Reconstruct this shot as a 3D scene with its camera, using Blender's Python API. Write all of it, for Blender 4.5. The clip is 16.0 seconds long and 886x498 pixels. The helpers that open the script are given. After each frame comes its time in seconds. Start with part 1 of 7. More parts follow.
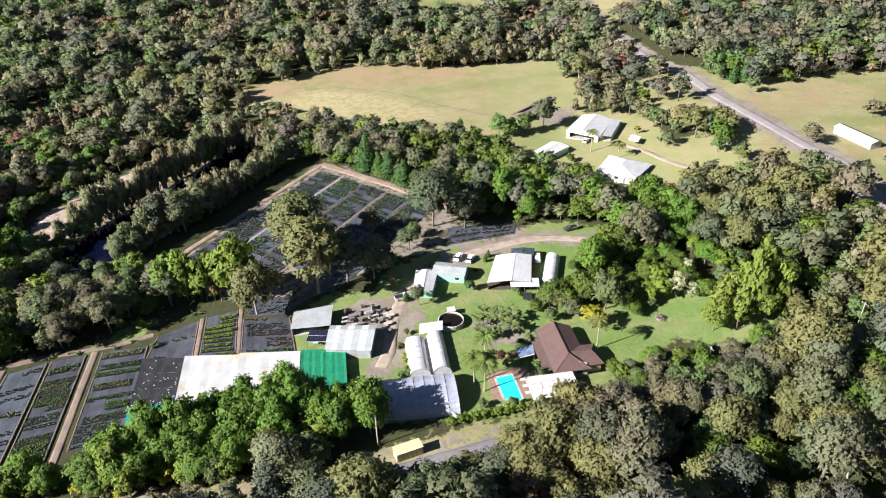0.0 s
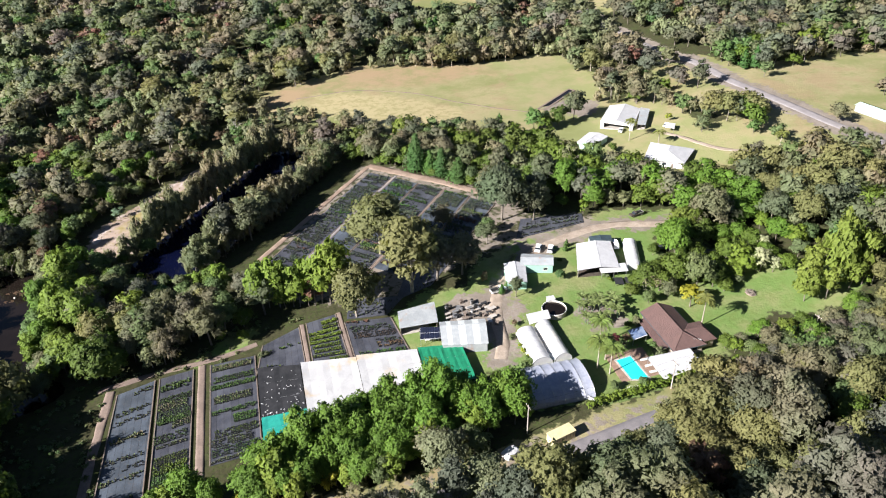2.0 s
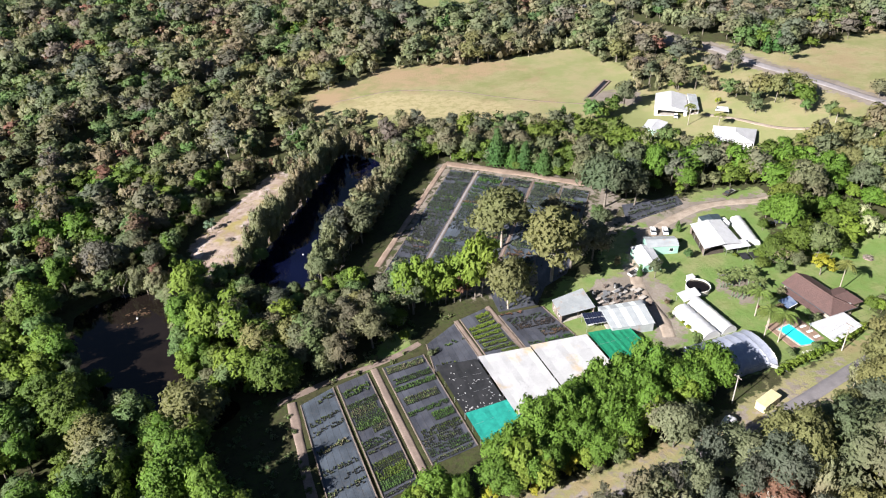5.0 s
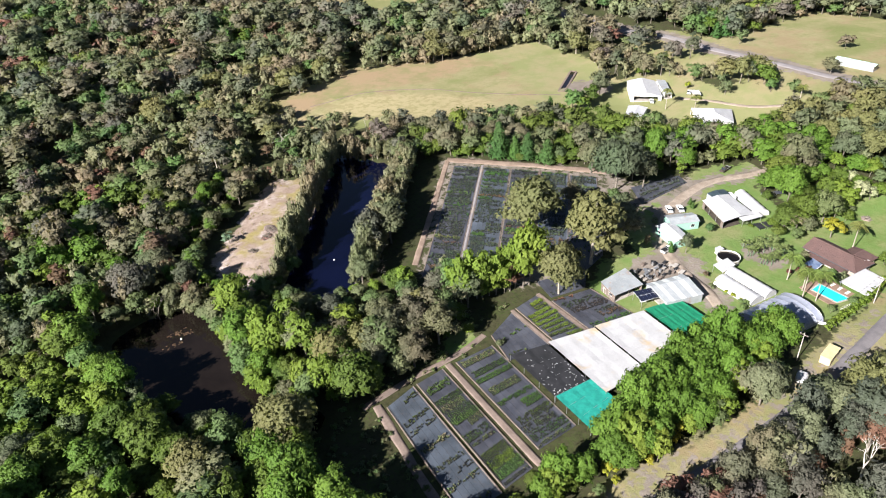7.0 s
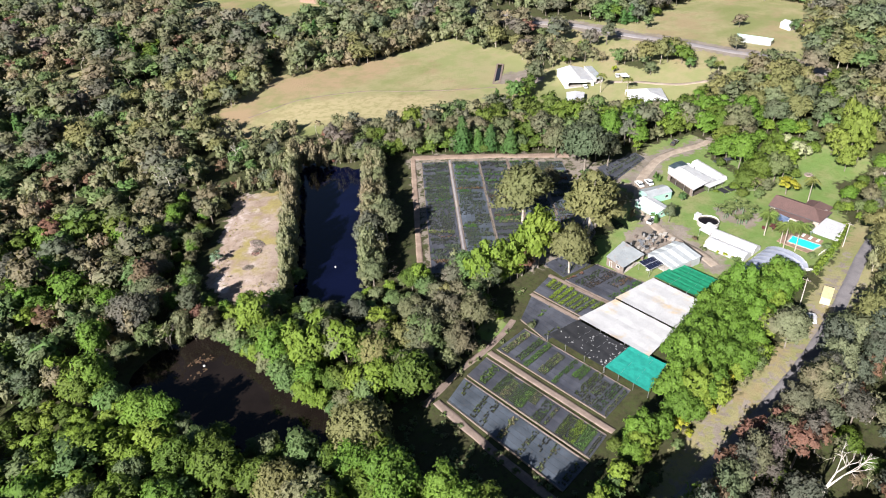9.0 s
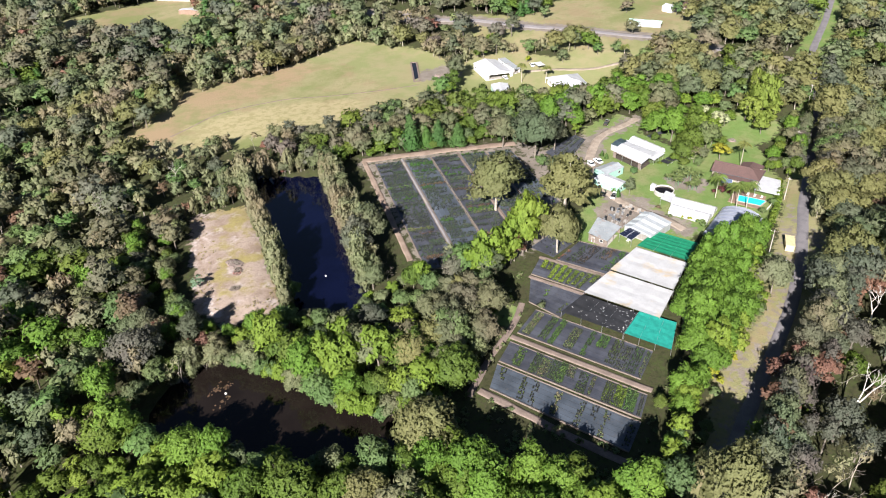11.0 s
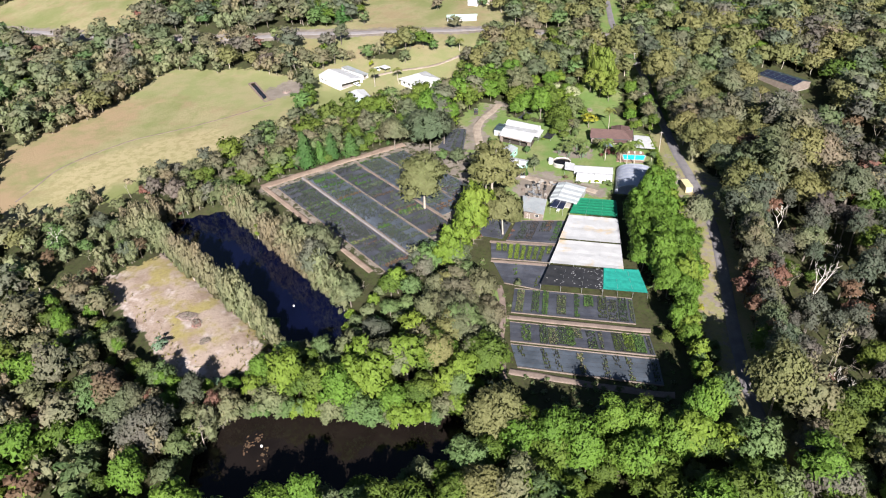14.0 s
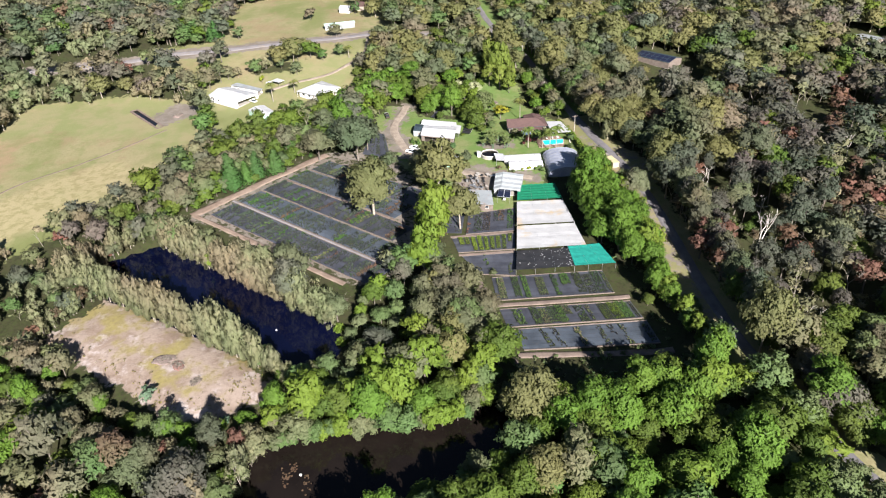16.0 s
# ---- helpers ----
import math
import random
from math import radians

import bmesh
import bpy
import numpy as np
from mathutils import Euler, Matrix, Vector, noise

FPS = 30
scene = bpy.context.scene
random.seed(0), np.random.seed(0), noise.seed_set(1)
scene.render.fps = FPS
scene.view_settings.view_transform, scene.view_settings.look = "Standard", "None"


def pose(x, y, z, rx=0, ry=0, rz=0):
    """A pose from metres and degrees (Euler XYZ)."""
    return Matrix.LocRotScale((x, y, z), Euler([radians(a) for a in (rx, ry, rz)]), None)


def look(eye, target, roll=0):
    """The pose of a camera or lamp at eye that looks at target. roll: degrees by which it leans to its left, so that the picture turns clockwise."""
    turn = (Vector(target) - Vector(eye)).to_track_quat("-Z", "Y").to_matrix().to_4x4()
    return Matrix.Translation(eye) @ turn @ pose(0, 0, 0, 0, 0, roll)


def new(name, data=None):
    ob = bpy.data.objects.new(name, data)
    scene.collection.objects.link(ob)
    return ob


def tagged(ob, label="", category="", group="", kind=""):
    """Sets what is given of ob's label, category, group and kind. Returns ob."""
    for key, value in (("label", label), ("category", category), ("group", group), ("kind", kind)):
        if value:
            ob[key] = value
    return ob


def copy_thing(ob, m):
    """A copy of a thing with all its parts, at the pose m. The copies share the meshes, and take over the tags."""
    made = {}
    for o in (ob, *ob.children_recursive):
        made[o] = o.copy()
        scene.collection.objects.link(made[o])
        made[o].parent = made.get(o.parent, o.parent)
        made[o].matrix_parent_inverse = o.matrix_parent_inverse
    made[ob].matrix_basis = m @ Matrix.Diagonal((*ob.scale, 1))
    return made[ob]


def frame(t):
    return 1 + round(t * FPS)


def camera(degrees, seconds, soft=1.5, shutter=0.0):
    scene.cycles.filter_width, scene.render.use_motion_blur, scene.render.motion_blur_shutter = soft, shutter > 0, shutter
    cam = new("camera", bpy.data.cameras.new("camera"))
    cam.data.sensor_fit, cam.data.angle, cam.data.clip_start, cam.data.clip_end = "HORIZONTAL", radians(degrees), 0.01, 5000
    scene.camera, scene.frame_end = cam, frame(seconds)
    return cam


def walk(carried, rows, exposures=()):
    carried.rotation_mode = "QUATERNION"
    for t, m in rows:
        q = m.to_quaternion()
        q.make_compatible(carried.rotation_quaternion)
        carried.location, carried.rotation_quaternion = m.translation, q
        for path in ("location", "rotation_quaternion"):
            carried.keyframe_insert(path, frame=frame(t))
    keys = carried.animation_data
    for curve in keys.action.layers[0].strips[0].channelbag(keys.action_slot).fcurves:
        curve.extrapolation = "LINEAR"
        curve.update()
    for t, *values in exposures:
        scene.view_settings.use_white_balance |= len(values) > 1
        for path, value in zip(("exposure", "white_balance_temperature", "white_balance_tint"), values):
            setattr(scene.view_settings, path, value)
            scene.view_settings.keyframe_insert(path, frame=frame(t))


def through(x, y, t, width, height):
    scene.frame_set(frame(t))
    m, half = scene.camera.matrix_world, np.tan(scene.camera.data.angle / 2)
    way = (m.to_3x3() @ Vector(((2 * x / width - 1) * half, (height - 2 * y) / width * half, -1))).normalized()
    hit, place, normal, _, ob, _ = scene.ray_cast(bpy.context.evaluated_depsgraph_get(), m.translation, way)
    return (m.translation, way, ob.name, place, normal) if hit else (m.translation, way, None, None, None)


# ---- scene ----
cam = camera(63.6, 16.0, soft=1.1)
METRES, EYE, TILT, LEAN, TURN = 338.0, 120.0, 0.0, 0.0, -8.8
ROWS = [
    (0.0, 0.0, 0.0, 0.0, -0.74, -32.11, 1.18),
    (0.5, -0.033, -0.002, 0.0004, -2.19, -32.12, 1.33),
    (1.0, -0.066, 0.0014, -0.0009, -3.68, -32.22, 1.47),
    (1.5, -0.0995, -0.0032, 0.0016, -5.37, -32.14, 1.67),
    (2.0, -0.1329, -0.0018, 0.0021, -6.53, -32.15, 1.73),
    (2.5, -0.1656, 0.0004, 0.0025, -7.41, -32.15, 1.8),
    (3.0, -0.198, 0.0033, 0.0027, -8.35, -32.15, 1.84),
    (3.5, -0.2301, 0.007, 0.0029, -9.27, -32.13, 1.83),
    (4.0, -0.2613, 0.0117, 0.0027, -10.47, -32.12, 1.88),
    (4.5, -0.2923, 0.0169, 0.0031, -12.0, -32.16, 1.89),
    (7.0, -0.4449, 0.0534, 0.0049, -22.53, -32.36, 1.81),
    (7.5, -0.4747, 0.0641, 0.0053, -25.51, -32.38, 1.82),
    (8.0, -0.5039, 0.0761, 0.0056, -28.59, -32.41, 1.86),
    (8.5, -0.5323, 0.0896, 0.0057, -31.53, -32.48, 1.87),
    (9.0, -0.5599, 0.1045, 0.006, -34.59, -32.53, 1.84),
    (11.5, -0.6795, 0.1987, 0.0081, -51.16, -32.78, 1.82),
    (12.0, -0.6994, 0.2212, 0.009, -54.87, -32.82, 1.9),
    (12.5, -0.7178, 0.2447, 0.0101, -58.57, -32.88, 1.97),
    (13.0, -0.7349, 0.2694, 0.0112, -62.21, -32.83, 2.04),
    (13.5, -0.7501, 0.2952, 0.0123, -65.83, -32.8, 2.11),
    (14.0, -0.7633, 0.3222, 0.013, -69.56, -32.83, 2.18),
    (14.5, -0.7748, 0.3502, 0.0135, -73.25, -32.84, 2.23),
    (15.0, -0.7845, 0.379, 0.0141, -76.89, -32.83, 2.24),
    (15.5, -0.7924, 0.4079, 0.0143, -80.65, -32.83, 2.28),
    (16.0, -0.7983, 0.437, 0.0141, -84.48, -32.85, 2.38),
]
walk(cam, [(t, pose(0, 0, EYE, TILT, LEAN, TURN) @ pose(METRES * x, METRES * y, METRES * z, 90 + pitch, roll, yaw)) for t, x, y, z, yaw, pitch, roll in ROWS],
     exposures=[(0.0, 1.66), (6.0, 1.62), (11.0, 1.57), (16.0, 1.52)])

# ---- world, sun ----
SUN_TO = Vector((0.832, 0.239, -0.50)).normalized()      # the way the sunlight travels
sun = new("sun", bpy.data.lights.new("sun", "SUN"))
sun.data.energy, sun.data.angle, sun.data.color = 5.0, radians(0.5), (1.0, 0.955, 0.935)
sun.matrix_world = look((-300, 0, 250), Vector((-300, 0, 250)) + SUN_TO)
world = bpy.data.worlds.new("sky")
scene.world = world
world.use_nodes = True
wn = world.node_tree
sky = wn.nodes.new("ShaderNodeTexSky")
sky.sky_type, sky.sun_disc = "NISHITA", False
sky.sun_elevation, sky.sun_rotation = math.asin(-SUN_TO.z), math.atan2(-SUN_TO.x, -SUN_TO.y)
sky.air_density, sky.dust_density = 0.55, 0.2
wn.nodes["Background"].inputs["Strength"].default_value = 0.037
wn.links.new(sky.outputs["Color"], wn.nodes["Background"].inputs["Color"])

# ---- materials ----
def base_mat(name, rough=0.7, spec=0.3, metal=0.0):
    m = bpy.data.materials.new(name)
    m.use_nodes = True
    b = m.node_tree.nodes["Principled BSDF"]
    b.inputs["Roughness"].default_value, b.inputs["Metallic"].default_value = rough, metal
    b.inputs["Specular IOR Level"].default_value = spec
    return m, m.node_tree, b


def nd(t, kind, **values):
    n = t.nodes.new(kind)
    for k, v in values.items():
        n.inputs[k.replace("_", " ")].default_value = v
    return n


def noise_fac(t, scale, detail=4.0, lo=0.35, hi=0.65, rough=0.6, stretch=(1, 1, 1), local=False):
    """A noise laid over the world (or over the thing itself), spread from 0 to 1 between lo and hi."""
    n = nd(t, "ShaderNodeTexNoise", Scale=scale, Detail=detail, Roughness=rough)
    mp = nd(t, "ShaderNodeMapping")
    mp.inputs["Scale"].default_value = stretch
    if local:
        t.links.new(t.nodes.new("ShaderNodeTexCoord").outputs["Object"], mp.inputs["Vector"])
    else:
        t.links.new(t.nodes.new("ShaderNodeNewGeometry").outputs["Position"], mp.inputs["Vector"])
    t.links.new(mp.outputs["Vector"], n.inputs["Vector"])
    r = nd(t, "ShaderNodeMapRange")
    r.interpolation_type = "SMOOTHSTEP"
    r.inputs["From Min"].default_value, r.inputs["From Max"].default_value = lo, hi
    t.links.new(n.outputs["Fac"], r.inputs["Value"])
    return r.outputs["Result"]


def mix(t, fac, a, b, mode="MIX"):
    n = t.nodes.new("ShaderNodeMix")
    n.data_type, n.blend_type = "RGBA", mode
    for sock, v in ((n.inputs[0], fac), (n.inputs[6], a), (n.inputs[7], b)):
        if isinstance(v, (int, float)):
            sock.default_value = v
        elif isinstance(v, tuple):
            sock.default_value = (*v, 1.0)
        else:
            t.links.new(v, sock)
    return n.outputs[2]


def maths(t, op, a, b=0.0):
    n = t.nodes.new("ShaderNodeMath")
    n.operation = op
    for sock, v in zip(n.inputs, (a, b)):
        if isinstance(v, (int, float)):
            sock.default_value = v
        else:
            t.links.new(v, sock)
    return n.outputs[0]


def bump(t, b, height, strength, distance):
    n = nd(t, "ShaderNodeBump", Strength=strength, Distance=distance)
    t.links.new(height, n.inputs["Height"])
    t.links.new(n.outputs["Normal"], b.inputs["Normal"])


def plain(name, col, col2=None, rough=0.6, spec=0.3, metal=0.0, scale=0.8, fine=6.0, stain=None, bumpy=0.0):
    """Two tones in patches, a fine grain, and a stain where one is given."""
    m, t, b = base_mat(name, rough, spec, metal)
    col2 = col2 or tuple(c * 0.72 for c in col)
    c = mix(t, noise_fac(t, scale), col, col2)
    c = mix(t, maths(t, "MULTIPLY", noise_fac(t, fine, 6.0, 0.3, 0.7), 0.45), c, tuple(v * 0.75 for v in col2))
    if stain:
        c = mix(t, maths(t, "MULTIPLY", noise_fac(t, scale * 0.45, 3.0, 0.54, 0.72), 0.8), c, stain)
    t.links.new(c, b.inputs["Base Color"])
    if bumpy:
        bump(t, b, noise_fac(t, fine * 2), bumpy, 0.03)
    return m


def sheet_metal(name, col, col2, across="x", rough=0.4, metal=0.0, pitch=0.19, rust=None):
    """Corrugated sheet: ribs in the relief, dulled patches, and rust where it has any."""
    m, t, b = base_mat(name, rough, 0.4, metal)
    c = mix(t, noise_fac(t, 0.5), col, col2)
    c = mix(t, maths(t, "MULTIPLY", noise_fac(t, 5.0, 6.0, 0.35, 0.75, stretch=(1, 0.2, 1)), 0.35), c, tuple(v * 0.7 for v in col2))
    if rust:
        c = mix(t, maths(t, "MULTIPLY", noise_fac(t, 0.35, 5.0, 0.55, 0.68), 0.7), c, rust)
    t.links.new(c, b.inputs["Base Color"])
    w = nd(t, "ShaderNodeTexWave", Scale=0.314 / pitch)
    w.bands_direction = "X" if across == "x" else "Y"
    t.links.new(t.nodes.new("ShaderNodeTexCoord").outputs["Object"], w.inputs["Vector"])
    bump(t, b, w.outputs["Fac"], 0.5, 0.03)
    return m


def leaf_mat(name, cols, through=0.34, rough=0.55, island=0.11, patch=1.0, tone_up=(1.42, 1.58, 1.6)):
    """Foliage: each tree takes its own tone out of cols, each tuft is a little lighter or darker than the next."""
    cols = [tuple(v * k * f for v, k, f in zip(c, tone_up, (1.10, 1.06, 1.10))) for c in cols]
    m, t, b = base_mat(name, rough, 0.25)
    tone = maths(t, "FRACT", maths(t, "ADD", t.nodes.new("ShaderNodeObjectInfo").outputs["Random"], attr(t, "tint")))
    ramp = t.nodes.new("ShaderNodeValToRGB")
    e = ramp.color_ramp.elements
    e[0].position, e[0].color = 0.0, (*cols[0], 1)
    e[1].position, e[1].color = 1.0, (*cols[-1], 1)
    for i, c in enumerate(cols[1:-1], 1):
        k = e.new(i / (len(cols) - 1))
        k.color = (*c, 1)
    t.links.new(tone, ramp.inputs["Fac"])
    c = ramp.outputs["Color"]
    isl = t.nodes.new("ShaderNodeNewGeometry").outputs["Random Per Island"]
    hs = nd(t, "ShaderNodeHueSaturation")
    t.links.new(maths(t, "ADD", maths(t, "MULTIPLY", isl, 2 * island), 1.0 - island), hs.inputs["Value"])
    t.links.new(c, hs.inputs["Color"])
    stand = mix(t, noise_fac(t, 0.022, 3.0, 0.36, 0.64), (0.82, 1.06, 0.85), (1.10, 0.97, 1.0))
    c = mix(t, patch, hs.outputs["Color"], mix(t, 1.0, hs.outputs["Color"], stand, "MULTIPLY"))
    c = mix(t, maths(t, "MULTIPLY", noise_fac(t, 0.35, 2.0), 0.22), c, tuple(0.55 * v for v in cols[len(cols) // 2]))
    # fine dark specks paint the shade of gaps between leaves into the colour
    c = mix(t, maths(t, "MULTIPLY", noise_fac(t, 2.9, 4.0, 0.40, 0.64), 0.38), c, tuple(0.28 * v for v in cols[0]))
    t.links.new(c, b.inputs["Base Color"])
    bump(t, b, noise_fac(t, 3.4, 3.0, 0.3, 0.7), 0.55, 0.22)
    tr = t.nodes.new("ShaderNodeBsdfTranslucent")
    t.links.new(mix(t, 1.0, c, (1.0, 1.06, 0.65), "MULTIPLY"), tr.inputs["Color"])
    ms = nd(t, "ShaderNodeMixShader", Fac=through)
    t.links.new(b.outputs["BSDF"], ms.inputs[1])
    t.links.new(tr.outputs["BSDF"], ms.inputs[2])
    t.links.new(ms.outputs["Shader"], t.nodes["Material Output"].inputs["Surface"])
    return m


def attr(t, name):
    n = t.nodes.new("ShaderNodeAttribute")
    n.attribute_name = name
    return n.outputs["Fac"]


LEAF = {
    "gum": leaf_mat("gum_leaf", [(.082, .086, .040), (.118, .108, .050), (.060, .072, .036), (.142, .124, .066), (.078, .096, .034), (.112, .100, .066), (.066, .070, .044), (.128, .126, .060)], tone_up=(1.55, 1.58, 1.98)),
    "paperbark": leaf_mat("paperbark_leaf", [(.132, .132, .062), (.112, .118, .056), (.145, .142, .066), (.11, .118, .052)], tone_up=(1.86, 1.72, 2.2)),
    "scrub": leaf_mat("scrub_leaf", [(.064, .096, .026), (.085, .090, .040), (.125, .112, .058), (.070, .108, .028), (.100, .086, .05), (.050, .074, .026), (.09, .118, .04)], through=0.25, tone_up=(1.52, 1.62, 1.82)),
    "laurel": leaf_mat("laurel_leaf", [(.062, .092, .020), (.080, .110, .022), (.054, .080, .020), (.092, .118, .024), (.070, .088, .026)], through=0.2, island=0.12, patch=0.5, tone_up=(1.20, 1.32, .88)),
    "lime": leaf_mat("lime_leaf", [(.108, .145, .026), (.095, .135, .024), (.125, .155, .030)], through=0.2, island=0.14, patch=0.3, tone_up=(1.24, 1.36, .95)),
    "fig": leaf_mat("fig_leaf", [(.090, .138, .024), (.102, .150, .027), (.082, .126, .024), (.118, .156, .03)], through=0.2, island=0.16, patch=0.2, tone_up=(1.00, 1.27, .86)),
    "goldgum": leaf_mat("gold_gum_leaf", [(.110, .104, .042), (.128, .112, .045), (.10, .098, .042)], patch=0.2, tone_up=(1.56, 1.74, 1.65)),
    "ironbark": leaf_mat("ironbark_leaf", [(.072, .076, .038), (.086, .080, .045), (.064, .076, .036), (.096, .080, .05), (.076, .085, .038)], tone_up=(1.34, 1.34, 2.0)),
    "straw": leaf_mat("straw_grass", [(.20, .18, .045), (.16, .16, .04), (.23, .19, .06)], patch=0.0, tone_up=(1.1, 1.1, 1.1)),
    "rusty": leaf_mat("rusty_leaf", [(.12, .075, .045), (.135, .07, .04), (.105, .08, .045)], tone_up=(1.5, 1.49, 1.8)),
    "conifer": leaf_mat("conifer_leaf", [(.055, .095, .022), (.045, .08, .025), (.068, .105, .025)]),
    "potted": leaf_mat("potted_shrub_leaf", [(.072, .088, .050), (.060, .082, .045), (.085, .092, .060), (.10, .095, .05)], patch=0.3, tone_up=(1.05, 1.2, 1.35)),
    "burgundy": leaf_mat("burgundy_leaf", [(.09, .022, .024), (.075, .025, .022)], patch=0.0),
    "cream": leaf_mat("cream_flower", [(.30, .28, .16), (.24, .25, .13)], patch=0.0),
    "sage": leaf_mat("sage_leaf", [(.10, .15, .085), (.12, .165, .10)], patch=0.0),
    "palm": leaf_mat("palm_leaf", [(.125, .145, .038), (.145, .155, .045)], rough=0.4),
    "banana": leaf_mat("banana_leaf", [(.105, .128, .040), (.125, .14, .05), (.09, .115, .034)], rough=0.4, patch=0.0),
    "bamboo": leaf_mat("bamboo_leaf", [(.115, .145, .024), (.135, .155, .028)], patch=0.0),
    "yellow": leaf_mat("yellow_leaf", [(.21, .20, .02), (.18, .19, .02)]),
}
BARK = plain("grey_bark", (.21, .185, .155), (.12, .10, .08), 0.85, scale=1.5, fine=9.0)
PALE_BARK = plain("pale_bark", (.40, .36, .30), (.26, .22, .18), 0.8, scale=1.2, fine=7.0)
DEAD = plain("dead_wood", (.60, .56, .50), (.42, .38, .33), 0.85, scale=1.2, fine=7.0)

WHITE_METAL = sheet_metal("white_sheet_metal", (.50, .50, .51), (.43, .43, .44), "x", 0.35)
GREY_METAL = sheet_metal("grey_sheet_metal", (.33, .35, .36), (.27, .29, .30), "x", 0.4, rust=(.30, .20, .15))
DULL_METAL = sheet_metal("dull_zinc_sheet_metal", (.36, .38, .39), (.30, .32, .33), "x", 0.45)
DARK_METAL = sheet_metal("slate_blue_sheet_metal", (.05, .075, .085), (.035, .05, .06), "x", 0.4)
GREEN_METAL = sheet_metal("pale_green_sheet_metal", (.45, .62, .52), (.36, .5, .43), "x", 0.45)
CLEAR_SHEET = sheet_metal("pale_fibreglass_sheet", (.62, .66, .65), (.55, .58, .57), "x", 0.3)
STEEL = plain("galvanised_steel", (.5, .5, .5), (.38, .38, .38), 0.4, 0.5, 0.7)
POLY = plain("white_plastic_film", (.52, .52, .525), (.45, .45, .46), 0.35, 0.5, scale=0.4, fine=3.0, stain=(.62, .58, .50))
FILM = plain("bluish_plastic_film", (.34, .36, .42), (.26, .28, .35), 0.3, 0.5, scale=0.5, fine=3.0)
SHADE_WHITE = plain("white_shade_cloth", (.435, .435, .44), (.385, .385, .39), 0.8, 0.2, scale=0.3, fine=4.0, stain=(.42, .31, .17))
SHADE_GREEN = plain("green_shade_cloth", (.012, .20, .10), (.01, .15, .08), 0.75, 0.2, scale=0.8, fine=5.0)
SHADE_TEAL = plain("teal_shade_cloth", (.02, .28, .22), (.016, .22, .18), 0.75, 0.2, scale=0.8, fine=5.0)
SHADE_BLACK = plain("black_shade_cloth", (.018, .019, .021), (.03, .03, .033), 0.6, 0.3, scale=0.5, fine=3.0)
WALL_WHITE = plain("white_painted_wall", (.76, .75, .72), (.66, .64, .6), 0.6)
WALL_MINT = plain("mint_painted_wall", (.30, .50, .40), (.26, .44, .36), 0.6)
WALL_CREAM = plain("cream_brick_wall", (.45, .38, .32), (.34, .28, .23), 0.75)
TIMBER = plain("weathered_timber", (.21, .17, .145), (.145, .115, .095), 0.8, scale=1.0, fine=8.0)
CONCRETE = plain("old_concrete", (.42, .39, .35), (.32, .29, .26), 0.85, scale=0.6, fine=5.0, bumpy=0.2)
DIRT = plain("pale_dirt", (.36, .30, .245), (.26, .21, .165), 0.95, 0.1, scale=0.35, fine=2.5, bumpy=0.3)
REDDIRT = plain("reddish_dirt", (.235, .18, .15), (.165, .128, .108), 0.95, 0.1, scale=0.3, fine=2.0, bumpy=0.3)
PALE_ROAD = plain("bleached_road", (.27, .25, .25), (.22, .20, .20), 0.9, 0.15, scale=0.25, fine=3.0, stain=(.30, .25, .20))
ASPHALT = plain("worn_asphalt", (.20, .185, .19), (.15, .14, .145), 0.85, 0.2, scale=0.3, fine=4.0)
PAVING = plain("terracotta_paving", (.27, .18, .135), (.20, .135, .10), 0.8, scale=0.8, fine=5.0)
GLASS = plain("window_glass", (.03, .035, .04), (.025, .03, .035), 0.08, 0.6)
RUBBER = plain("black_rubber", (.02, .02, .02), (.015, .015, .015), 0.7)
PLASTIC_BLACK = plain("black_plastic", (.018, .018, .018), (.025, .025, .025), 0.5)
CAR_WHITE = plain("white_car_paint", (.80, .80, .80), (.74, .74, .74), 0.2, 0.6)
BLUE_TARP = plain("blue_shade_sail", (.05, .09, .19), (.20, .25, .34), 0.5, scale=0.5)
YELLOW_PAINT = plain("cream_yellow_paint", (.60, .52, .30), (.50, .43, .25), 0.6)
PEBBLE = plain("heaped_brush", (.29, .215, .19), (.17, .13, .115), 0.9, scale=0.7, fine=3.0, bumpy=0.4)
RED_BRUSH = plain("reddish_dead_brush", (.30, .11, .095), (.21, .12, .10), 0.9, scale=0.7, fine=3.0, bumpy=0.4)

def tile_roof():
    m, t, b = base_mat("brown_concrete_roof_tile", 0.75, 0.25)
    c = mix(t, noise_fac(t, 0.6), (.105, .062, .056), (.082, .05, .046))
    c = mix(t, maths(t, "MULTIPLY", noise_fac(t, 7.0), 0.5), c, (.135, .088, .078))
    t.links.new(c, b.inputs["Base Color"])
    w = nd(t, "ShaderNodeTexBrick", Scale=1.0)
    w.inputs["Brick Width"].default_value, w.inputs["Row Height"].default_value, w.inputs["Mortar Size"].default_value = 0.33, 0.34, 0.02
    t.links.new(t.nodes.new("ShaderNodeTexCoord").outputs["Object"], w.inputs["Vector"])
    bump(t, b, w.outputs["Fac"], 0.6, -0.03)
    return m


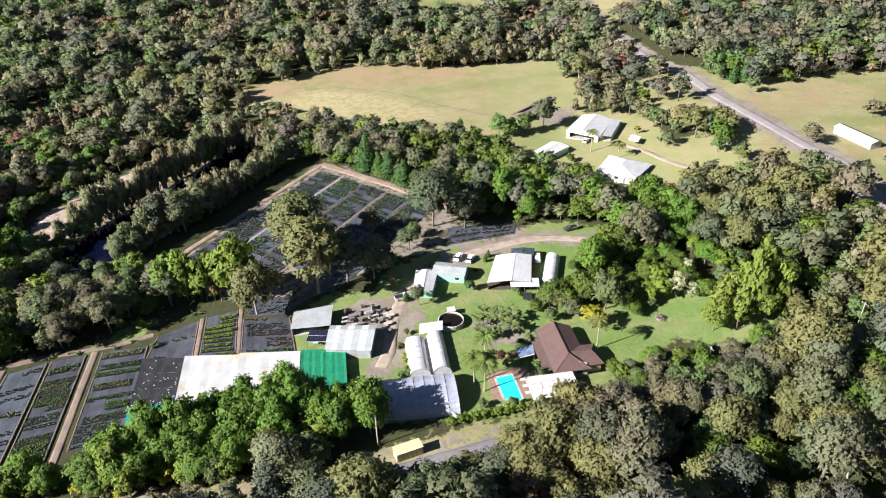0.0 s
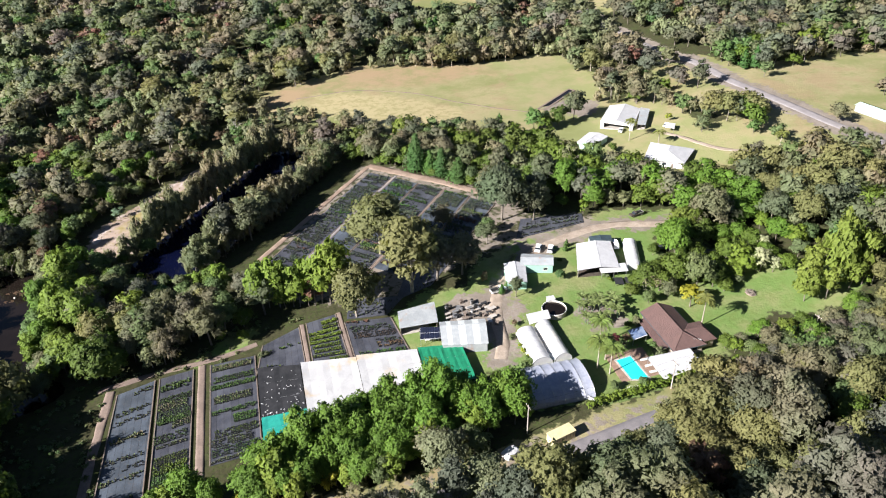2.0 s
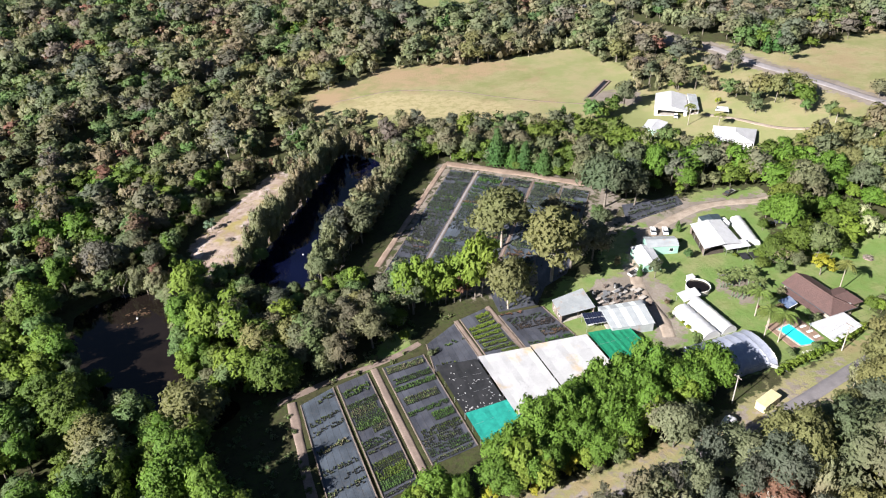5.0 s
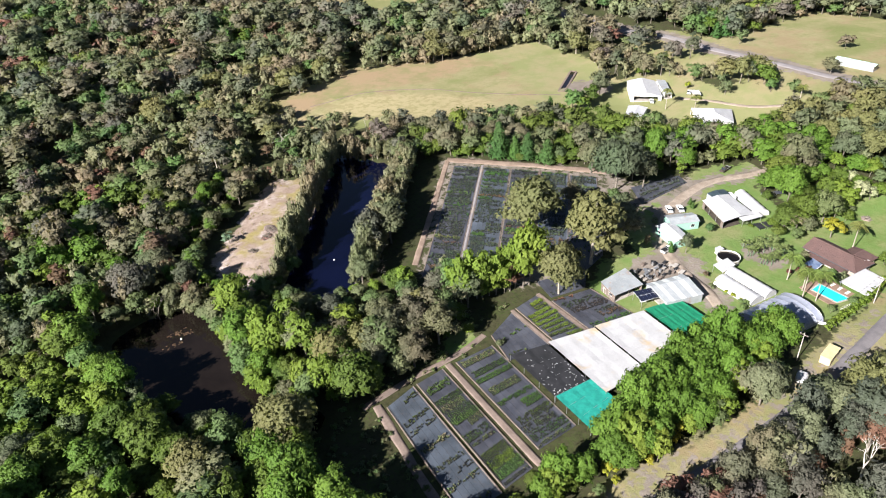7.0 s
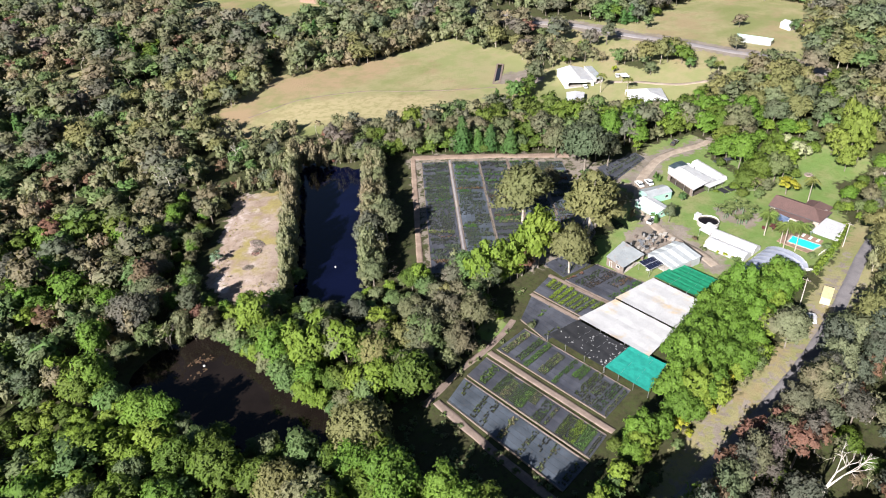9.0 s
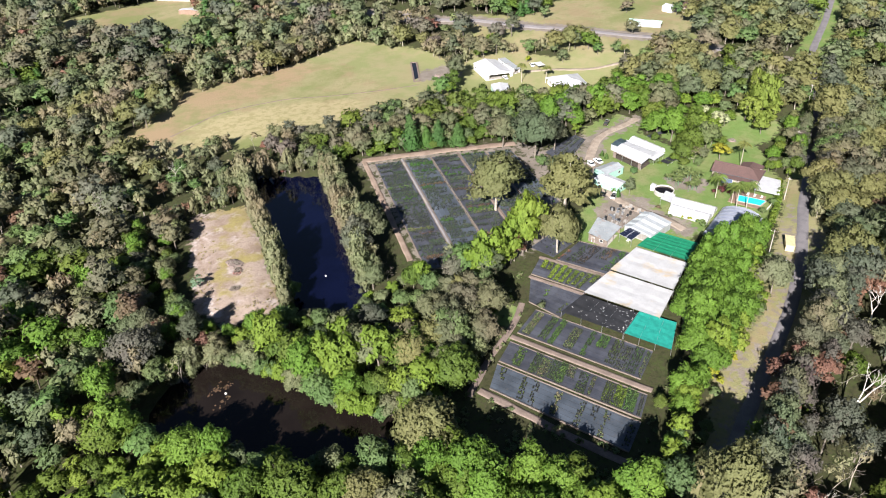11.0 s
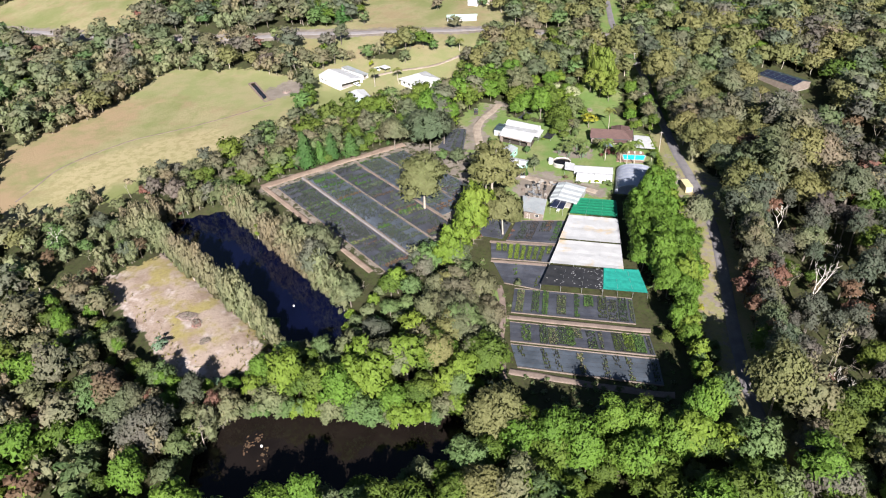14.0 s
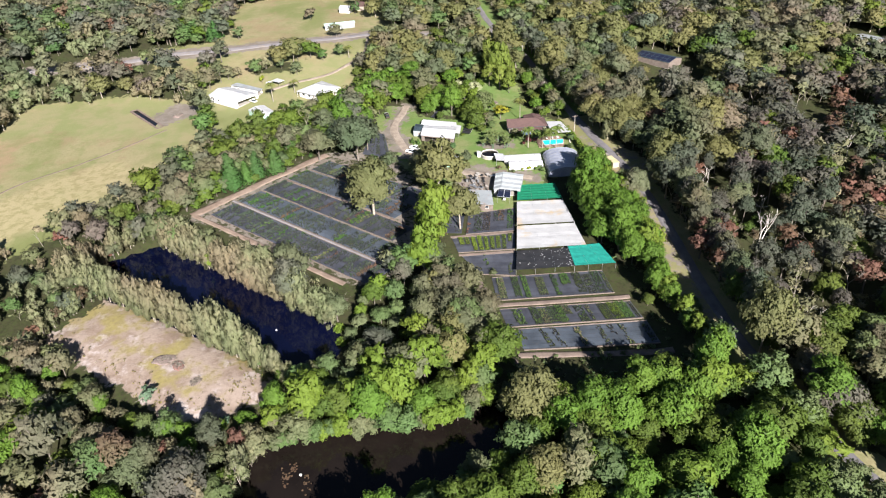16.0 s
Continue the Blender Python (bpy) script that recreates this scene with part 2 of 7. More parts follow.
def weed_mat(name, a, b_, seam=1.83):
    """Woven weed matting in seamed widths, dusty in places, slightly shiny."""
    m, t, b = base_mat(name, 0.5, 0.45)
    c = mix(t, noise_fac(t, 0.22, 4.0, 0.38, 0.66), a, b_)
    width = nd(t, "ShaderNodeTexWhiteNoise")
    width.noise_dimensions = "1D"
    lane = maths(t, "DIVIDE", attr(t, "seam"), seam)
    t.links.new(maths(t, "FLOOR", lane), width.inputs["W"])
    c = mix(t, maths(t, "MULTIPLY", width.outputs["Value"], 0.55), c, tuple(v * 0.45 for v in b_))
    c = mix(t, maths(t, "MULTIPLY", maths(t, "GREATER_THAN", maths(t, "FRACT", lane), 0.94), 0.6), c, (.012, .012, .013))
    c = mix(t, maths(t, "MULTIPLY", noise_fac(t, 1.7, 5.0, 0.5, 0.7), 0.5), c, (.075, .07, .07))
    t.links.new(c, b.inputs["Base Color"])
    bump(t, b, noise_fac(t, 2.2, 3.0), 0.35, 0.06)
    return m


def water_mat(name, col):
    m, t, b = base_mat(name, 0.05, 0.22)
    t.links.new(mix(t, noise_fac(t, 0.08), col, tuple(v * 1.5 for v in col)), b.inputs["Base Color"])
    bump(t, b, noise_fac(t, 1.2, 3.0), 0.04, 0.05)
    return m


TILE_ROOF = tile_roof()
MAT_BLUE = weed_mat("bluish_weed_mat", (.090, .108, .135), (.054, .066, .082))
PINK_EARTH = plain("pinkish_bare_earth", (.29, .22, .175), (.21, .155, .12), 0.95, 0.1, scale=0.3, fine=2.0, bumpy=0.3)
MAT_BLACK = weed_mat("black_weed_mat", (.074, .079, .098), (.042, .045, .058))
DARK_BROWN = plain("dark_brown_surface", (.09, .075, .06), (.06, .05, .042), 0.95, 0.1, scale=0.6, fine=4.0)
WATER_BLUE = water_mat("dark_dam_water", (.0016, .0024, .0105))
WATER_BROWN = water_mat("brown_dam_water", (.008, .006, .005))
POOL_WATER = water_mat("pool_water", (.02, .62, .66))


def ground_mat():
    m, t, b = base_mat("earth_and_grass", 0.95, 0.1)
    mid, fine = noise_fac(t, 0.16, 5.0), noise_fac(t, 1.3, 6.0, 0.3, 0.7)
    floor = mix(t, mid, (.044, .045, .020), (.046, .064, .018))
    floor = mix(t, fine, floor, (.05, .046, .026))
    floor = mix(t, maths(t, "MULTIPLY", noise_fac(t, 0.6, 7.0, 0.48, 0.66, 0.7), 0.7), floor, (.022, .026, .012))
    lawn = mix(t, noise_fac(t, 0.12, 4.0), (.115, .179, .051), (.152, .193, .069))
    lawn = mix(t, maths(t, "MULTIPLY", noise_fac(t, 0.06, 6.0, 0.46, 0.66), 0.7), lawn, (.20, .20, .095))
    lawn = mix(t, maths(t, "MULTIPLY", noise_fac(t, 0.5, 7.0, 0.45, 0.68, 0.7), 0.5), lawn, (.10, .135, .035))
    dry = mix(t, noise_fac(t, 0.022, 6.0, 0.36, 0.60, stretch=(0.8, 1.2, 1)), (.158, .174, .067), (.261, .229, .127))
    dry = mix(t, maths(t, "MULTIPLY", noise_fac(t, 0.11, 8.0, 0.46, 0.66, 0.7), 0.8), dry, (.17, .185, .075))
    dry = mix(t, maths(t, "MULTIPLY", noise_fac(t, 0.035, 8.0, 0.48, 0.62, 0.7), 0.75), dry, (.245, .185, .11))
    dry = mix(t, maths(t, "MULTIPLY", noise_fac(t, 0.7, 8.0, 0.45, 0.7, 0.75), 0.28), dry, (.13, .12, .05))
    straw = mix(t, noise_fac(t, 0.30, 7.0, 0.44, 0.60, 0.7), (.322, .276, .155), (.241, .212, .106))
    russet = mix(t, noise_fac(t, 0.09, 7.0, 0.42, 0.62, 0.7), (.269, .194, .119), (.198, .178, .087))
    green = mix(t, noise_fac(t, 0.07, 6.0, 0.42, 0.62, 0.65), (.198, .210, .091), (.246, .225, .119))
    for name, col in (("green", green), ("russet", russet), ("straw", straw)):
        soft = maths(t, "ADD", attr(t, name), maths(t, "MULTIPLY", maths(t, "SUBTRACT", noise_fac(t, 0.06, 6.0, 0.3, 0.7), 0.5), 0.9))
        r = nd(t, "ShaderNodeMapRange")
        r.inputs["From Min"].default_value, r.inputs["From Max"].default_value = 0.3, 0.8
        t.links.new(soft, r.inputs["Value"])
        dry = mix(t, maths(t, "MULTIPLY", r.outputs["Result"], 0.85), dry, col)
    earth = mix(t, mid, (.235, .205, .18), (.16, .14, .122))
    earth = mix(t, maths(t, "MULTIPLY", fine, 0.5), earth, (.17, .135, .095))
    bare = mix(t, noise_fac(t, 0.10, 7.0, 0.40, 0.60, 0.65), (.312, .248, .205), (.235, .176, .138))
    bare = mix(t, maths(t, "MULTIPLY", noise_fac(t, 0.16, 7.0, 0.52, 0.66, 0.65), 0.8), bare, (.42, .365, .345))
    bare = mix(t, maths(t, "MULTIPLY", noise_fac(t, 0.075, 6.0, 0.46, 0.60, 0.65), 0.85), bare, (.26, .22, .075))
    bare = mix(t, maths(t, "MULTIPLY", noise_fac(t, 0.6, 7.0, 0.48, 0.7, 0.7), 0.5), bare, (.15, .11, .085))
    c = floor
    for name, col in (("lawn", lawn), ("dry", dry), ("earth", earth), ("bare", bare)):
        edge = maths(t, "ADD", attr(t, name), maths(t, "MULTIPLY", maths(t, "SUBTRACT", noise_fac(t, 0.45, 5.0), 0.5), 0.5))
        r = nd(t, "ShaderNodeMapRange")
        r.interpolation_type = "SMOOTHSTEP"
        r.inputs["From Min"].default_value, r.inputs["From Max"].default_value = 0.35, 0.65
        t.links.new(edge, r.inputs["Value"])
        c = mix(t, r.outputs["Result"], c, col)
    t.links.new(c, b.inputs["Base Color"])
    bump(t, b, noise_fac(t, 0.9, 8.0, 0.2, 0.8), 0.45, 0.18)
    return m


GROUND = ground_mat()

# ---- the lie of the land ----
def ease(a, b, v):
    u = np.clip((np.asarray(v, float) - a) / (b - a), 0, 1)
    return u * u * (3 - 2 * u)


def inside(poly, x, y, reach=60.0):
    """Metres inside (+) or outside (-) of a polygon of the plan."""
    x, y = np.asarray(x, float), np.asarray(y, float)
    d, odd = np.full(x.shape, 1e9), np.zeros(x.shape, bool)
    for (ax, ay), (bx, by) in zip(poly, poly[1:] + poly[:1]):
        ex, ey = bx - ax, by - ay
        u = np.clip(((x - ax) * ex + (y - ay) * ey) / (ex * ex + ey * ey + 1e-9), 0, 1)
        d = np.minimum(d, (x - ax - u * ex) ** 2 + (y - ay - u * ey) ** 2)
        cross = (ay > y) != (by > y)
        odd ^= cross & (x < ex * (y - ay) / (ey if ey else 1e-9) + ax)
    return np.clip(np.where(odd, 1, -1) * np.sqrt(d), -reach, reach)


def along(line, x, y):
    """Metres from a line of the plan."""
    x, y = np.asarray(x, float), np.asarray(y, float)
    d = np.full(x.shape, 1e9)
    for (ax, ay), (bx, by) in zip(line, line[1:]):
        ex, ey = bx - ax, by - ay
        u = np.clip(((x - ax) * ex + (y - ay) * ey) / (ex * ex + ey * ey), 0, 1)
        d = np.minimum(d, (x - ax - u * ex) ** 2 + (y - ay - u * ey) ** 2)
    return np.sqrt(d)


POND_LONG = [(-40, 300), (-27, 281), (-37, 266), (-51, 247), (-64, 234), (-78, 218), (-87, 216), (-92, 226), (-82, 243), (-70, 261), (-55, 281)]
POND_ROUND = [(-134, 232), (-125, 230), (-119.5, 221), (-120, 200), (-119, 183), (-111, 168), (-119, 165), (-131, 178), (-139, 192), (-147, 214), (-145, 228)]
MOUND = [(-75, 303), (-56, 289), (-68, 265), (-91, 238), (-107, 225), (-110, 245), (-113, 253), (-95, 275)]
FIELD = [(-53, 380), (-20, 392), (13, 404), (63, 388), (121, 388), (125, 337), (104, 295), (67, 286), (53, 282), (24, 294), (-2, 321), (-24, 342), (-46, 355)]
YARD = [(-20, 150), (-20, 172), (-5, 180), (4, 178), (12, 188), (20, 194), (38, 203), (50, 198), (66, 208), (88, 201), (86, 188), (74, 187), (69, 170), (57, 168), (47, 164), (47, 150), (61, 151), (62, 127), (55, 119), (24, 119), (22, 122), (7, 122), (4, 137), (-4, 140)]
LAWN_EAST = [(58, 151), (72, 155), (96, 151), (93, 143), (74, 133), (62, 129)]
STRIPS = [(-98, 121), (-98, 165), (-84, 168), (-58, 168), (-45, 177), (-33, 179), (-17, 171), (-4, 160), (-2, 134), (-46, 128), (-58, 124)]
BEDS_NORTH = [(-12, 272), (-5, 276), (40, 226), (38, 214), (62, 206), (56, 198), (34, 197), (10, 190), (-22, 176), (-44, 188), (-60, 205)]
BEDS_SIDE = [(-20, 277), (-8, 274), (-58, 206), (-64, 200), (-70, 210)]
GAP_WEST = [(-117, 162), (-99, 166), (-72, 171), (-66, 177), (-50, 182), (-44, 176), (-58, 166), (-96, 163), (-97, 120), (-107, 117), (-114.5, 134)]
VERGE = [(-92, 107), (-70, 112), (-56, 114), (-36, 111.5), (-10, 111.5), (6, 115.5), (26, 117.5), (40, 119), (40, 114), (24, 104), (18, 98), (6, 95), (-6, 97), (-16, 101), (-44, 101.8), (-92, 102.3)]
FAR_YARD = [(60, 277), (96, 290), (110, 306), (124, 296), (134, 276), (137, 255), (150, 250), (152, 213), (125, 219), (118, 214), (94, 219), (86, 236), (72, 250)]
ROAD_FIELD = [(126, 296), (152, 326), (184, 332), (184, 300), (182, 288), (197, 305), (275, 304), (295, 245), (262, 228), (196, 198), (178, 205), (150, 210), (140, 226), (160, 240), (150, 270)]
MEADOW_N = [(45, 534), (62, 556), (112, 572), (128, 545), (118, 508), (94, 482), (74, 500)]
MEADOW_NE = [(160, 470), (158, 500), (175, 520), (185, 600), (275, 590), (275, 480), (212, 452), (190, 450)]
MEADOW_TOP = [(36, 556), (135, 536), (160, 520), (150, 590), (60, 610)]
GLADES = [[(-42, 512), (-4, 484), (8, 474), (20, 470), (-4, 498)], [(36, 470), (60, 452), (66, 458), (42, 478)], [(-76, 514), (-46, 514), (-50, 486), (-74, 488)], [(-2, 463), (12, 480), (30, 474), (18, 458)], [(-84, 530), (-72, 532), (-60, 520), (-74, 518)]]
TUNNEL_SIDE = [(8, 109.5), (62, 115.5), (62, 128), (8, 124)]
GARDEN_EAST = [(74, 150), (92, 134), (116, 138), (119, 154), (104, 158), (104, 170), (92, 173), (80, 180), (72, 172)]
HEDGE = [(-98, 107), (-60, 110), (8, 112), (8, 135), (-62, 135), (-62, 123), (-98, 120)]
GARDEN = [(47, 150), (72, 150), (72, 160), (68, 170), (47, 167)]
SOLAR_YARD = [(93, 46), (104, 72), (118, 76), (128, 68), (128, 50), (116, 38)]
EAST_YARD = [(108, -42), (136, -40), (132, -70), (112, -72)]
ROAD = [(-170, 86), (-140, 95), (-112, 101), (-95, 103.2), (-70, 103.7), (-45, 103.5), (-25, 103.6), (-6, 105), (15, 108.2), (35, 111.8), (60, 115), (90, 118.5), (120, 122.5), (150, 129), (173, 136.5), (200, 140), (260, 144), (340, 152), (520, 170)]
FAR_ROAD = [(174, 137), (176, 180), (184, 211), (179, 228), (176, 258), (174, 291), (178, 331), (172, 357), (174, 436), (184, 500), (200, 600), (215, 760)]
DRIVE = [(88, 191.5), (79, 193.4), (65, 198.4), (54, 197), (45, 195), (34, 191), (25, 184), (16, 175), (12, 169), (9, 160), (8.5, 149), (5, 143)]
DRIVE_FAR = [(176, 212), (150, 213), (128, 232), (122, 250), (116, 262)]
WATER_LONG, WATER_ROUND = -8.1, -8.6


def lie(x, y):
    """Height of the land before the dams were dug."""
    s = np.asarray(x) - 0.3 * np.maximum(0, np.asarray(y) - 250)
    return -7.6 + 2.4 * ease(-80, 20, x) + 9 * ease(80, 180, s) - 2.3 * ease(250, 350, y) + 2.0 * ease(-130, -105, -np.asarray(y))


def land(x, y):
    z = lie(x, y)
    z = z + 1.0 * ease(0, 7, inside(MOUND, x, y))
    for poly, level in ((POND_LONG, WATER_LONG), (POND_ROUND, WATER_ROUND)):
        k = ease(-5.5, -0.5, inside(poly, x, y))
        z = z * (1 - k) + (level - 1.2) * k
    return z


def g(x, y):
    return float(land(np.array([x]), np.array([y]))[0])


def mesh_np(name, V, F, mats, slots=None, tint=None, smooth=False, normals=None):
    me = bpy.data.meshes.new(name)
    V, F = np.asarray(V, np.float32), np.asarray(F, np.int32)
    me.vertices.add(len(V))
    me.vertices.foreach_set("co", V.ravel())
    me.loops.add(F.size)
    me.loops.foreach_set("vertex_index", F.ravel())
    me.polygons.add(len(F))
    me.polygons.foreach_set("loop_start", np.arange(0, F.size, F.shape[1], dtype=np.int32))
    if slots is not None:
        me.polygons.foreach_set("material_index", np.asarray(slots, np.int32))
    me.polygons.foreach_set("use_smooth", np.full(len(F), smooth))
    if tint is not None:
        me.attributes.new("tint", "FLOAT", "POINT").data.foreach_set("value", np.asarray(tint, np.float32))
    if normals is not None:
        me.attributes.new("custom_normal", "FLOAT_VECTOR", "POINT").data.foreach_set("vector", np.asarray(normals, np.float32).ravel())
    for m in mats:
        me.materials.append(m)
    me.update(calc_edges=True)
    return me


def make_ground():
    xs = np.concatenate([[-4000, -1800, -900, -500], np.arange(-330, 480, 4.0), [520, 700, 1200, 2200, 4000]])
    ys = np.concatenate([[-3500, -1500, -700, -350], np.arange(-180, 780, 4.0), [820, 1000, 1500, 2600, 4500]])
    X, Y = np.meshgrid(xs, ys)
    x, y = X.ravel(), Y.ravel()
    core = (x > -340) & (x < 490) & (y > -190) & (y < 790)
    z = np.where(core, land(np.clip(x, -340, 490), np.clip(y, -190, 790)), lie(x, y))
    z = z + np.array([0.04 * noise.noise((a * 0.13, b * 0.13, 0)) for a, b in zip(x, y)])
    nx, ny = len(xs), len(ys)
    i = (np.arange(ny - 1)[:, None] * nx + np.arange(nx - 1)[None]).ravel()
    ob = new("ground", mesh_np("ground", np.stack([x, y, z], 1), np.stack([i, i + 1, i + 1 + nx, i + nx], 1), [GROUND], smooth=True))
    wob = np.array([noise.noise((a * 0.08, b * 0.08, 5.0)) for a, b in zip(x, y)]) * 2.0

    def mask(polys, soft=2.5):
        return np.max([ease(-soft, soft, inside(p, x, y) + wob) for p in polys], 0)

    masks = {
        "lawn": np.maximum(mask([YARD, GARDEN, GARDEN_EAST, LAWN_EAST, EAST_YARD, [(-74, 168), (-66, 178), (-56, 180), (-60, 169)]]), ease(9, 5, along(ROAD, x, y) + wob) * (x > 60)),
        "dry": np.maximum(np.maximum(mask([VERGE, FAR_YARD, MEADOW_N, MEADOW_NE, MEADOW_TOP] + GLADES), np.max([ease(-8, -4, inside(p, x, y) + wob) for p in (FIELD, ROAD_FIELD)], 0)), ease(9, 5, along(ROAD, x, y) + wob) * (x <= 60)),
        "earth": np.maximum.reduce([mask([VERGE]) * .46, mask([BEDS_NORTH], 1.5) * .62, ease(11, 7, np.hypot((x - 8) * .7, y - 164) + wob) * .8, ease(10, 6, np.hypot((x - 99) * .6, y - 309) + wob), ease(5.5, 3.5, along(DRIVE, x, y) + wob * 0.5) * 0.8, ease(9, 5, along(FAR_ROAD, x, y) + wob),
                                    ease(10, 6, np.hypot(x - 3, y - 166) + wob), ease(9, 5, np.hypot(x - 100, y - 300) + wob), ease(3.5, 1.5, np.hypot(x - 42, y - 148) + wob * .3), ease(8, 6, np.hypot(x - 37.5, y - 153.5) + wob * .4)]),
        "bare": mask([MOUND], 1.5),
        "straw": mask([[(-40, 360), (-20, 372), (20, 352), (52, 318), (40, 302), (10, 316), (-14, 338)]], 9),
        "russet": mask([[(-50, 386), (10, 412), (70, 398), (84, 372), (40, 366), (8, 374), (-18, 378), (-30, 364), (-50, 362)]], 9),
        "green": mask([[(84, 400), (130, 396), (132, 330), (104, 290), (66, 284), (56, 306), (84, 350)], FAR_YARD], 12),
    }
    for name, v in masks.items():
        ob.data.attributes.new(name, "FLOAT", "POINT").data.foreach_set("value", v.astype(np.float32))
    return tagged(ob, "rolling ground of grass, leaf litter and bare earth", "ground", kind="structure")


make_ground()


def ribbon(name, line, width, material, lift, label, category, step=2.5, ragged=0.0):
    """A road or track laid over the land, with thin sides."""
    pts = []
    for (ax, ay), (bx, by) in zip(line, line[1:]):
        n = max(1, int(math.hypot(bx - ax, by - ay) / step))
        pts += [(ax + (bx - ax) * i / n, ay + (by - ay) * i / n) for i in range(n)]
    pts = np.array(pts + [line[-1]], float)
    for _ in range(6):
        pts[1:-1] = (pts[:-2] + 2 * pts[1:-1] + pts[2:]) / 4
    d = np.gradient(pts, axis=0)
    d /= np.linalg.norm(d, axis=1)[:, None]
    nrm = np.stack([-d[:, 1], d[:, 0]], 1)
    rows = []
    for off, sink in ((-.5, -.2), (-.46, -.02), (-.2, .0), (.2, .0), (.46, -.02), (.5, -.2)):
        w = np.array([1 + ragged * noise.noise((p[0] * .2, p[1] * .2, off * 9)) for p in pts]) * width * off
        q = pts + nrm * w[:, None]
        rows.append(np.stack([q[:, 0], q[:, 1], land(q[:, 0], q[:, 1]) + lift + sink], 1))
    n = len(pts)
    V = np.concatenate(rows)
    i = np.concatenate([np.arange(n - 1) + k * n for k in range(5)])
    ob = new(name, mesh_np(name, V, np.stack([i, i + 1, i + 1 + n, i + n], 1)[:, ::-1], [material], smooth=True))
    return tagged(ob, label, category, kind="structure")


ribbon("road", ROAD, 3.6, ASPHALT, 0.15, "narrow sealed country road with worn edges", "road", ragged=0.12)
ribbon("road", FAR_ROAD, 5.6, PALE_ROAD, 0.08, "wider sealed road between dry grass verges", "road", ragged=0.08)
ribbon("driveway", DRIVE, 4.0, DIRT, 0.06, "pale gravel driveway curving through the nursery yard", "driveway", ragged=0.3)
ribbon("path", [(-28, 371), (-16, 370.5), (-1, 372), (16, 364.6), (33, 354.8), (46, 338), (64, 319.5), (80, 306)], .9, REDDIRT, .06, "faint worn stock track across the dry field", "path", ragged=.5)
ribbon("driveway", DRIVE_FAR, 2.4, DIRT, 0.06, "dirt driveway to the neighbouring houses", "driveway", ragged=0.3)


def water(name, poly, level, material, label):
    x0, x1 = min(p[0] for p in poly) - 7, max(p[0] for p in poly) + 7
    y0, y1 = min(p[1] for p in poly) - 7, max(p[1] for p in poly) + 7
    xs, ys = np.arange(x0, x1, 1.5), np.arange(y0, y1, 1.5)
    X, Y = np.meshgrid(xs, ys)
    keep = inside(poly, X + .75, Y + .75) > -5.8
    i = (np.arange(len(ys) - 1)[:, None] * len(xs) + np.arange(len(xs) - 1)[None])[keep[:-1, :-1]]
    V = np.stack([X.ravel(), Y.ravel(), np.full(X.size, level)], 1)
    ob = new(name, mesh_np(name, V, np.stack([i, i + 1, i + 1 + len(xs), i + len(xs)], 1), [material]))
    return tagged(ob, label, "water", kind="structure")


water("water", POND_LONG, WATER_LONG, WATER_BLUE, "still dark blue water of a long farm dam")
water("water", POND_ROUND, WATER_ROUND, WATER_BROWN, "still brown water of a smaller farm dam")

# ---- tools for building things ----
def finish(bm, name, material):
    bmesh.ops.recalc_face_normals(bm, faces=bm.faces)
    me = bpy.data.meshes.new(name)
    bm.to_mesh(me)
    bm.free()
    for m in (material if isinstance(material, (list, tuple)) else [material]):
        me.materials.append(m)
    return me


def part(name, bm, material, parent, label=""):
    """One mesh object under a thing or under a part."""
    ob = new(name, finish(bm, name, material))
    ob.parent = parent
    return tagged(ob, label)


def thing(name, x, y, label, category, group="", turn=0.0, z=None):
    """An Empty on the ground that parents a thing's parts."""
    ob = new(name)
    ob.empty_display_size = 0.5
    ob.matrix_basis = pose(x, y, g(x, y) if z is None else z, 0, 0, turn)
    return tagged(ob, label, category, group)


def hexa(bm, low, high):
    """A solid between a lower and an upper ring of points."""
    a, b = [bm.verts.new(p) for p in low], [bm.verts.new(p) for p in high]
    n = len(a)
    bm.faces.new(a[::-1]), bm.faces.new(b)
    for i in range(n):
        bm.faces.new((a[i], a[(i + 1) % n], b[(i + 1) % n], b[i]))


def box(bm, x0, x1, y0, y1, z0, z1):
    r = [(x0, y0), (x1, y0), (x1, y1), (x0, y1)]
    hexa(bm, [(*p, z0) for p in r], [(*p, z1) for p in r])


def slab(bm, pts, thick):
    hexa(bm, [(x, y, z - thick) for x, y, z in pts], pts)


def tube(bm, p, q, r0, r1=None, n=8):
    r1 = r0 if r1 is None else r1
    p, q = Vector(p), Vector(q)
    t = (q - p).to_track_quat("Z", "Y").to_matrix()
    ring = [Vector((math.cos(6.2832 * i / n), math.sin(6.2832 * i / n), 0)) for i in range(n)]
    hexa(bm, [tuple(p + t @ (v * r0)) for v in ring], [tuple(q + t @ (v * r1)) for v in ring])


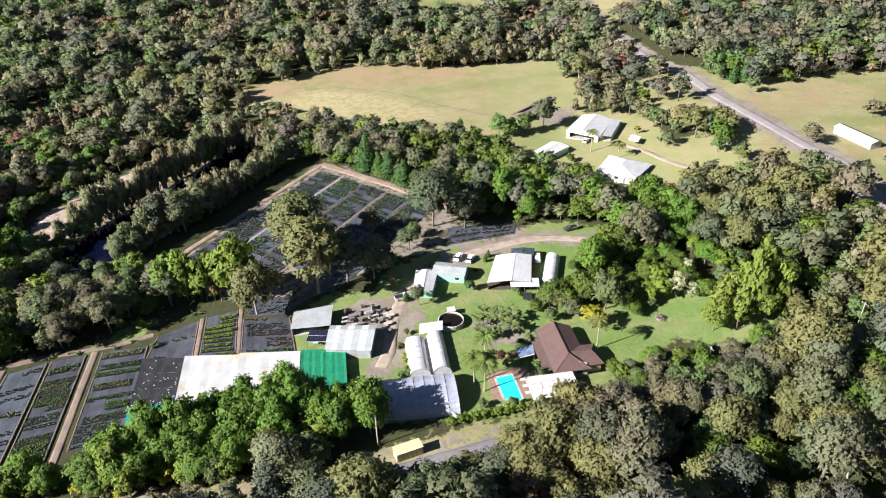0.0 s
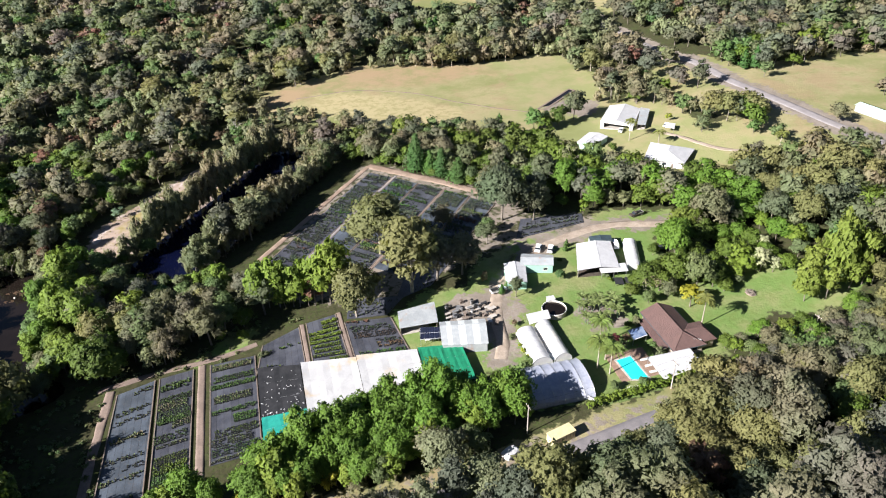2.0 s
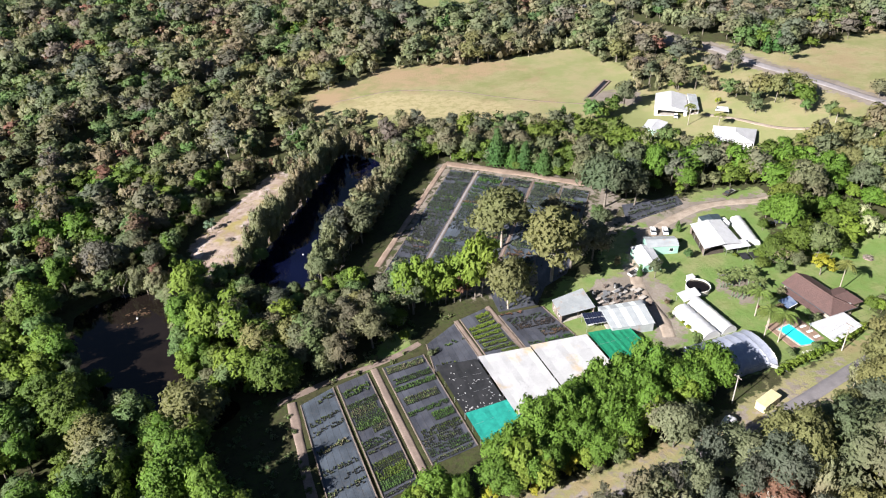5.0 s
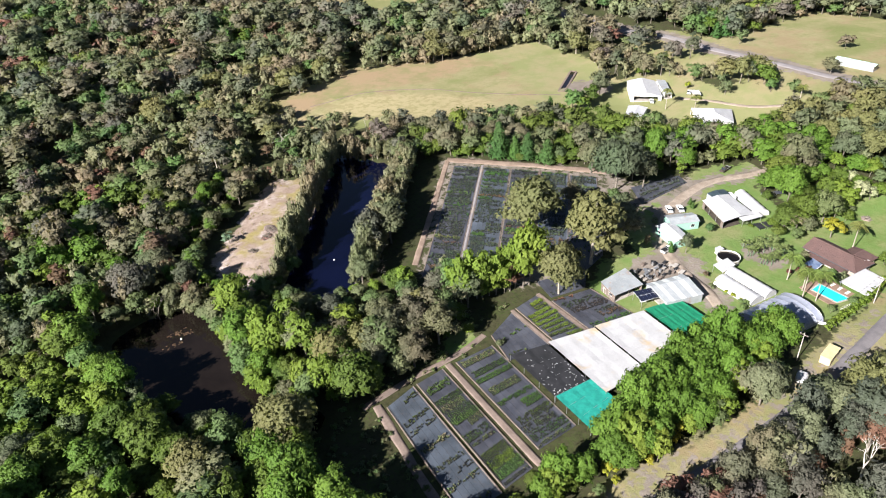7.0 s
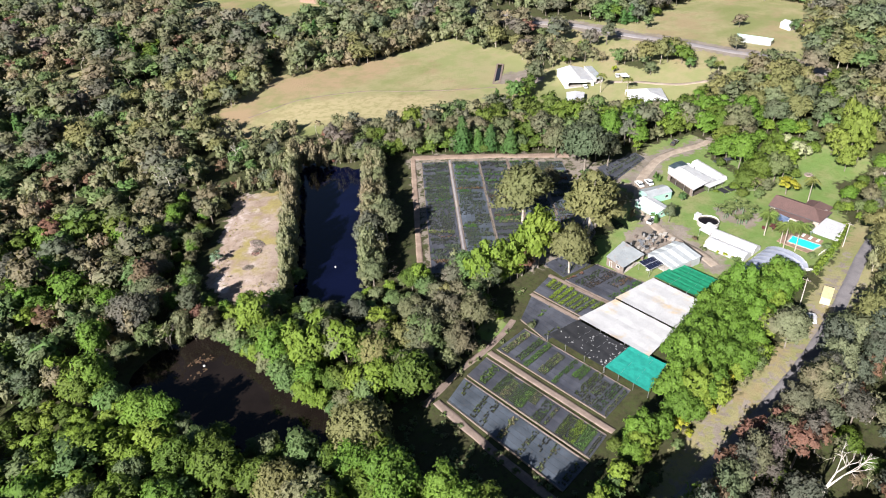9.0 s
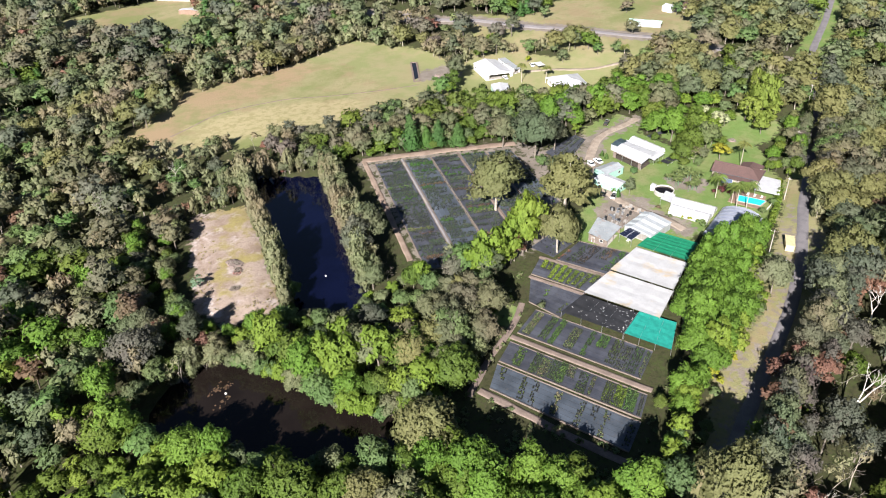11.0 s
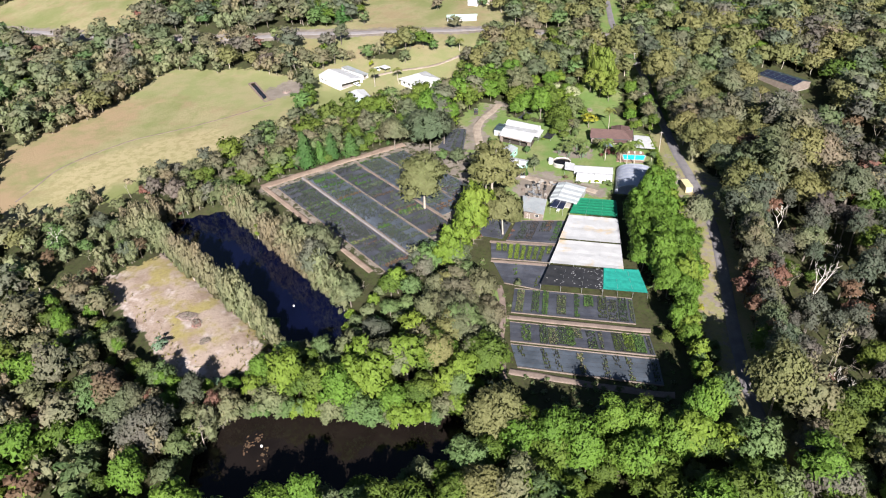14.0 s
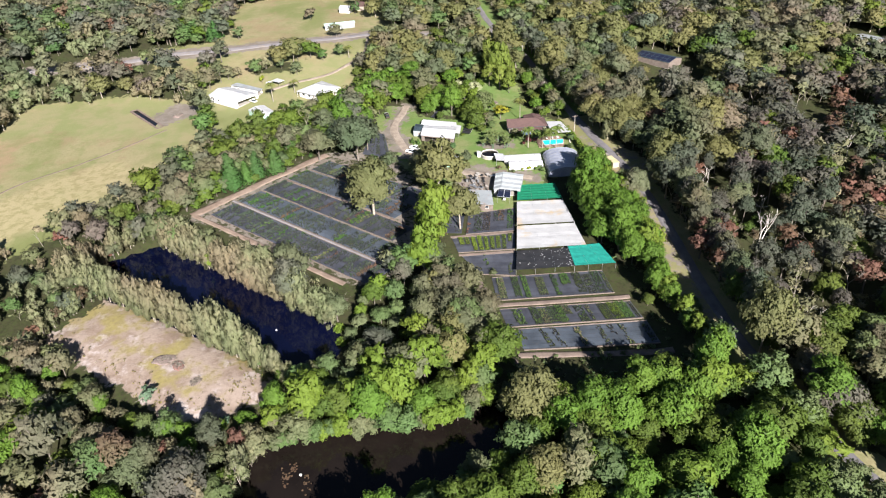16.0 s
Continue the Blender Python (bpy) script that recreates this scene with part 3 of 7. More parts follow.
class Plan:
    """A thing whose parts are given in the plan's metres, with heights above its own ground."""

    def __init__(self, name, x, y, label, category, group="", z=None):
        self.ob = thing(name, x, y, label, category, group, z=z)
        self.x, self.y = x, y

    def at(self, p):
        return (p[0] - self.x, p[1] - self.y, p[2])

    def slab(self, name, material, pts, thick, label="", parent=None):
        bm = bmesh.new()
        slab(bm, [self.at(p) for p in pts], thick)
        return part(name, bm, material, parent or self.ob, label)

    def beam(self, name, material, p, q, wide, high, label="", parent=None):
        """A bar from p to q (its top edge), upright section."""
        bm = bmesh.new()
        a, b = Vector(self.at(p)), Vector(self.at(q))
        s = (b - a).cross(Vector((0, 0, 1))).normalized() * wide / 2
        d = Vector((0, 0, high))
        hexa(bm, [a - s - d, b - s - d, b + s - d, a + s - d], [a - s, b - s, b + s, a + s])
        return part(name, bm, material, parent or self.ob, label)

    def post(self, name, material, x, y, h0, h1, w=0.1, label="", parent=None):
        bm = bmesh.new()
        box(bm, x - self.x - w / 2, x - self.x + w / 2, y - self.y - w / 2, y - self.y + w / 2, h0, h1)
        return part(name, bm, material, parent or self.ob, label)

    def wall(self, a, b, h0, h1, material, openings=(), thick=0.15, gable=None, frame_mat=None):
        """A wall from a to b with openings (from, to, sill, head, kind) that go through it; windows and doors set into them."""
        a, b = Vector((a[0] - self.x, a[1] - self.y, 0)), Vector((b[0] - self.x, b[1] - self.y, 0))
        u = (b - a).normalized()
        s = u.cross(Vector((0, 0, 1))) * thick / 2
        long = (b - a).length

        def piece(bm, s0, s1, z0, z1, k=1.0):
            p, q, up = a + u * s0, a + u * s1, Vector((0, 0, 1))
            hexa(bm, [p - s * k + up * z0, q - s * k + up * z0, q + s * k + up * z0, p + s * k + up * z0],
                 [p - s * k + up * z1, q - s * k + up * z1, q + s * k + up * z1, p + s * k + up * z1])

        # one connected solid on a grid of cuts, open where the openings are
        bm, vs = bmesh.new(), {}
        cs = sorted({0.0, long, *[min(long, o[0]) for o in openings], *[min(long, o[1]) for o in openings]})
        cz = sorted({h0, h1, *[o[2] for o in openings], *[o[3] for o in openings]})
        solid = {(i, j): not any(o[0] <= (cs[i] + cs[i + 1]) / 2 <= o[1] and o[2] <= (cz[j] + cz[j + 1]) / 2 <= o[3] for o in openings)
                 for i in range(len(cs) - 1) for j in range(len(cz) - 1)}

        def vert(i, j, k):
            if (i, j, k) not in vs:
                vs[i, j, k] = bm.verts.new(a + u * cs[i] + s * k + Vector((0, 0, cz[j])))
            return vs[i, j, k]

        for (i, j), full_ in solid.items():
            if not full_:
                continue
            for k in (-1, 1):
                bm.faces.new([vert(i, j, k), vert(i + 1, j, k), vert(i + 1, j + 1, k), vert(i, j + 1, k)])
            for di, dj, p, q in ((-1, 0, (i, j), (i, j + 1)), (1, 0, (i + 1, j), (i + 1, j + 1)), (0, -1, (i, j), (i + 1, j)), (0, 1, (i, j + 1), (i + 1, j + 1))):
                if not solid.get((i + di, j + dj), False):
                    bm.faces.new([vert(*p, -1), vert(*q, -1), vert(*q, 1), vert(*p, 1)])
        if gable:
            p, q, up = a, b, Vector((0, 0, 1))
            m = a + u * gable[0]
            hexa(bm, [p - s + up * h1, q - s + up * h1, m - s + up * gable[1]], [p + s + up * h1, q + s + up * h1, m + s + up * gable[1]])
        w = part("wall", bm, material, self.ob)
        for s0, s1, z0, z1, kind in openings:
            if kind == "open":
                continue
            fb = bmesh.new()
            for c0, c1, d0, d1 in ((s0, s0 + .07, z0, z1), (s1 - .07, s1, z0, z1), (s0 + .07, s1 - .07, z0, z0 + .07), (s0 + .07, s1 - .07, z1 - .07, z1)):
                piece(fb, c0, c1, d0, d1, 1.15)
            win = part(kind, fb, frame_mat or WALL_WHITE, self.ob)
            pb = bmesh.new()
            piece(pb, s0 + .07, s1 - .07, z0 + .07, z1 - .07, 0.35)
            part("pane" if kind == "window" else "panel", pb, GLASS if kind == "window" else TIMBER, win)
        return w

# ---- trees ----
def ico(level):
    bm = bmesh.new()
    bmesh.ops.create_icosphere(bm, subdivisions=level, radius=1.0)
    V = np.array([v.co for v in bm.verts])
    F = np.array([[v.index for v in f.verts] for f in bm.faces])
    bm.free()
    return V, F


ICO = ico(1)


class Soup:
    """Triangles gathered for one mesh."""

    def __init__(self):
        self.V, self.F, self.S, self.N, self.n = [], [], [], [], 0

    def add(self, V, F, slot=0, N=None):
        self.N.append(np.zeros_like(V, dtype=float) if N is None else np.asarray(N, float))
        self.V.append(np.asarray(V, float)), self.F.append(np.asarray(F, int) + self.n)
        self.S.append(np.full(len(F), slot))
        self.n += len(V)

    def arrays(self):
        return np.concatenate(self.V), np.concatenate(self.F), np.concatenate(self.S)

    def whole(self):
        return (*self.arrays(), np.concatenate(self.N))


def unit(v):
    return v / (np.linalg.norm(v, axis=-1, keepdims=True) + 1e-9)


def tufts(rng, soup, centre, radii, count, size, droop=0.0, slot=0, out=0.5, upper=-0.28, heart=None, slim=1.0):
    """Leaf tufts round an uneven ball: small triangles that mostly face outwards, shaded partly with the whole crown round its heart."""
    d = unit(rng.normal(size=(count * 2, 3)))
    d = d[d[:, 2] > upper][:count]
    k = len(d)
    p = centre + d * radii * rng.uniform(0.62, 1.22, (k, 1))
    nrm = unit(d + out * rng.normal(size=(k, 3)) + np.array([0, 0, .55]))
    a = unit(np.cross(nrm, rng.normal(size=(k, 3))))
    a[:, 2] -= droop
    a = unit(a)
    b = unit(np.cross(nrm, a))
    s = size * rng.uniform(0.55, 1.35, (k, 1))
    V = np.stack([p - a * s * 0.5 - b * s * 0.36 * slim, p - a * s * 0.35 + b * s * 0.40 * slim, p + a * s * 0.75], 1).reshape(-1, 3)
    whole = d if heart is None else unit(p - heart)
    soft = unit(0.45 * d + 0.85 * whole + 0.6 * unit(np.cross(a, b) * np.sign(np.sum(np.cross(a, b) * nrm, 1, keepdims=True))) + np.array([0, 0, .15]))
    soup.add(V, np.arange(3 * k).reshape(-1, 3)[:, ::-1], slot, np.repeat(soft, 3, 0))


def ball(rng, soup, centre, radii, shrink, slot=0, heart=None):
    V, F = ICO
    lump = 1 + 0.28 * np.sin(V @ rng.uniform(2, 5, 3) + rng.uniform(0, 6)) + rng.uniform(-0.22, 0.22, len(V))
    P = centre + V * lump[:, None] * radii * shrink
    whole = V if heart is None else unit(P - heart)
    soup.add(P, F, slot, unit(.5 * V + whole + rng.normal(size=V.shape) * .45))


def limb(soup, p, q, r0, r1, n=5, slot=1):
    p, q = np.array(p, float), np.array(q, float)
    z = unit(q - p)
    x = unit(np.cross(z, (0.3, 1, 0.2)))
    y = np.cross(z, x)
    a = np.arange(n) * 2 * np.pi / n
    ring = np.cos(a)[:, None] * x + np.sin(a)[:, None] * y
    i = np.arange(n)
    j = (i + 1) % n
    soup.add(np.concatenate([p + ring * r0, q + ring * r1]), np.concatenate([np.stack([i, j, j + n], 1), np.stack([i, j + n, i + n], 1)]), slot, np.concatenate([ring, ring]))


CROWNS = {  # height, crown radius, clumps, leafiness, bare part of the trunk, tuft size, unevenness
    "gum": (14.0, 5.6, 17, 1.0, .24, 1.0, .30), "scrub": (9.5, 4.4, 13, 1.0, .14, 1.0, .22), "rusty": (10.0, 3.8, 9, .8, .25, 1.0, .3), "laurel": (9.5, 4.6, 15, 1.3, .12, .9, .15),
    "goldgum": (13.0, 6.0, 20, 1.05, .20, 1.0, .2), "ironbark": (13.0, 5.0, 14, .8, .28, .95, .35), "fig": (10.0, 4.6, 18, 1.7, .08, .76, .12), "lime": (7.5, 3.4, 11, 1.25, .10, .95, .15),
    "yellow": (6.0, 2.6, 7, 1.0, .2, 1.0, .2), "paperbark": (9.0, 3.1, 12, 1.15, .03, .85, .2)}


def tree_shape(kind, seed, fine):
    """Crown and trunk of one tree. fine 2: near, 1: far, 0: on the horizon."""
    rng = np.random.default_rng(seed)
    crown, wood = Soup(), Soup()
    near = fine == 2
    if kind in CROWNS:
        H, R, count, dense, low, size, spread = CROWNS[kind]
        low = low if near else low * .45
        H, R = H * rng.uniform(.85, 1.15), R * rng.uniform(.85, 1.15)
        n = int(count * 1.6) if near else max(6, int(count * (.8 if fine else .55)))
        tall = H * (1 - low)
        heart = np.array([0, 0, H * low + tall * .42])
        slender = kind == "paperbark"
        heads = []
        for i in range(n):
            f = (i + .5) / n
            ang = 2.4 * i + rng.uniform(-.4, .4)
            up = 1 - (1.8 if slender else 1.38) * f                                    # from the crown's top down over its shoulders
            k = rng.uniform(.66, 1.0) if i % 4 else rng.uniform(.25, .6)
            rim = math.sqrt(max(.02, 1 - up * up)) * R * .74 * k * (1 + spread * rng.uniform(-1, .6))
            r = R * rng.uniform(.24, .38) * (1.0 if near else 1.22 if fine else 1.45) * (1.05 if slender else 1)
            c = np.array([math.cos(ang) * rim, math.sin(ang) * rim, heart[2] + (tall * .58 - r * .6) * up * k * (1 + spread * rng.uniform(-.5, .25))])
            heads.append(c)
            rad = np.array([r, r, r * (rng.uniform(1.2, 1.7) if slender else rng.uniform(.6, .85))])
            ball(rng, crown, c, rad, .52 if kind == "ironbark" else .66, heart=heart)
            cards = int((68 if near else 28 if fine else 17) * dense * (r / (1.75 if near else 2.0)) ** 1.5)
            tufts(rng, crown, c, rad, max(9, cards), (0.68 if near else 1.08 if fine else 1.4) * size, droop=1.2 if slender else 0.6 if kind in ("gum", "goldgum") else 0.15, heart=heart, slim=.8 if slender else 1.0)
        top = np.array([rng.uniform(-.4, .4), rng.uniform(-.4, .4), H * (low + .18)])
        base_r = H * .018
        limb(wood, (0, 0, -.5), top, base_r * 1.25, base_r * .8, 6 if near else 3, 0)
        for c in heads[: 8 if near else 2]:
            m = (top + c) / 2 + np.array([0, 0, -.3])
            start = top * rng.uniform(.7, 1.0)
            if near:
                limb(wood, start, m, base_r * .55, base_r * .35, 4, 0)
                limb(wood, m, c, base_r * .35, base_r * .12, 3, 0)
            else:
                limb(wood, start, c, base_r * .5, base_r * .2, 3, 0)
    elif kind == "conifer":
        H, R = 10.0 * rng.uniform(.85, 1.15), 3.2 * rng.uniform(.85, 1.15)
        n = 8 if near else 5
        for i in range(n):
            f = i / (n - 1)
            r = R * (1 - .78 * f)
            c = np.array([rng.uniform(-.2, .2), rng.uniform(-.2, .2), H * (.16 + .76 * f)])
            ball(rng, crown, c, np.array([r, r, H / n * .9]), .74)
            tufts(rng, crown, c, np.array([r, r, H / n * .8]), int((150 if near else 40) * (.35 + r / R)), .65 if near else 1.0, .3, heart=np.array([0, 0, H * .35]))
        limb(wood, (0, 0, -.5), (0, 0, H * .6), .2, .1, 5 if near else 3, 0)
    elif kind in ("bare", "dead"):
        H = {"bare": 8.5, "dead": 12.0}[kind] * rng.uniform(.85, 1.2)

        def fork(p, d, length, r, depth):
            q = p + d * length
            limb(wood, p, q, r, r * .62, 5 if depth > 2 else 3, 0)
            if depth == 0:
                return
            for k in range(rng.integers(2, 4)):
                e = unit(d * 1.1 + rng.normal(size=3) * (.62 if kind == "dead" else .55) + np.array([0, 0, .12]))
                fork(q, e, length * rng.uniform(.62, .85), r * .6, depth - 1)
        fork(np.array([0, 0, -.4]), unit(np.array([rng.uniform(-.15, .15), rng.uniform(-.15, .15), 1])), H * .33, H * (.024 if kind == "dead" else .014), (4 if near else 2))
        if kind == "bare":
            for _ in range(5 if near else 3):
                c = np.array([rng.normal() * 1.2, rng.normal() * 1.2, H * rng.uniform(.55, .95)])
                tufts(rng, crown, c, np.array([1.2, 1.2, .9]), 26 if near else 10, .6 if near else 1.2, .3)
    elif kind == "shrub":
        for i in range(4 if near else 2):
            c = np.array([rng.normal() * .7, rng.normal() * .7, rng.uniform(.5, 1.1)])
            r = rng.uniform(.7, 1.1)
            ball(rng, crown, c, np.array([r, r, r * .8]), .8)
            tufts(rng, crown, c, np.array([r, r, r * .85]), 46 if near else 14, .5 if near else .9, .1)
        limb(wood, (0, 0, -.3), (0, 0, .8), .08, .04, 3, 0)
    return crown.whole() if crown.V else None, wood.whole()


KINDS = {  # name, label, category, leaf, bark
    "gum": ("gum_tree", "tall gum tree with an open olive-green crown and pale limbs", "tree", "gum", BARK),
    "scrub": ("scrub_tree", "mid-sized native tree with a mottled green crown", "tree", "scrub", BARK),
    "rusty": ("dying_tree", "dying tree with rusty brown leaves among the forest", "tree", "rusty", BARK),
    "paperbark": ("paperbark_tree", "slim grey-green paperbark tree with a pale trunk", "tree", "paperbark", PALE_BARK),
    "laurel": ("laurel_tree", "dense broad tree with a deep green leafy crown", "tree", "laurel", BARK),
    "goldgum": ("gum_tree", "broad gum tree with a golden olive crown", "tree", "goldgum", PALE_BARK),
    "ironbark": ("ironbark_tree", "dark olive ironbark tree in the roadside forest", "tree", "ironbark", BARK),
    "fig": ("fig_tree", "dense rounded tree with a bright mid-green crown", "tree", "fig", BARK),
    "lime": ("bright_green_tree", "bushy tree with bright lime-green leaves", "tree", "lime", BARK),
    "conifer": ("conifer_tree", "conical dark green conifer beside the plant beds", "tree", "conifer", BARK),
    "yellow": ("golden_tree", "small garden tree with golden yellow leaves", "tree", "yellow", BARK),
    "bare": ("leafless_tree", "almost leafless grey tree with fine branches", "tree", "paperbark", PALE_BARK),
    "dead": ("dead_tree", "bleached white dead tree with bare forked limbs", "tree", "paperbark", DEAD),
    "shrub": ("shrub", "low leafy green shrub", "shrub", "scrub", BARK),
}
SHAPES, FIRST = {}, {}
spots = []            # kind, x, y, scale, turn, near


def shape(kind, variant, fine):
    key = (kind, variant, fine)
    if key not in SHAPES:
        SHAPES[key] = tree_shape(kind, 97 * variant + 7 * len(kind) + ord(kind[0]) + fine, fine)
    return SHAPES[key]


def plant(kind, x, y, scale=1.0, variant=None, leaf=None, label=None, tall=1.0):
    """One tree as a thing of its own, with a trunk and a crown."""
    name, text, cat, lf, bark = KINDS[kind]
    variant = int(abs(x * 13.7 + y * 7.3)) % 5 if variant is None else variant
    turn = (x * 57.3 + y * 31.7) % 360
    m = pose(x, y, g(x, y), 0, 0, turn) @ Matrix.Diagonal((scale, scale, scale * tall, 1))
    key = (kind, variant, leaf or lf, label)
    if key in FIRST:
        return copy_thing(FIRST[key], m)
    crown, wood = shape(kind, variant, 2)
    ob = new(name)
    tagged(ob, label or text, cat, "trees of the nursery and woods")
    t = new("trunk", mesh_np("trunk", wood[0], wood[1], [bark], smooth=True, normals=wood[3]))
    t.parent = ob
    if crown:
        c = new("crown", mesh_np("crown", crown[0], crown[1], [LEAF[leaf or lf]], smooth=True, normals=crown[3]))
        c.parent = ob
    ob.matrix_basis = m
    FIRST[key] = ob
    return FIRST[key]


# placed trees: rows and single ones
rnd = random.Random(5)


def row(kinds, line, step, spread, scale=(0.85, 1.15), tall=1.0):
    for (ax, ay), (bx, by) in zip(line, line[1:]):
        n = max(1, int(math.hypot(bx - ax, by - ay) / step))
        for i in range(n):
            u = (i + rnd.uniform(-.3, .3)) / n
            spots.append((rnd.choice(kinds), ax + (bx - ax) * u + rnd.uniform(-spread, spread), ay + (by - ay) * u + rnd.uniform(-spread, spread), rnd.uniform(*scale), tall))


row(["paperbark"], [(-44, 305), (-58, 284.8), (-73, 262.8), (-94, 232.6)], 1.9, .7, (.82, 1.08), 1.42)
row(["paperbark"], [(-95, 231.4), (-104, 223.4)], 2.1, .6, (.66, .85), 1.3)
row(["paperbark"] * 7 + ["lime"], [(-25, 279.4), (-48.8, 248.8), (-77, 215)], 2.0, .7, (.84, 1.05), 1.32)
row(["paperbark"] * 6 + ["bare"], [(-22, 277), (-46, 246), (-73, 213)], 2.2, .7, (.76, .92), 1.12)
row(["paperbark", "paperbark", "rusty", "paperbark"], [(-52, 310), (-38, 302), (-26, 292), (-20, 282)], 2.4, 1.0, (.8, 1.0), 1.1)
row(["paperbark", "rusty", "paperbark", "paperbark"], [(-82, 310), (-68, 302), (-54, 294)], 2.2, .8, (.6, .85))
row(["laurel", "scrub", "conifer", "scrub", "conifer"], [(-8, 279), (6, 266), (24, 250), (41, 230)], 3.8, 1.2, (.75, 1.0))
row(["laurel", "scrub", "conifer", "gum", "scrub"], [(2, 282), (18, 268), (38, 248), (50, 232)], 4.2, 1.8, (.8, 1.05))
row(["lime"], [(-55, 188.2), (-43, 185), (-31, 182.8)], 2.3, .4, (1.2, 1.45), 1.3)
row(["fig"], [(-45, 128.0), (-20, 129.6), (-10, 130.2)], 3.4, .6, (.92, 1.08), 1.28)
row(["fig"], [(-57, 121.5), (-38, 123.5)], 3.6, .8, (1.0, 1.15), 1.15)
row(["fig"], [(-36, 123.5), (-20, 125), (-8, 126)], 3.6, .8, (1.08, 1.24), 1.25)
row(["fig", "fig", "lime", "fig", "yellow"], [(-62, 115.0), (-40, 113.6), (-24, 115.2), (-8, 117)], 2.6, .9, (.72, .95))
row(["yellow", "lime", "scrub", "shrub"], [(-62, 112.8), (-40, 111.4), (-26, 113)], 3.2, .8, (.5, .75))
row(["laurel", "scrub", "fig", "scrub"], [(-82, 307), (-101, 280), (-119, 256), (-116, 237)], 3.0, .8, (.42, .58))
row(["gum", "laurel", "scrub", "fig", "rusty"], [(-90, 309), (-109, 283), (-127, 258), (-124, 238)], 3.4, 1.2, (.6, .8))
row(["scrub", "shrub", "scrub"], [(-26, 93.5), (-8, 93), (8, 95), (16, 98.5)], 3.2, .8, (.36, .5))
row(["fig"], [(-9, 123.0), (5, 123.2)], 3.4, .6, (1.02, 1.16), 1.1)
row(["fig", "fig", "lime", "fig", "fig"], [(-60, 117.5), (-36, 118), (-14, 119.5), (3, 120.5)], 3.7, 1.0, (.95, 1.15), 1.0)
row(["scrub", "lime", "scrub"], [(-121, 226), (-118.6, 212), (-118.8, 198), (-117.6, 184), (-110, 171)], 2.2, .7, (.62, .85))
row(["lime", "lime", "laurel"], [(-115, 227), (-113, 212), (-112, 198), (-111, 184), (-105, 172)], 2.5, 1.0, (.85, 1.15))
row(["paperbark", "scrub", "paperbark", "bare"], [(-137, 234), (-128, 233), (-121, 229)], 2.0, .8, (.6, .9))
row(["ironbark", "rusty", "ironbark", "gum"], [(-98, 96.6), (-70, 96.4), (-46, 96), (-24, 95.2)], 3.0, .7, (.74, .9), 1.35)
row(["ironbark", "rusty", "ironbark", "gum"], [(-52, 91.5), (-34, 91), (-14, 90.5)], 3.8, .9, (.8, 1.0))
row(["laurel", "gum", "ironbark", "laurel"], [(-136, 91), (-113, 95.2)], 3.6, .8, (.95, 1.2))
row(["laurel", "lime", "scrub", "laurel"], [(-136, 100.5), (-114, 106.2)], 3.4, .8, (.8, 1.05))
row(["goldgum", "scrub", "gum"], [(26, 100), (42, 105)], 3.6, .6, (.6, .78))
row(["goldgum", "scrub", "gum"], [(44, 105.6), (62, 109.8), (90, 114.6), (122, 119)], 3.6, .6, (.75, 1.0), 1.05)
row(["gum", "ironbark", "gum", "scrub"], [(46, 106.6), (62, 109.6), (90, 113.2), (122, 117.6), (160, 128)], 4.2, .6, (.85, 1.08))
row(["gum", "laurel", "scrub", "gum"], [(66, 120), (90, 123), (122, 127.5)], 4.0, .6, (.45, .65))
row(["lime"], [(19.5, 119.0), (38, 120.4), (56, 124)], 1.5, .3, (.36, .48), .85)
row(["laurel", "fig", "laurel", "fig"], [(-110, 116), (-116, 124), (-118, 134), (-120.5, 146), (-122.5, 158)], 2.9, .8, (.95, 1.12), 1.15)
row(["laurel", "fig", "lime", "laurel"], [(-118, 116), (-125, 136), (-129, 158)], 3.6, 1.2, (1.0, 1.2))
row(["fig", "scrub", "lime", "laurel"], [(-70, 118), (-80, 116.2), (-90, 115), (-102, 113.6)], 2.9, .7, (.62, .85))
row(["lime", "scrub", "yellow"], [(-78, 110.4), (-94, 109.6)], 3.4, .6, (.4, .58))
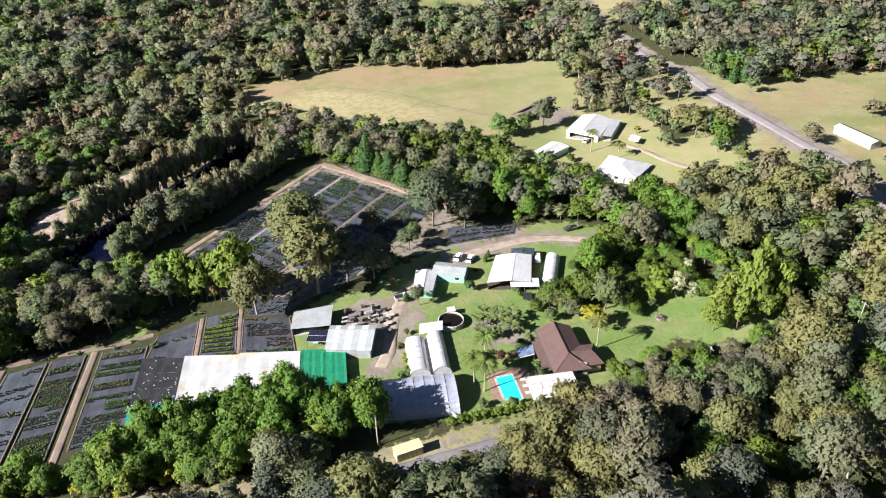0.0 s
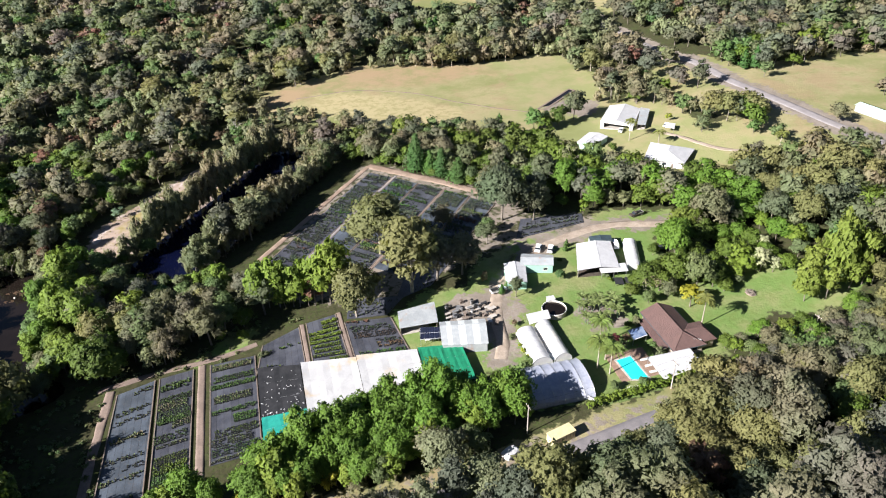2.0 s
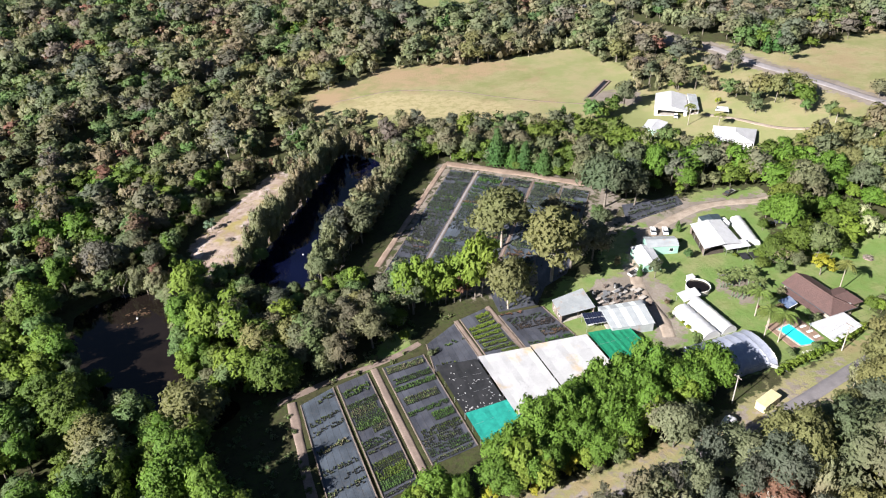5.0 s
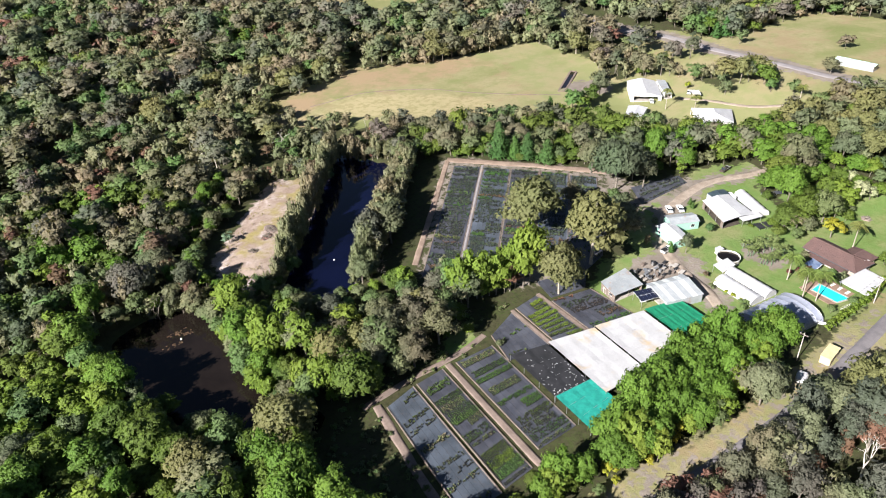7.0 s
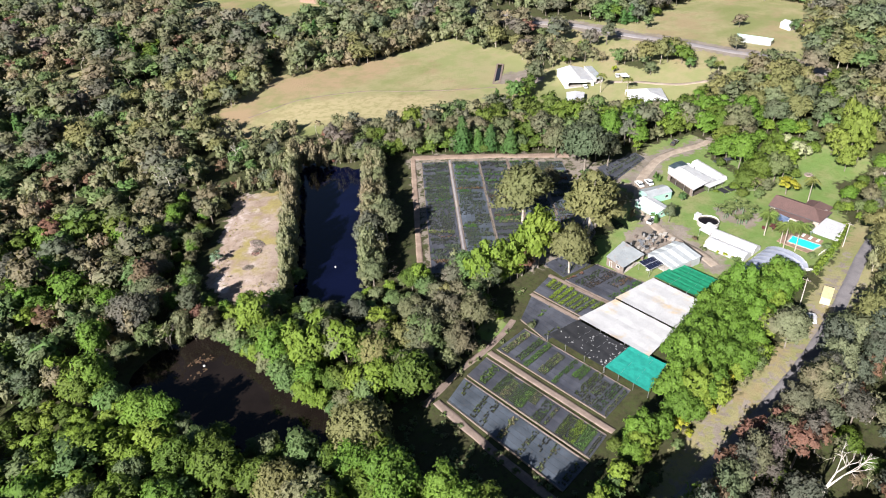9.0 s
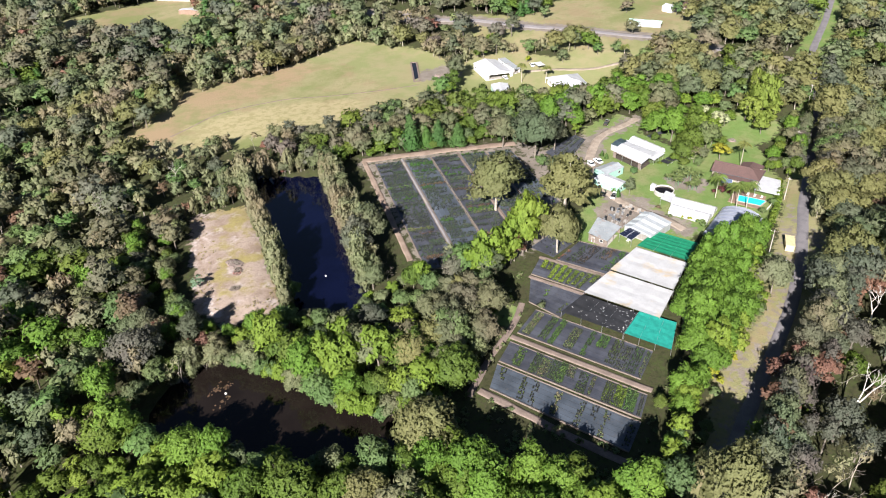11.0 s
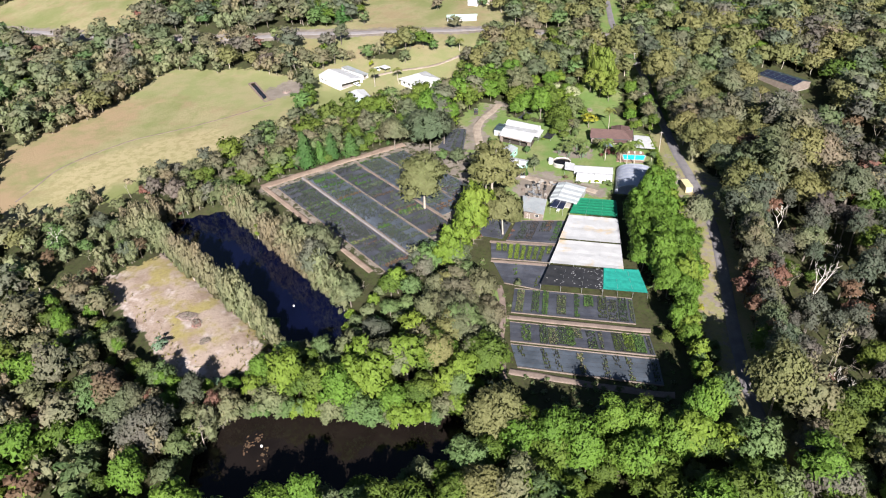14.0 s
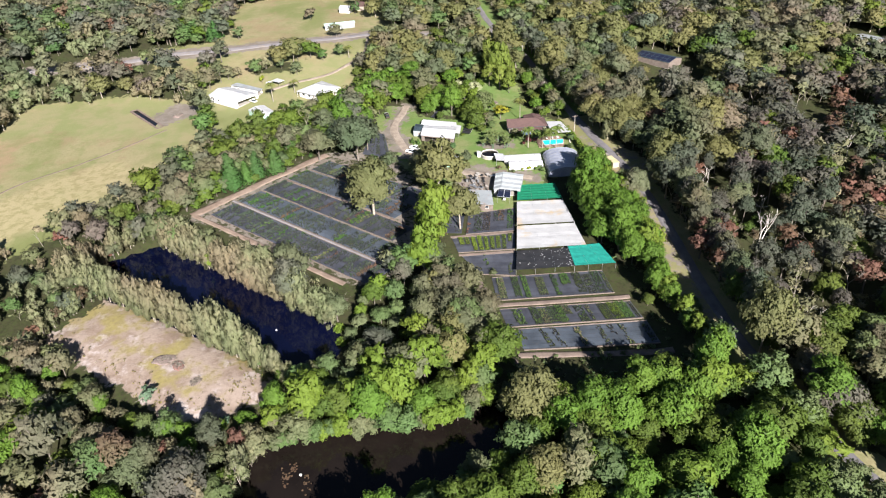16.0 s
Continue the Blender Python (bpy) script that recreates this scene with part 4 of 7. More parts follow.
for item in [("goldgum", -15.5, 205, 1.62, .95), ("goldgum", -10.5, 180.5, 2.1, 1.0), ("goldgum", -28.5, 174.2, 1.2, 1.15), ("bare", -54, 199, 1.25, 1.0), ("gum", -54.5, 198.5, .5, 1.5), ("gum", -82, 170.5, .7, 1.0), ("gum", -84, 180, 1.05, 1.0), ("gum", -75, 181, 1.0, 1.0), ("gum", -104, 193, 1.25, 1.0), ("scrub", -108, 175, 1.1, 1.0), ("scrub", -86, 178, 1.1, 1.0), ("gum", -68, 184, .9, 1.0), 
             ("gum", 29.5, 212.5, 1.85, 1.0), ("gum", 32, 229, 1.3, 1.0), ("gum", 40, 209, 1.0, 1.0), ("gum", 8, 212, .8, 1.0), ("scrub", 22, 206, .8, 1.0), ("scrub", 12, 189, .75, 1.1), ("gum", 19.5, 199, .7, 1.0),
             ("bare", -60, 183, 1.0, 1.0), ("lime", -61, 174, .62, 1.0), ("shrub", -56, 166, .9, 1), ("lime", -67, 176, .5, 1.0), ("bare", 66, 238, 1.1, 1.0), ("gum", 18.4, 168, .42, 1.2), ("scrub", 34.5, 172.6, .42, 1.0),
             ("yellow", 64.4, 148.2, 1.75, .72), ("gum", -19.5, 110.0, 1.05, 1.1), ("scrub", -12, 112.5, .7, 1.0), ("lime", 76, 122.5, 1.0, 1.35), ("lime", 64.5, 127, .62, 1.25), ("lime", 61, 122, .5, 1.1), ("fig", 84, 123, .8, 1), ("laurel", 57, 160.5, 1.0, .9), ("laurel", 51, 158.5, .72, .9), ("scrub", 61, 155, .8, .9), ("laurel", 62, 164, .85, .9), ("laurel", 54, 163, .7, .9),
             ("laurel", 67, 163, .85, 1.0), ("scrub", 54, 153.5, .6, 1.0), ("laurel", 68, 176, .5, 1.0), ("bare", 56.5, 156, .7, 1.0), ("fig", -74, 118.5, 1.0, 1.05), ("laurel", -78, 122.2, .5, 1.0), ("goldgum", -103.6, 99.9, 1.2, 1.5), ("fig", -69.5, 116, .7, 1.0),
             ("scrub", -68, 112, .5, 1.0), ("dead", -62, 83, 1.55, 1.1), ("laurel", -128, 169, .95, 1.0), ("goldgum", -119, 163.5, 1.05, .95), ("laurel", -135, 173, .8, 1.0), ("gum", -114, 168, .85, .95), ("goldgum", -99, 182, 1.1, 1.0), ("gum", -98, 173.5, .95, .9), ("gum", -88, 178, .95, 1.0), ("dead", -20, 84, 1.1, 1.0), ("dead", -96, 84, .8, 1.0), ("dead", -36, 70.5, .72, 1.0), ("dead", -11, 61, .66, 1.0), ("dead", 3, 19, .8, 1.0), ("dead", -24, 50, .6, 1.0), ("bare", -50, 78, 1.2, 1.0), ("bare", -30, 74, 1.2, 1.0), ("bare", 2, 52, 1.2, 1.0), ("dead", 47, 78, .8, 1.0), ("bare", 28, 66, 1.1, 1.0), ("dead", 46, 226, 1.1, .9), ("dead", -58, 328, .9, 1.0), ("bare", -104, 312, 1.4, 1.0), ("bare", -110, 300, 1.3, 1.0), ("dead", -88, 330, .7, 1.0), ("bare", -82, 178, 1.3, 1.0), ("gum", -90, 93, .8, 1.0), ("scrub", 35, 121.6, .42, .9), ("scrub", 28, 123.5, .38, .9), ("conifer", 15, 171, .35, 1.0),
             ("yellow", 12, 141, .5, .8), ("yellow", 11.5, 146, .5, .8), ("yellow", 13, 151, .5, .8), ("rusty", 13.2, 155.2, .3, .7), ("yellow", 11.3, 143.5, .45, .8), ("scrub", 20.5, 178, .3, .8), ("shrub", 18.6, 173.2, 1.3, 1), ("laurel", 38.2, 181.5, .3, .9), ("laurel", 48.5, 167, .3, .9), ("shrub", 10.5, 139, 1, 1), ("shrub", 11, 150, 1, 1), ("rusty", 39.5, 139, .32, .8), ("rusty", 41.5, 137, .3, .8), ("scrub", 44.6, 134.5, .34, .9), ("scrub", 45.2, 144.2, .32, .9), ("laurel", 43.2, 145.6, .36, .8), ("scrub", 44.4, 131.2, .3, .9),
             ("conifer", 42.5, 187, .28, .9), ("conifer", 44, 189.5, .28, .9), ("laurel", 92, 252, .5, 1), ("yellow", 126, 267, .95, 1), ("scrub", 131, 249, .85, 1), ("gum", 148, 250, .8, 1), ("scrub", 146, 236, .75, 1), ("scrub", 150, 227, .85, 1), ("gum", 182, 231, .75, .9), ("gum", 157, 294, 1.0, 1), ("gum", 150, 300, 1.0, 1), ("laurel", 143, 300, .8, 1), ("rusty", 141, 290, .4, 1), ("scrub", 134, 216, .8, 1), ("scrub", 139, 258, .7, 1), ("gum", 132, 290, .9, 1), ("laurel", 126, 296, .9, 1), ("scrub", 190, 290, .9, 1), ("gum", 196, 300, 1.0, 1), ("gum", 204, 303, 1.1, 1), ("laurel", 214, 300, .9, 1), ("gum", 222, 302, 1.0, 1), ("scrub", 231, 222, .9, 1), ("scrub", 222, 250, .9, 1),
             ("paperbark", 12, 178.5, .35, 1), ("shrub", 24, 188, 1, 1), ("shrub", 20, 176, .8, 1), ("shrub", 47.5, 170, .9, 1), ("lime", 85, 160, .8, 1), ("lime", 115, 140, 1.0, 1), ("laurel", 73, 158, .7, 1), ("laurel", 79, 156, .75, 1), ("scrub", 84, 154.5, .6, 1), ("laurel", 60, 158, 1.2, 1), ("laurel", 66.5, 160.5, 1.15, 1), ("scrub", 71, 156, .95, 1), ("laurel", 78, 152, .9, 1), ("goldgum", -140, 164, 1.0, 1.0), ("goldgum", -70, 186, 1.0, 1.0), ("goldgum", -90, 181, 1.05, 1.0)]:
    spots.append(item)

SET = {(s[1], s[2]) for s in spots}

# the woods: an uneven scatter over all that is not cleared
CLEAR = [(POND_LONG, 2.4), (POND_ROUND, 2.6)] + [(MOUND, 2.0)] + [(p, 0.0) for p in (MOUND, FIELD, YARD, LAWN_EAST, STRIPS, BEDS_NORTH, BEDS_SIDE, GAP_WEST, VERGE, FAR_YARD, ROAD_FIELD, MEADOW_N, MEADOW_NE, MEADOW_TOP, SOLAR_YARD, EAST_YARD, HEDGE, GARDEN, GARDEN_EAST, TUNNEL_SIDE)] + [(p, 0.0) for p in GLADES]
SEEN = [(-205, 120), (-215, 240), (-215, 320), (-270, 640), (-235, 735), (-30, 760), (185, 690), (370, 520), (400, 430), (360, 200), (305, 35), (225, -150), (100, -130), (0, -40), (-70, 20), (-160, 82)]
HOUSES = [(92, 54, 9), (48, 86, 5.5), (57, 69, 6), (255, 97, 10), (138, 600, 14), (146, 562, 9), (240, 220, 9), (-61.5, 83, 8), (-36, 70.5, 4.5), (-11, 61, 4.5), (3, 19, 5), (-24, 50, 4.5), (-40, 68, 3.5), (-66, 81, 4), (-20, 84, 5), (-96, 84, 3.5)]


def scatter(step, seed):
    rng = np.random.default_rng(seed)
    X, Y = np.meshgrid(np.arange(-275, 405, step), np.arange(-155, 765, step))
    X = X + (np.arange(X.shape[0]) % 2)[:, None] * step / 2 + rng.uniform(-.36, .36, X.shape) * step
    Y = Y + rng.uniform(-.36, .36, X.shape) * step
    x, y = X.ravel(), Y.ravel()
    keep = inside(SEEN, x, y) > 0
    for p, margin in CLEAR:
        keep &= inside(p, x, y) < -margin
    keep &= (along(ROAD, x, y) > np.where(y < np.interp(x, [p[0] for p in ROAD], [p[1] for p in ROAD]), 3.4, 3.9)) & (along(FAR_ROAD, x, y) > 9) & ~((along(ROAD, x, y) > 0) & (along(ROAD, x, y) < 8) & (x > 160)) & (along(DRIVE_FAR, x, y) > 4)
    for hx, hy, r in HOUSES:
        keep &= np.hypot(x - hx, y - hy) > r
    gaps = np.array([noise.noise((a * .045, b * .045, 3.0)) for a, b in zip(x, y)])
    keep &= gaps > -0.85
    return x[keep], y[keep], rng


def mixture(x, y, r, patch):
    """Which kind of tree grows at a place."""
    if 50 < x < 112 and 128 < y < 235:
        return ["laurel", "fig", "lime", "fig", "scrub", "fig", "laurel", "lime", "laurel", "gum"][int(r * 10)]
    if -15 < x < 95 and 225 < y < 300:
        return ["laurel", "scrub", "conifer", "laurel", "scrub", "gum", "laurel", "scrub"][int(r * 8)]
    if x < -95 and 228 < y < 330:
        return ["gum", "scrub", "laurel", "paperbark", "lime", "rusty", "scrub", "fig", "gum", "paperbark"][int(r * 10)]
    if 62 < y < 118 and -8 < x < 70:
        return ["goldgum", "gum", "scrub", "goldgum", "gum", "goldgum", "paperbark", "gum", "rusty", "goldgum"][int(r * 10)]
    if x > 100 and 96 < y < 265:
        return ["gum", "goldgum", "gum", "scrub", "goldgum", "paperbark", "gum", "laurel", "goldgum", "scrub"][int(r * 10)]
    if y < 118 and x >= 70:
        return ["goldgum", "gum", "goldgum", "scrub", "gum", "ironbark", "laurel", "gum", "goldgum", "scrub"][int(r * 10)]
    if y < 108 and x > -95:
        return ["ironbark", "rusty", "ironbark", "ironbark", "bare", "rusty", "gum", "bare", "ironbark", "ironbark", "laurel", "ironbark"][int(r * 12)]
    if x < -146 and 190 < y < 246:
        return ["lime", "lime", "laurel", "lime", "fig", "lime", "scrub", "laurel"][int(r * 8)]
    if x < -95 and y < 178:
        return ["laurel", "laurel", "lime", "scrub", "laurel", "laurel", "scrub", "fig", "laurel", "scrub"][int(r * 10)]
    if (x < -100 and y < 228) or (x < -90 and y < 200) or (x < -60 and y < 128):
        return ["laurel", "laurel", "scrub", "lime", "gum", "scrub", "lime", "laurel", "fig", "laurel"][int(r * 10)]
    if -110 < x < -40 and y < 225:
        return ["gum", "scrub", "laurel", "scrub", "gum", "bare", "scrub", "lime"][int(r * 8)]
    if y > 330 and -58 < float(inside(FIELD, x, y)) < 0 and x < 140:
        return ["paperbark", "paperbark", "goldgum", "paperbark", "paperbark", "paperbark", "gum", "scrub"][int(r * 8)]
    if patch > 0.15:
        return ["paperbark", "paperbark", "gum", "paperbark", "bare", "scrub", "paperbark", "rusty"][int(r * 8)]
    if patch < -0.2:
        return ["scrub", "laurel", "gum", "scrub", "scrub", "conifer", "gum"][int(r * 7)]
    return ["gum", "scrub", "gum", "paperbark", "gum", "scrub", "bare", "gum", "rusty", "gum"][int(r * 10)]


wx, wy, wr = scatter(6.5, 11)
for x, y in zip(wx, wy):
    far = y > 320 or x > 150 or (y > 300 and x < -60) or (y < 45 and x > 10)
    if far and wr.uniform() < .32:
        continue
    patch = noise.noise((x * .02, y * .02, 9.0))
    kind = mixture(x, y, wr.uniform(0, .9999), patch)
    if kind == "rusty" and wr.uniform() < (.1 if y < 100 and x > -90 else .45):
        kind = "gum"
    if x < -40 and y > 215 and kind == "gum" and wr.uniform() < .5:
        kind = "scrub"
    s = wr.uniform(.62, 1.12) * (.85 if kind == "goldgum" else 1) * (1.40 if far else 1.16) * (1.1 if kind in ("laurel", "fig") and x > 50 else 1.0)
    if x < -95 and y < 215 and kind in ("fig", "laurel", "lime"):
        s *= 1.3 if kind == "lime" else 1.15
    if x > -10 and 45 < y < 84 and kind in ("gum", "goldgum"):
        s *= 1.25
    if 55 < x < 122 and 112 < y < 137:
        s *= .6
    if 62 < x < 104 and 48 < y < 84:
        s *= .5
    if (-88 < x < -48 and 184 < y < 213) or (-75 < x < 12 and 284 < y < 350):
        s *= .72
    if -15 < float(inside(MOUND, x, y)) and x < -70:
        s *= .78
    spots.append((kind, float(x), float(y), s, wr.uniform(.85, 1.1) * (.88 if far else 1.0)))

# the nearest of each kind stand as things of their own, the rest are woods
spots.sort(key=lambda s: math.hypot(s[1] + 55, (s[2] - 165) * 1.1))
count, rest = {}, []
for kind, x, y, s, tall in spots:
    count[kind] = count.get(kind, 0) + 1
    if count[kind] <= (270 if kind in ("gum", "scrub", "laurel", "paperbark", "fig", "ironbark") else 60) and (math.hypot(x + 55, (y - 165) * 1.1) < 128 or (x, y) in SET):
        plant(kind, x, y, s, tall=tall)
    else:
        rest.append((kind, x, y, s, tall))


def woods(name, trees, label):
    """All further trees in one mesh."""
    mats, slot = [], {}
    Vs, Fs, Ss, Ts, Ns, n = [], [], [], [], [], 0
    rng = np.random.default_rng(3)
    zs = land(np.array([t[1] for t in trees]), np.array([t[2] for t in trees]))
    for (kind, x, y, s, tall), z in zip(trees, zs):
        fine = 2 if math.hypot(x + 85, (y - 185) * .95) < 92 or (-80 < x < 50 and 60 < y < 105) or (50 < x < 120 and 58 < y < 190) else 0 if y > 425 or x > 215 else 1
        lf, bark = KINDS[kind][3], KINDS[kind][4]
        a = rng.uniform(0, 6.283)
        R = np.array([[math.cos(a), -math.sin(a), 0], [math.sin(a), math.cos(a), 0], [0, 0, tall]]) * s
        tint = rng.uniform()
        crown, wood = shape(kind, int(rng.integers(0, 5)), fine)
        for got, mat in ((crown, LEAF[lf]), (wood, bark)):
            if got is None:
                continue
            if mat.name not in slot:
                slot[mat.name] = len(mats)
                mats.append(mat)
            V, F, _, N = got
            Ns.append(unit(N @ R.T))
            Vs.append(V @ R.T + (x, y, z)), Fs.append(F + n), Ss.append(np.full(len(F), slot[mat.name])), Ts.append(np.full(len(V), tint))
            n += len(V)
    ob = new(name, mesh_np(name, np.concatenate(Vs), np.concatenate(Fs), mats, np.concatenate(Ss), np.concatenate(Ts), smooth=True, normals=np.concatenate(Ns)))
    return tagged(ob, label, "woods", kind="stuff")


woods("woods", rest, "mixed eucalypt woods of olive and grey-green crowns")

# ---- plant beds ----
def drape(bm, quad, lift, n=10, m=10, thick=0.12, wave=0.0, ox=0.0, oy=0.0, oz=0.0):
    """A sheet over the land between four corners (a, b along, c, d back)."""
    (ax, ay), (bx, by), (cx, cy), (dx, dy) = quad
    top, low = [], []
    seam = bm.verts.layers.float.new("seam")
    wide = math.hypot(bx - ax, by - ay)
    for j in range(m + 1):
        for i in range(n + 1):
            u, v = i / n, j / m
            x = (ax * (1 - u) + bx * u) * (1 - v) + (dx * (1 - u) + cx * u) * v
            y = (ay * (1 - u) + by * u) * (1 - v) + (dy * (1 - u) + cy * u) * v
            z = float(lie(x, y)) + lift + wave * noise.noise((x * .6, y * .6, 1.0)) - oz
            top.append(bm.verts.new((x - ox, y - oy, z)))
            top[-1][seam] = u * wide + 40 * lift + ax
    rim = [i for i in range(n)] + [j * (n + 1) + n for j in range(m)] + [m * (n + 1) + n - i for i in range(n)] + [(m - j) * (n + 1) for j in range(m)]
    for j in range(m):
        for i in range(n):
            k = j * (n + 1) + i
            bm.faces.new((top[k], top[k + 1], top[k + n + 2], top[k + n + 1]))
    low = {k: bm.verts.new(top[k].co - Vector((0, 0, thick))) for k in rim}
    for a, b in zip(rim, rim[1:] + rim[:1]):
        bm.faces.new((top[b], top[a], low[a], low[b]))


class Pots:
    """Rows of small potted plants, gathered by leaf colour."""

    def __init__(self):
        self.soup, self.tint = Soup(), []
        self.rng = np.random.default_rng(21)

    def add(self, x, y, z, leaf, size):
        r = self.rng
        k = 5
        a = r.uniform(0, 6.283) + np.arange(k) * 6.283 / k
        d = np.stack([np.cos(a), np.sin(a), r.uniform(.5, 1.3, k)], 1) * size
        s = np.stack([-np.sin(a), np.cos(a), np.zeros(k)], 1) * size * .5
        c = np.array([x, y, z])
        V = np.stack([c - s + d * .1, c + s + d * .1, c + d * r.uniform(.6, 1.0, (k, 1))], 1).reshape(-1, 3)
        self.soup.add(V, np.arange(3 * k).reshape(-1, 3), leaf)
        q = .16
        box_v = np.array([[x - q, y - q, z - .12], [x + q, y - q, z - .12], [x + q, y + q, z - .12], [x - q, y + q, z - .12], [x - q, y - q, z + .16], [x + q, y - q, z + .16], [x + q, y + q, z + .16], [x - q, y + q, z + .16]])
        self.soup.add(box_v, [[0, 1, 5], [0, 5, 4], [1, 2, 6], [1, 6, 5], [2, 3, 7], [2, 7, 6], [3, 0, 4], [3, 4, 7], [4, 5, 6], [4, 6, 7]], len(POT_MATS) - 1)
        self.tint += [r.uniform()] * (3 * k + 8)

    def done(self, name, label):
        V, F, S = self.soup.arrays()
        ob = new(name, mesh_np(name, V, F, POT_MATS, S, self.tint))
        return tagged(ob, label, "potted plants", kind="stuff")


POT_LEAVES = ["scrub", "laurel", "lime", "conifer", "potted", "rusty"]
POT_MATS = [LEAF[k] for k in POT_LEAVES] + [PLASTIC_BLACK]


def lerp_quad(quad, u, v):
    (ax, ay), (bx, by), (cx, cy), (dx, dy) = quad
    return ((ax * (1 - u) + bx * u) * (1 - v) + (dx * (1 - u) + cx * u) * v, (ay * (1 - u) + by * u) * (1 - v) + (dy * (1 - u) + cy * u) * v)


def plant_bed(quad, material, label, pots, bands, seed, leaf_pick, size=.40, spacing=.55, edging=True, cover=1.0):
    """Weed mat between timber boards, with bands of pots across it. quad: a-b across, a-d along."""
    rng = np.random.default_rng(seed)
    cx, cy = sum(p[0] for p in quad) / 4, sum(p[1] for p in quad) / 4
    z0 = float(lie(cx, cy))
    ob = thing("plant_bed", cx, cy, label, "plant bed", "plant beds", z=z0)
    bm = bmesh.new()
    drape(bm, quad, .16, 6, 14, .3, .05, cx, cy, z0)
    part("weed_mat", bm, material, ob)
    if edging:
        for p, q in ((quad[0], quad[3]), (quad[1], quad[2])):
            bm = bmesh.new()
            P, Q = Vector((p[0] - cx, p[1] - cy, float(lie(*p)) - z0 + .27)), Vector((q[0] - cx, q[1] - cy, float(lie(*q)) - z0 + .27))
            s = (Q - P).cross(Vector((0, 0, 1))).normalized() * .13
            d = Vector((0, 0, .4))
            hexa(bm, [P - s - d, Q - s - d, Q + s - d, P + s - d], [P - s, Q - s, Q + s, P + s])
            part("edging_board", bm, TIMBER, ob)
    long = math.hypot(quad[3][0] - quad[0][0], quad[3][1] - quad[0][1])
    wide = math.hypot(quad[1][0] - quad[0][0], quad[1][1] - quad[0][1])
    v = rng.uniform(.4, 1.2)
    while v < long - 1:
        deep, gap, dens = bands(rng, v / long)
        leaf = leaf_pick(rng)
        u0, u1 = (rng.uniform(.02, .12), rng.uniform(.86, .98)) if rng.uniform() < .75 else ((.04, .5) if rng.uniform() < .5 else (.5, .96))
        tall = size * rng.uniform(.7, 1.35)
        for vv in np.arange(v, min(v + deep, long - .4), spacing):
            for uu in np.arange(u0 * wide, u1 * wide, spacing):
                if rng.uniform() < dens * cover:
                    x, y = lerp_quad(quad, (uu + rng.uniform(-.1, .1)) / wide, (vv + rng.uniform(-.1, .1)) / long)
                    pots.add(x, y, float(lie(x, y)) + .3, leaf, tall * rng.uniform(.8, 1.2))
        v += deep + gap
    return ob


pots = Pots()
sparse = lambda r, f: (r.choice([1.1, 1.7, 2.4]), r.choice([.6, 1.6, 3.0]), r.choice([.75, .9, .97]))
full = lambda r, f: (r.uniform(.9, 2.2), r.choice([.3, .45, .8]), r.choice([.5, .75, .92]))
greens = lambda r: int(r.choice([0, 3, 3, 3, 0, 1]))
mixed = lambda r: int(r.choice([4, 4, 4, 4, 3, 4, 4, 4, 4, 0, 4, 4, 4, 5]))
darks = lambda r: int(r.choice([0, 3, 3, 3, 5, 3, 4]))
plant_bed([(-95, 123.5), (-84.6, 124.5), (-84.4, 164.5), (-93.6, 161.5)], MAT_BLUE, "long bed of bluish weed mat with few potted plants", pots, lambda r, f: (1.2, r.choice([2, 5]), .6), 1, greens, cover=.8)
plant_bed([(-83.4, 125), (-74.8, 126.5), (-74.6, 166), (-83.2, 164.7)], MAT_BLACK, "long bed of dark weed mat with bands of pots", pots, sparse, 2, greens)
plant_bed([(-70.2, 130), (-58.3, 131), (-58.3, 166.5), (-70.2, 166.2)], MAT_BLACK, "long bed of dark weed mat with green pot bands", pots, sparse, 3, greens)
plant_bed([(-58, 158.8), (-45.2, 157), (-45.4, 175), (-56, 170)], MAT_BLACK, "black weed mat bed, nearly empty", pots, lambda r, f: (.7, 5, .5), 4, greens, cover=.6)
plant_bed([(-43.2, 157), (-33.6, 155.6), (-34.4, 177.5), (-43.2, 176)], MAT_BLACK, "bed with rows of bright green seedlings", pots, lambda r, f: (1.15, .75, .97), 5, lambda r: 2, size=.42, spacing=.4)
plant_bed([(-32, 155.4), (-17.2, 153.2), (-19.2, 170.5), (-32.4, 172.6)], MAT_BLACK, "black weed mat bed with scattered grey plants", pots, sparse, 6, darks, cover=.6)
NW, ALONG, ACROSS = Vector((-7.3, 268.6)), Vector((-46.5, -56.0)).normalized(), Vector((43.4, -45.0)).normalized()


def bed_at(v0, v1, u0, u1):
    return [tuple(NW + ACROSS * v + ALONG * u) for v, u in ((v0, u0), (v1, u0), (v1, u1), (v0, u1))]


for k, (v0, v1, u0, u1, mat) in enumerate([(1.0, 11.9, 2, 80, MAT_BLACK), (13.3, 23.9, 2, 77, MAT_BLUE), (24.6, 35.3, 2, 68, MAT_BLACK), (36.5, 47.0, 2, 58, MAT_BLUE), (47.8, 58.0, 3, 46, MAT_BLUE)]):
    plant_bed(bed_at(v0, v1, u0, u1), mat, "field bed of weed mat crowded with potted shrubs", pots, full, 30 + k, mixed, size=.48, spacing=.60, cover=.84)
plant_bed([(30, 199), (56, 202), (58, 208), (36, 211)], MAT_BLACK, "weed mat in the shade of gum trees", pots, sparse, 40, darks, edging=False, cover=.4)
plant_bed([(-16, 178), (-4, 182), (8, 196), (-6, 200)], MAT_BLACK, "dark weed mat under tall gum trees", pots, sparse, 41, darks, edging=False, cover=.2)
